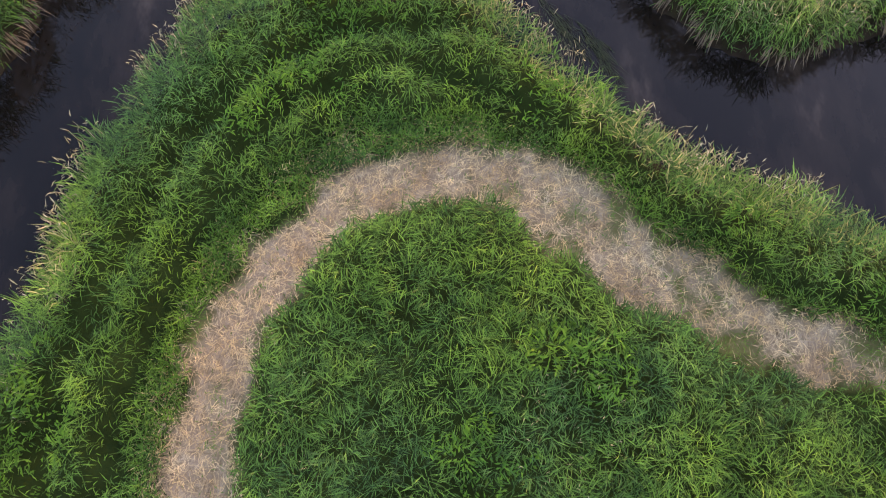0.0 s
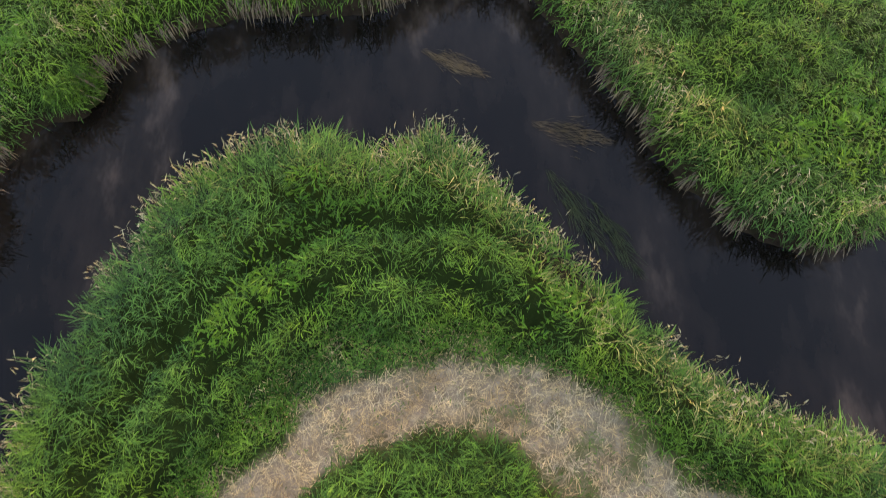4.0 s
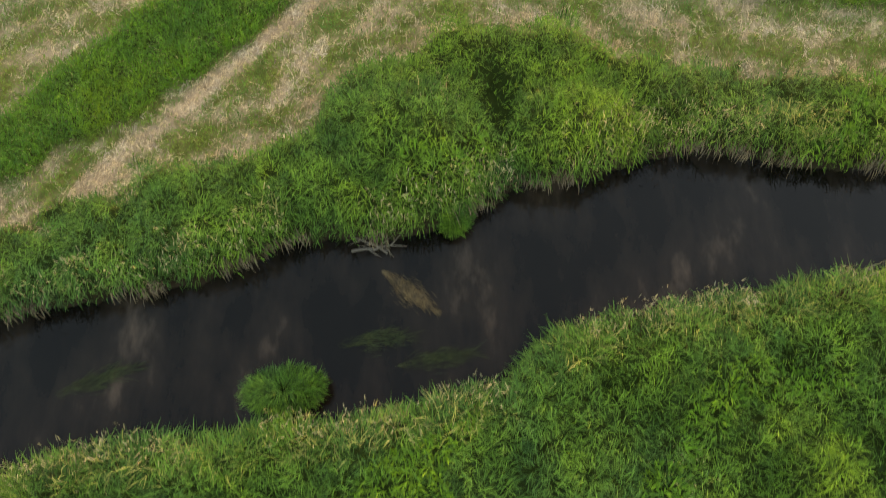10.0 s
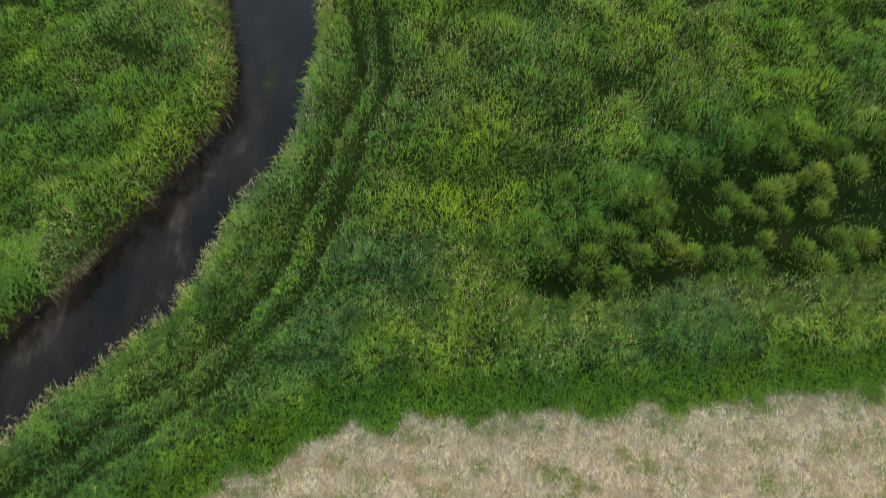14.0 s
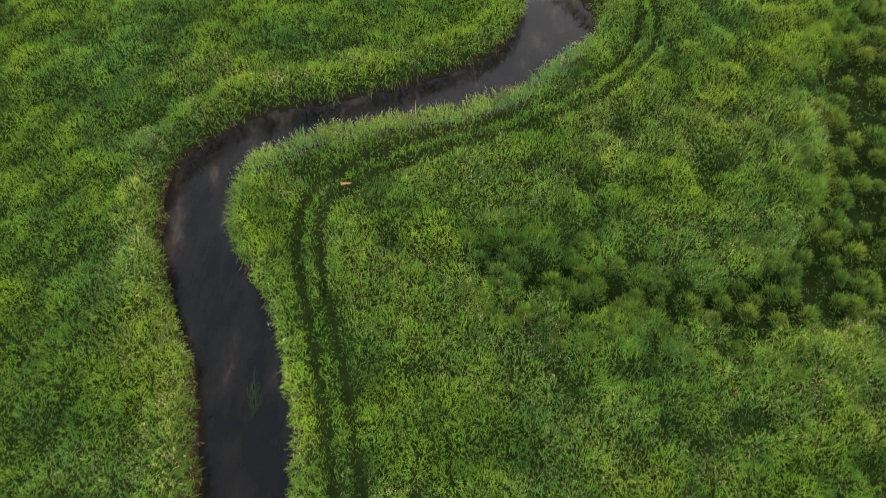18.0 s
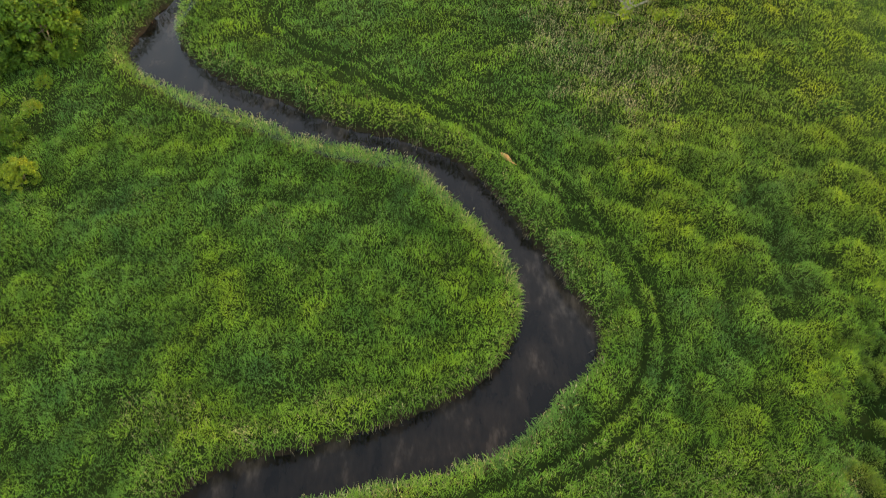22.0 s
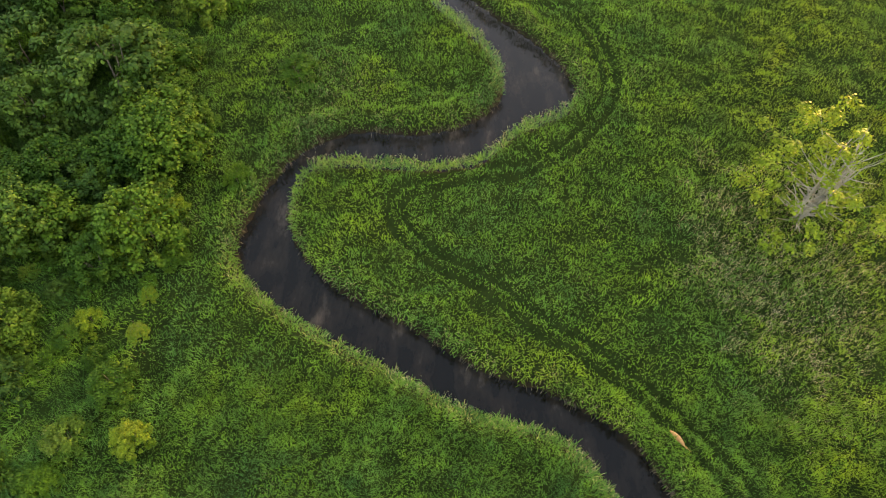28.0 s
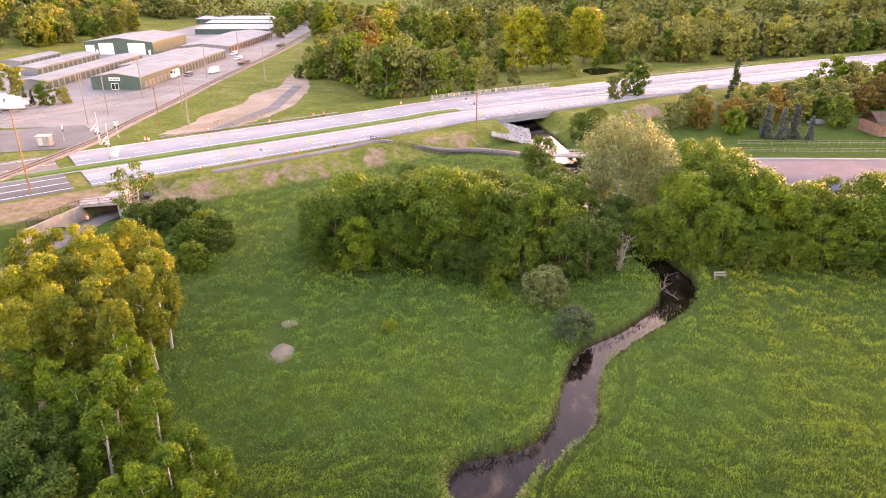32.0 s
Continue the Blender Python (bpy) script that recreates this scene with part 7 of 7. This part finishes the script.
def flat_wagon(x, y, turn):
    ob = at(tagged(new("flat_wagon"), "dark flat railway wagon standing beside the track", "wagon", "flat wagons"), x, y, YZ, turn)
    part("deck", block((0, 9, 0, 2.6, 0.9, 1.2), bevel=0.02), RUST_STEEL, ob)
    part("frame", block((0.2, 8.8, 0.9, 1.7, 0.55, 0.9)), DARK_METAL, ob)
    for xx in (0.8, 2.4, 6.4, 8.0):
        for yy in (0.5, 2.1):
            w = bmesh.new()
            bmesh.ops.create_cone(w, cap_ends=True, segments=14, radius1=0.42, radius2=0.42, depth=0.14, matrix=Matrix.Translation((xx, yy, 0.42)) @ Matrix.Rotation(radians(90), 4, "X"))
            part("wheel", w, DARK_METAL, ob)
    return ob


flat_wagon(-117, 392, 88)
flat_wagon(-119.5, 456, 91)

# tent hall and billboard on the slope
_tz = float(ground_at(-312, 547))
tent = at(tagged(new("storage_dome"), "white rounded fabric storage dome on the slope", "dome"), -318, 545, _tz, 10)
bm = bmesh.new()
rows_ = []
for u in np.linspace(0, math.pi, 13):
    rows_.append([bm.verts.new((8 * math.cos(u), y, 9.5 * math.sin(u) ** 0.8 - 0.2)) for y in (0, 14)])
for a_, b_ in zip(rows_[:-1], rows_[1:]):
    bm.faces.new((a_[0], b_[0], b_[1], a_[1]))
bm.faces.new([r_[0] for r_ in rows_])
bm.faces.new([r_[1] for r_ in rows_][::-1])
bmesh.ops.recalc_face_normals(bm, faces=bm.faces[:])
part("cover", bm, PAINT_WHITE, tent)
_tz = float(ground_at(-287, 520))
bill = at(tagged(new("billboard"), "yellow-green billboard with illegible writing on the slope", "billboard"), -293, 520, _tz + 0.5, 0)
part("board", block((0, 12, 0, 0.3, 1.2, 5.0), bevel=0.03), YELLOW, bill)
for _x in (1.5, 6, 10.5):
    part("post", block((_x, _x + 0.3, 0.3, 0.6, -1.2, 4.5)), GREY_WOOD, bill)
for _i, (_a0, _a1) in enumerate(((0.8, 2.4), (2.8, 7.2), (7.6, 11.2))):
    part("writing_bar", block((_a0, _a1, -0.05, 0, 2.5, 3.6)), GREEN_WALL, bill)

# ---- lane, lawn and house beside the far wood ----
lane = spline([(45, 249), (60, 250), (90, 251), (140, 254), (220, 262)], 6.0)
tagged(ribbon("lane", lane, -14.0, 14.5, 0.75, PURPLE_ASPHALT, 0.5), "wide worn asphalt lane beyond the wood", "lane", kind="structure")
tagged(ribbon("kerb", lane, 14.5, 15.4, 0.86, CONCRETE, 0.5), "pale concrete kerb of the lane", "kerb", kind="structure")
_hz = float(ground_at(100, 296))
house = at(tagged(new("house"), "brown sided house half hidden by trees", "house"), 92, 290, _hz, 8)
part("wall", block((0, 15, 0, 9, -0.3, 3.2), bevel=0.02), BRICK_WALL, house)
bm = bmesh.new()
rows_ = [[bm.verts.new((x, y, z)) for y, z in ((-0.6, 3.1), (4.5, 6.0), (9.6, 3.1))] for x in (-0.5, 15.5)]
for i in range(2):
    bm.faces.new((rows_[0][i], rows_[0][i + 1], rows_[1][i + 1], rows_[1][i]))
bmesh.ops.solidify(bm, geom=bm.faces[:], thickness=0.2)
part("roof", bm, ROOF_BROWN, house)
for _x in (2, 5.5, 11):
    wd = part("window", block((_x, _x + 1.6, -0.06, 0.02, 1.0, 2.3)), PAINT_WHITE, house)
    part("pane", block((_x + 0.1, _x + 1.5, -0.09, -0.06, 1.1, 2.2)), GLASS, wd)
part("door", block((8.6, 9.6, -0.06, 0.02, 0, 2.1)), PAINT_WHITE, house)
part("deck", block((1, 13, -4, -0.1, 0.3, 0.5)), GREY_WOOD, house)


# ---- smaller things of the marsh ----
DRIFT = surface("grey driftwood", (0.08, 0.065, 0.05), (0.16, 0.135, 0.11), 2.0, 0.9, bumps=0.5)
WEED = leafy("water weed", [(0.055, 0.040, 0.020), (0.085, 0.058, 0.030), (0.120, 0.085, 0.045)], 1.5, 0.05, 0.5)
GREEN_WEED = leafy("green water weed", [(0.020, 0.028, 0.010), (0.035, 0.045, 0.016)], 1.5, 0.05, 0.5)


def weed_mat(x, y, length, width, turn, mat, label, n=420, size=0.22):
    """A mat of weed strands combed by the current, just breaking the surface."""
    u, w = rng.normal(0, 0.30, n).clip(-0.6, 0.6) * length, rng.normal(0, 0.26, n) * width
    w *= np.clip(1.2 - np.abs(u) / length * 1.6, 0.2, 1)
    c, s = math.cos(radians(turn)), math.sin(radians(turn))
    v, f = leaves(np.stack([u * c - w * s, u * s + w * c, rng.uniform(0.002, 0.03, n)], 1), radians(turn) + rng.normal(0, 0.25, n), size * rng.uniform(0.5, 1.4, n), np.full(n, 0.012), rng.uniform(0.0, 0.06, n), rng.uniform(0, 0.1, n))
    ob = mesh_of("weed_mat", v, f, mat)
    ob.location = (x, y, -0.3)
    return tagged(ob, label, "water weed", kind="stuff")


weed_mat(-0.35, 28.25, 1.5, 0.55, -38, WEED, "brown mat of water weed in the stream", 700)
weed_mat(0.2, 14.6, 1.3, 0.5, -25, WEED, "brown mat of water weed in the stream", 260, 0.3)
weed_mat(2.9, 12.7, 1.4, 0.7, -15, WEED, "brown mat of water weed in the stream", 260, 0.3)
for x, y, tn in ((2.9, 10.9, -60), (3.7, 10.3, -60), (-1.2, 26.9, 8), (0.3, 26.4, 10), (-8.3, 25.8, 20), (-7.0, 47.5, 50), (-6.2, 58, 88), (-6.4, 64, 95)):
    weed_mat(x, y, 1.6, 0.5, tn, GREEN_WEED, "thin green weed streaming in the current", 160, 0.5)


def branch(name, x, y, z, turn, length, radius, mat, label, category, twigs=4, lift=0.15):
    r = np.random.default_rng(int(abs(x * 31 + y * 7)))
    q = np.linspace(0, 1, 8)[:, None]
    path = q * [[length, 0, lift]] + np.c_[np.zeros(8), np.cumsum(r.normal(0, 0.03, 8)) * length, np.cumsum(r.normal(0, 0.02, 8)) * length]
    ob = at(tagged(new(name), label, category), x, y, z, turn)
    v, f = tube(path, radius * (1.1 - 0.8 * q[:, 0]), 7)
    mesh_of("stem", v, f, mat, ob)
    for i in range(twigs):
        o = path[2 + i % 5]
        a = r.uniform(0.4, 1.0) * (1 if i % 2 else -1)
        e = o + length * r.uniform(0.2, 0.4) * np.array([math.cos(a), math.sin(a), r.uniform(0, 0.4)])
        v, f = tube(np.array([o, (o + e) / 2 + r.normal(0, 0.02, 3), e]), radius * np.array([0.5, 0.35, 0.12]), 5)
        mesh_of("twig", v, f, mat, ob)
    return ob


branch("dead_branch", -1.9, 29.35, -0.25, 12, 1.5, 0.035, DRIFT, "grey dead branch lying in the water at the bank", "branch")
branch("dead_branch", -0.9, 29.3, -0.25, 160, 1.1, 0.03, DRIFT, "grey dead branch lying in the water at the bank", "branch")
branch("dead_branch", 13.5, 193.5, -0.2, 60, 5.0, 0.10, DRIFT, "bleached fallen branch lying across the stream", "branch", 7, 0.8)
branch("dead_branch", 15.5, 190.5, -0.2, 100, 4.0, 0.08, DRIFT, "bleached fallen branch lying across the stream", "branch", 6, 0.6)
log = at(tagged(new("fallen_log"), "orange rotten log lying on the grass by the ruts", "log"), 6.4, 101.6, 0.9, -50)
_q = np.linspace(0, 1, 10)
v, f = tube(np.c_[_q * 1.35, 0.05 * np.sin(_q * 4), 0.03 * _q], 0.02 + 0.14 * np.sin(np.pi * np.clip(_q * 1.15, 0, 1)) ** 0.8, 9)
mesh_of("stem", v, f, LOG_WOOD, log)
v, f = tube(np.array([(1.2, 0.04, 0.03), (1.45, 0.02, 0.06), (1.62, 0.06, 0.05)]), [0.03, 0.02, 0.008], 6)
mesh_of("twig", v, f, LOG_WOOD, log)
branch("fallen_log", -3.3, 75.2, 0.6, -10, 0.5, 0.07, LOG_WOOD, "short orange rotten log lying by the ruts", "log", 0, 0.05)
bench = at(tagged(new("plank_bench"), "small grey plank bench at the edge of the wood", "bench"), 22.4, 197.0, float(ground_at(22.4, 197)), 5)
part("board", block((0, 1.8, 0, 0.5, 0.75, 0.84), bevel=0.02), GREY_WOOD, bench)
part("back_board", block((0, 1.8, 0.5, 0.56, 0.95, 1.25), bevel=0.02), GREY_WOOD, bench)
for _x in (0.1, 1.6):
    part("leg", block((_x, _x + 0.1, 0.05, 0.55, -0.1, 0.75)), GREY_WOOD, bench)
    part("back_post", block((_x, _x + 0.1, 0.56, 0.62, 0.3, 1.25)), GREY_WOOD, bench)

# half-dead tree in the open meadow
SNAG_BARK = surface("grey dead bark", (0.15, 0.138, 0.12), (0.27, 0.25, 0.215), 1.5, 0.9, bumps=0.6)
snag = tree("half_dead_tree", 123, 10.5, 5.6, LEAF_LIME, SNAG_BARK, 7, 90, 75, 0.22, 0.02, "round", 70, "half-dead grey tree with sparse yellow-green leaf tufts", "tree", 0.60, 0.42)
snag.matrix_basis = pose(17.4, 117.9, 0.2, 0, 0, 30)
dead = tree("dead_tree", 141, 9.0, 3.0, LEAF_LIME, SNAG_BARK, 4, 12, 26, 0.24, 0.10, "round", 44, "bare grey dead tree at the edge of the wood", "tree", 0.8, 0.4)
dead.matrix_basis = pose(8.4, 199.5, float(ground_at(8.4, 199.5)), 0, 0, 70)

# shallow pond beyond the road
_u = np.linspace(0, 6.283, 36, endpoint=False)
_r = 1 + 0.10 * np.sin(3 * _u + 1) + 0.06 * np.sin(5 * _u)
_pz = float(ground_at(37, 398)) + 0.12
sheet("pond", [(37 + 11 * r_ * math.cos(a_), 398 + 13 * r_ * math.sin(a_)) for r_, a_ in zip(_r, _u)], _pz, WATER, "pale shallow pond in the field beyond the road", "pond", 0.3)

# pools of pale mud in the marsh
for x, y, a, b in MUD_POOLS:
    u_ = np.linspace(0, 6.283, 28, endpoint=False)
    ring = np.stack([1.25 * a * np.cos(u_), 1.25 * b * np.sin(u_)], 1)
    v = np.vstack([np.c_[ring, np.full(28, -0.3)], np.c_[ring, np.zeros(28)], [(0, 0, 0)]])
    k = np.arange(28)
    ob = mesh_of("mud_pool", v, np.vstack([np.stack([28 + k, 28 + (k + 1) % 28, np.full(28, 56)], 1), np.stack([k, (k + 1) % 28, 28 + (k + 1) % 28], 1), np.stack([k, 28 + (k + 1) % 28, 28 + k], 1)]), MUD)
    tagged(ob, "pale shallow muddy pool in the reeds", "pool", kind="structure").location = (x, y, 0.13)


# flowering stalks
def flower_stalk(seed):
    r = np.random.default_rng(seed)
    ob = tagged(new("meadow_rue"), "cream flower heads of meadow rue above the grass", "flower", "meadow rue stalks")
    v, f = tube(np.array([(0, 0, 0), (0.02, 0.01, 0.7), (0.03, 0.0, 1.2)]), [0.012, 0.010, 0.006], 5)
    mesh_of("stalk", v, f, FORB, ob)
    n = 70
    d = r.normal(0, 1, (n, 3)) * [0.10, 0.10, 0.05] + [0.03, 0, 1.22]
    v, f = leaves(d, r.uniform(0, 6.28, n), r.uniform(0.03, 0.07, n), r.uniform(0.02, 0.04, n), r.uniform(-0.3, 1.0, n), r.uniform(0, 1, n))
    mesh_of("flower_head", v, f, PETAL, ob)["kind"] = "stuff"
    return ob


_f = [flower_stalk(i) for i in range(3)]
FLOWERS = [(6.8, 19.8), (8.6, 19.7), (8.2, 18.8), (5.85, 19.4), (9.0, 19.0), (9.4, 20.2)]
for x, y in FLOWERS:
    for k in range(tr.choice((1, 1, 2))):
        xx, yy = x + tr.uniform(-0.2, 0.2), y + tr.uniform(-0.15, 0.15)
        copy_thing(tr.choice(_f), pose(xx, yy, 0.15, 0, 0, tr.uniform(0, 360)))
for ob_ in _f:
    drop(ob_)
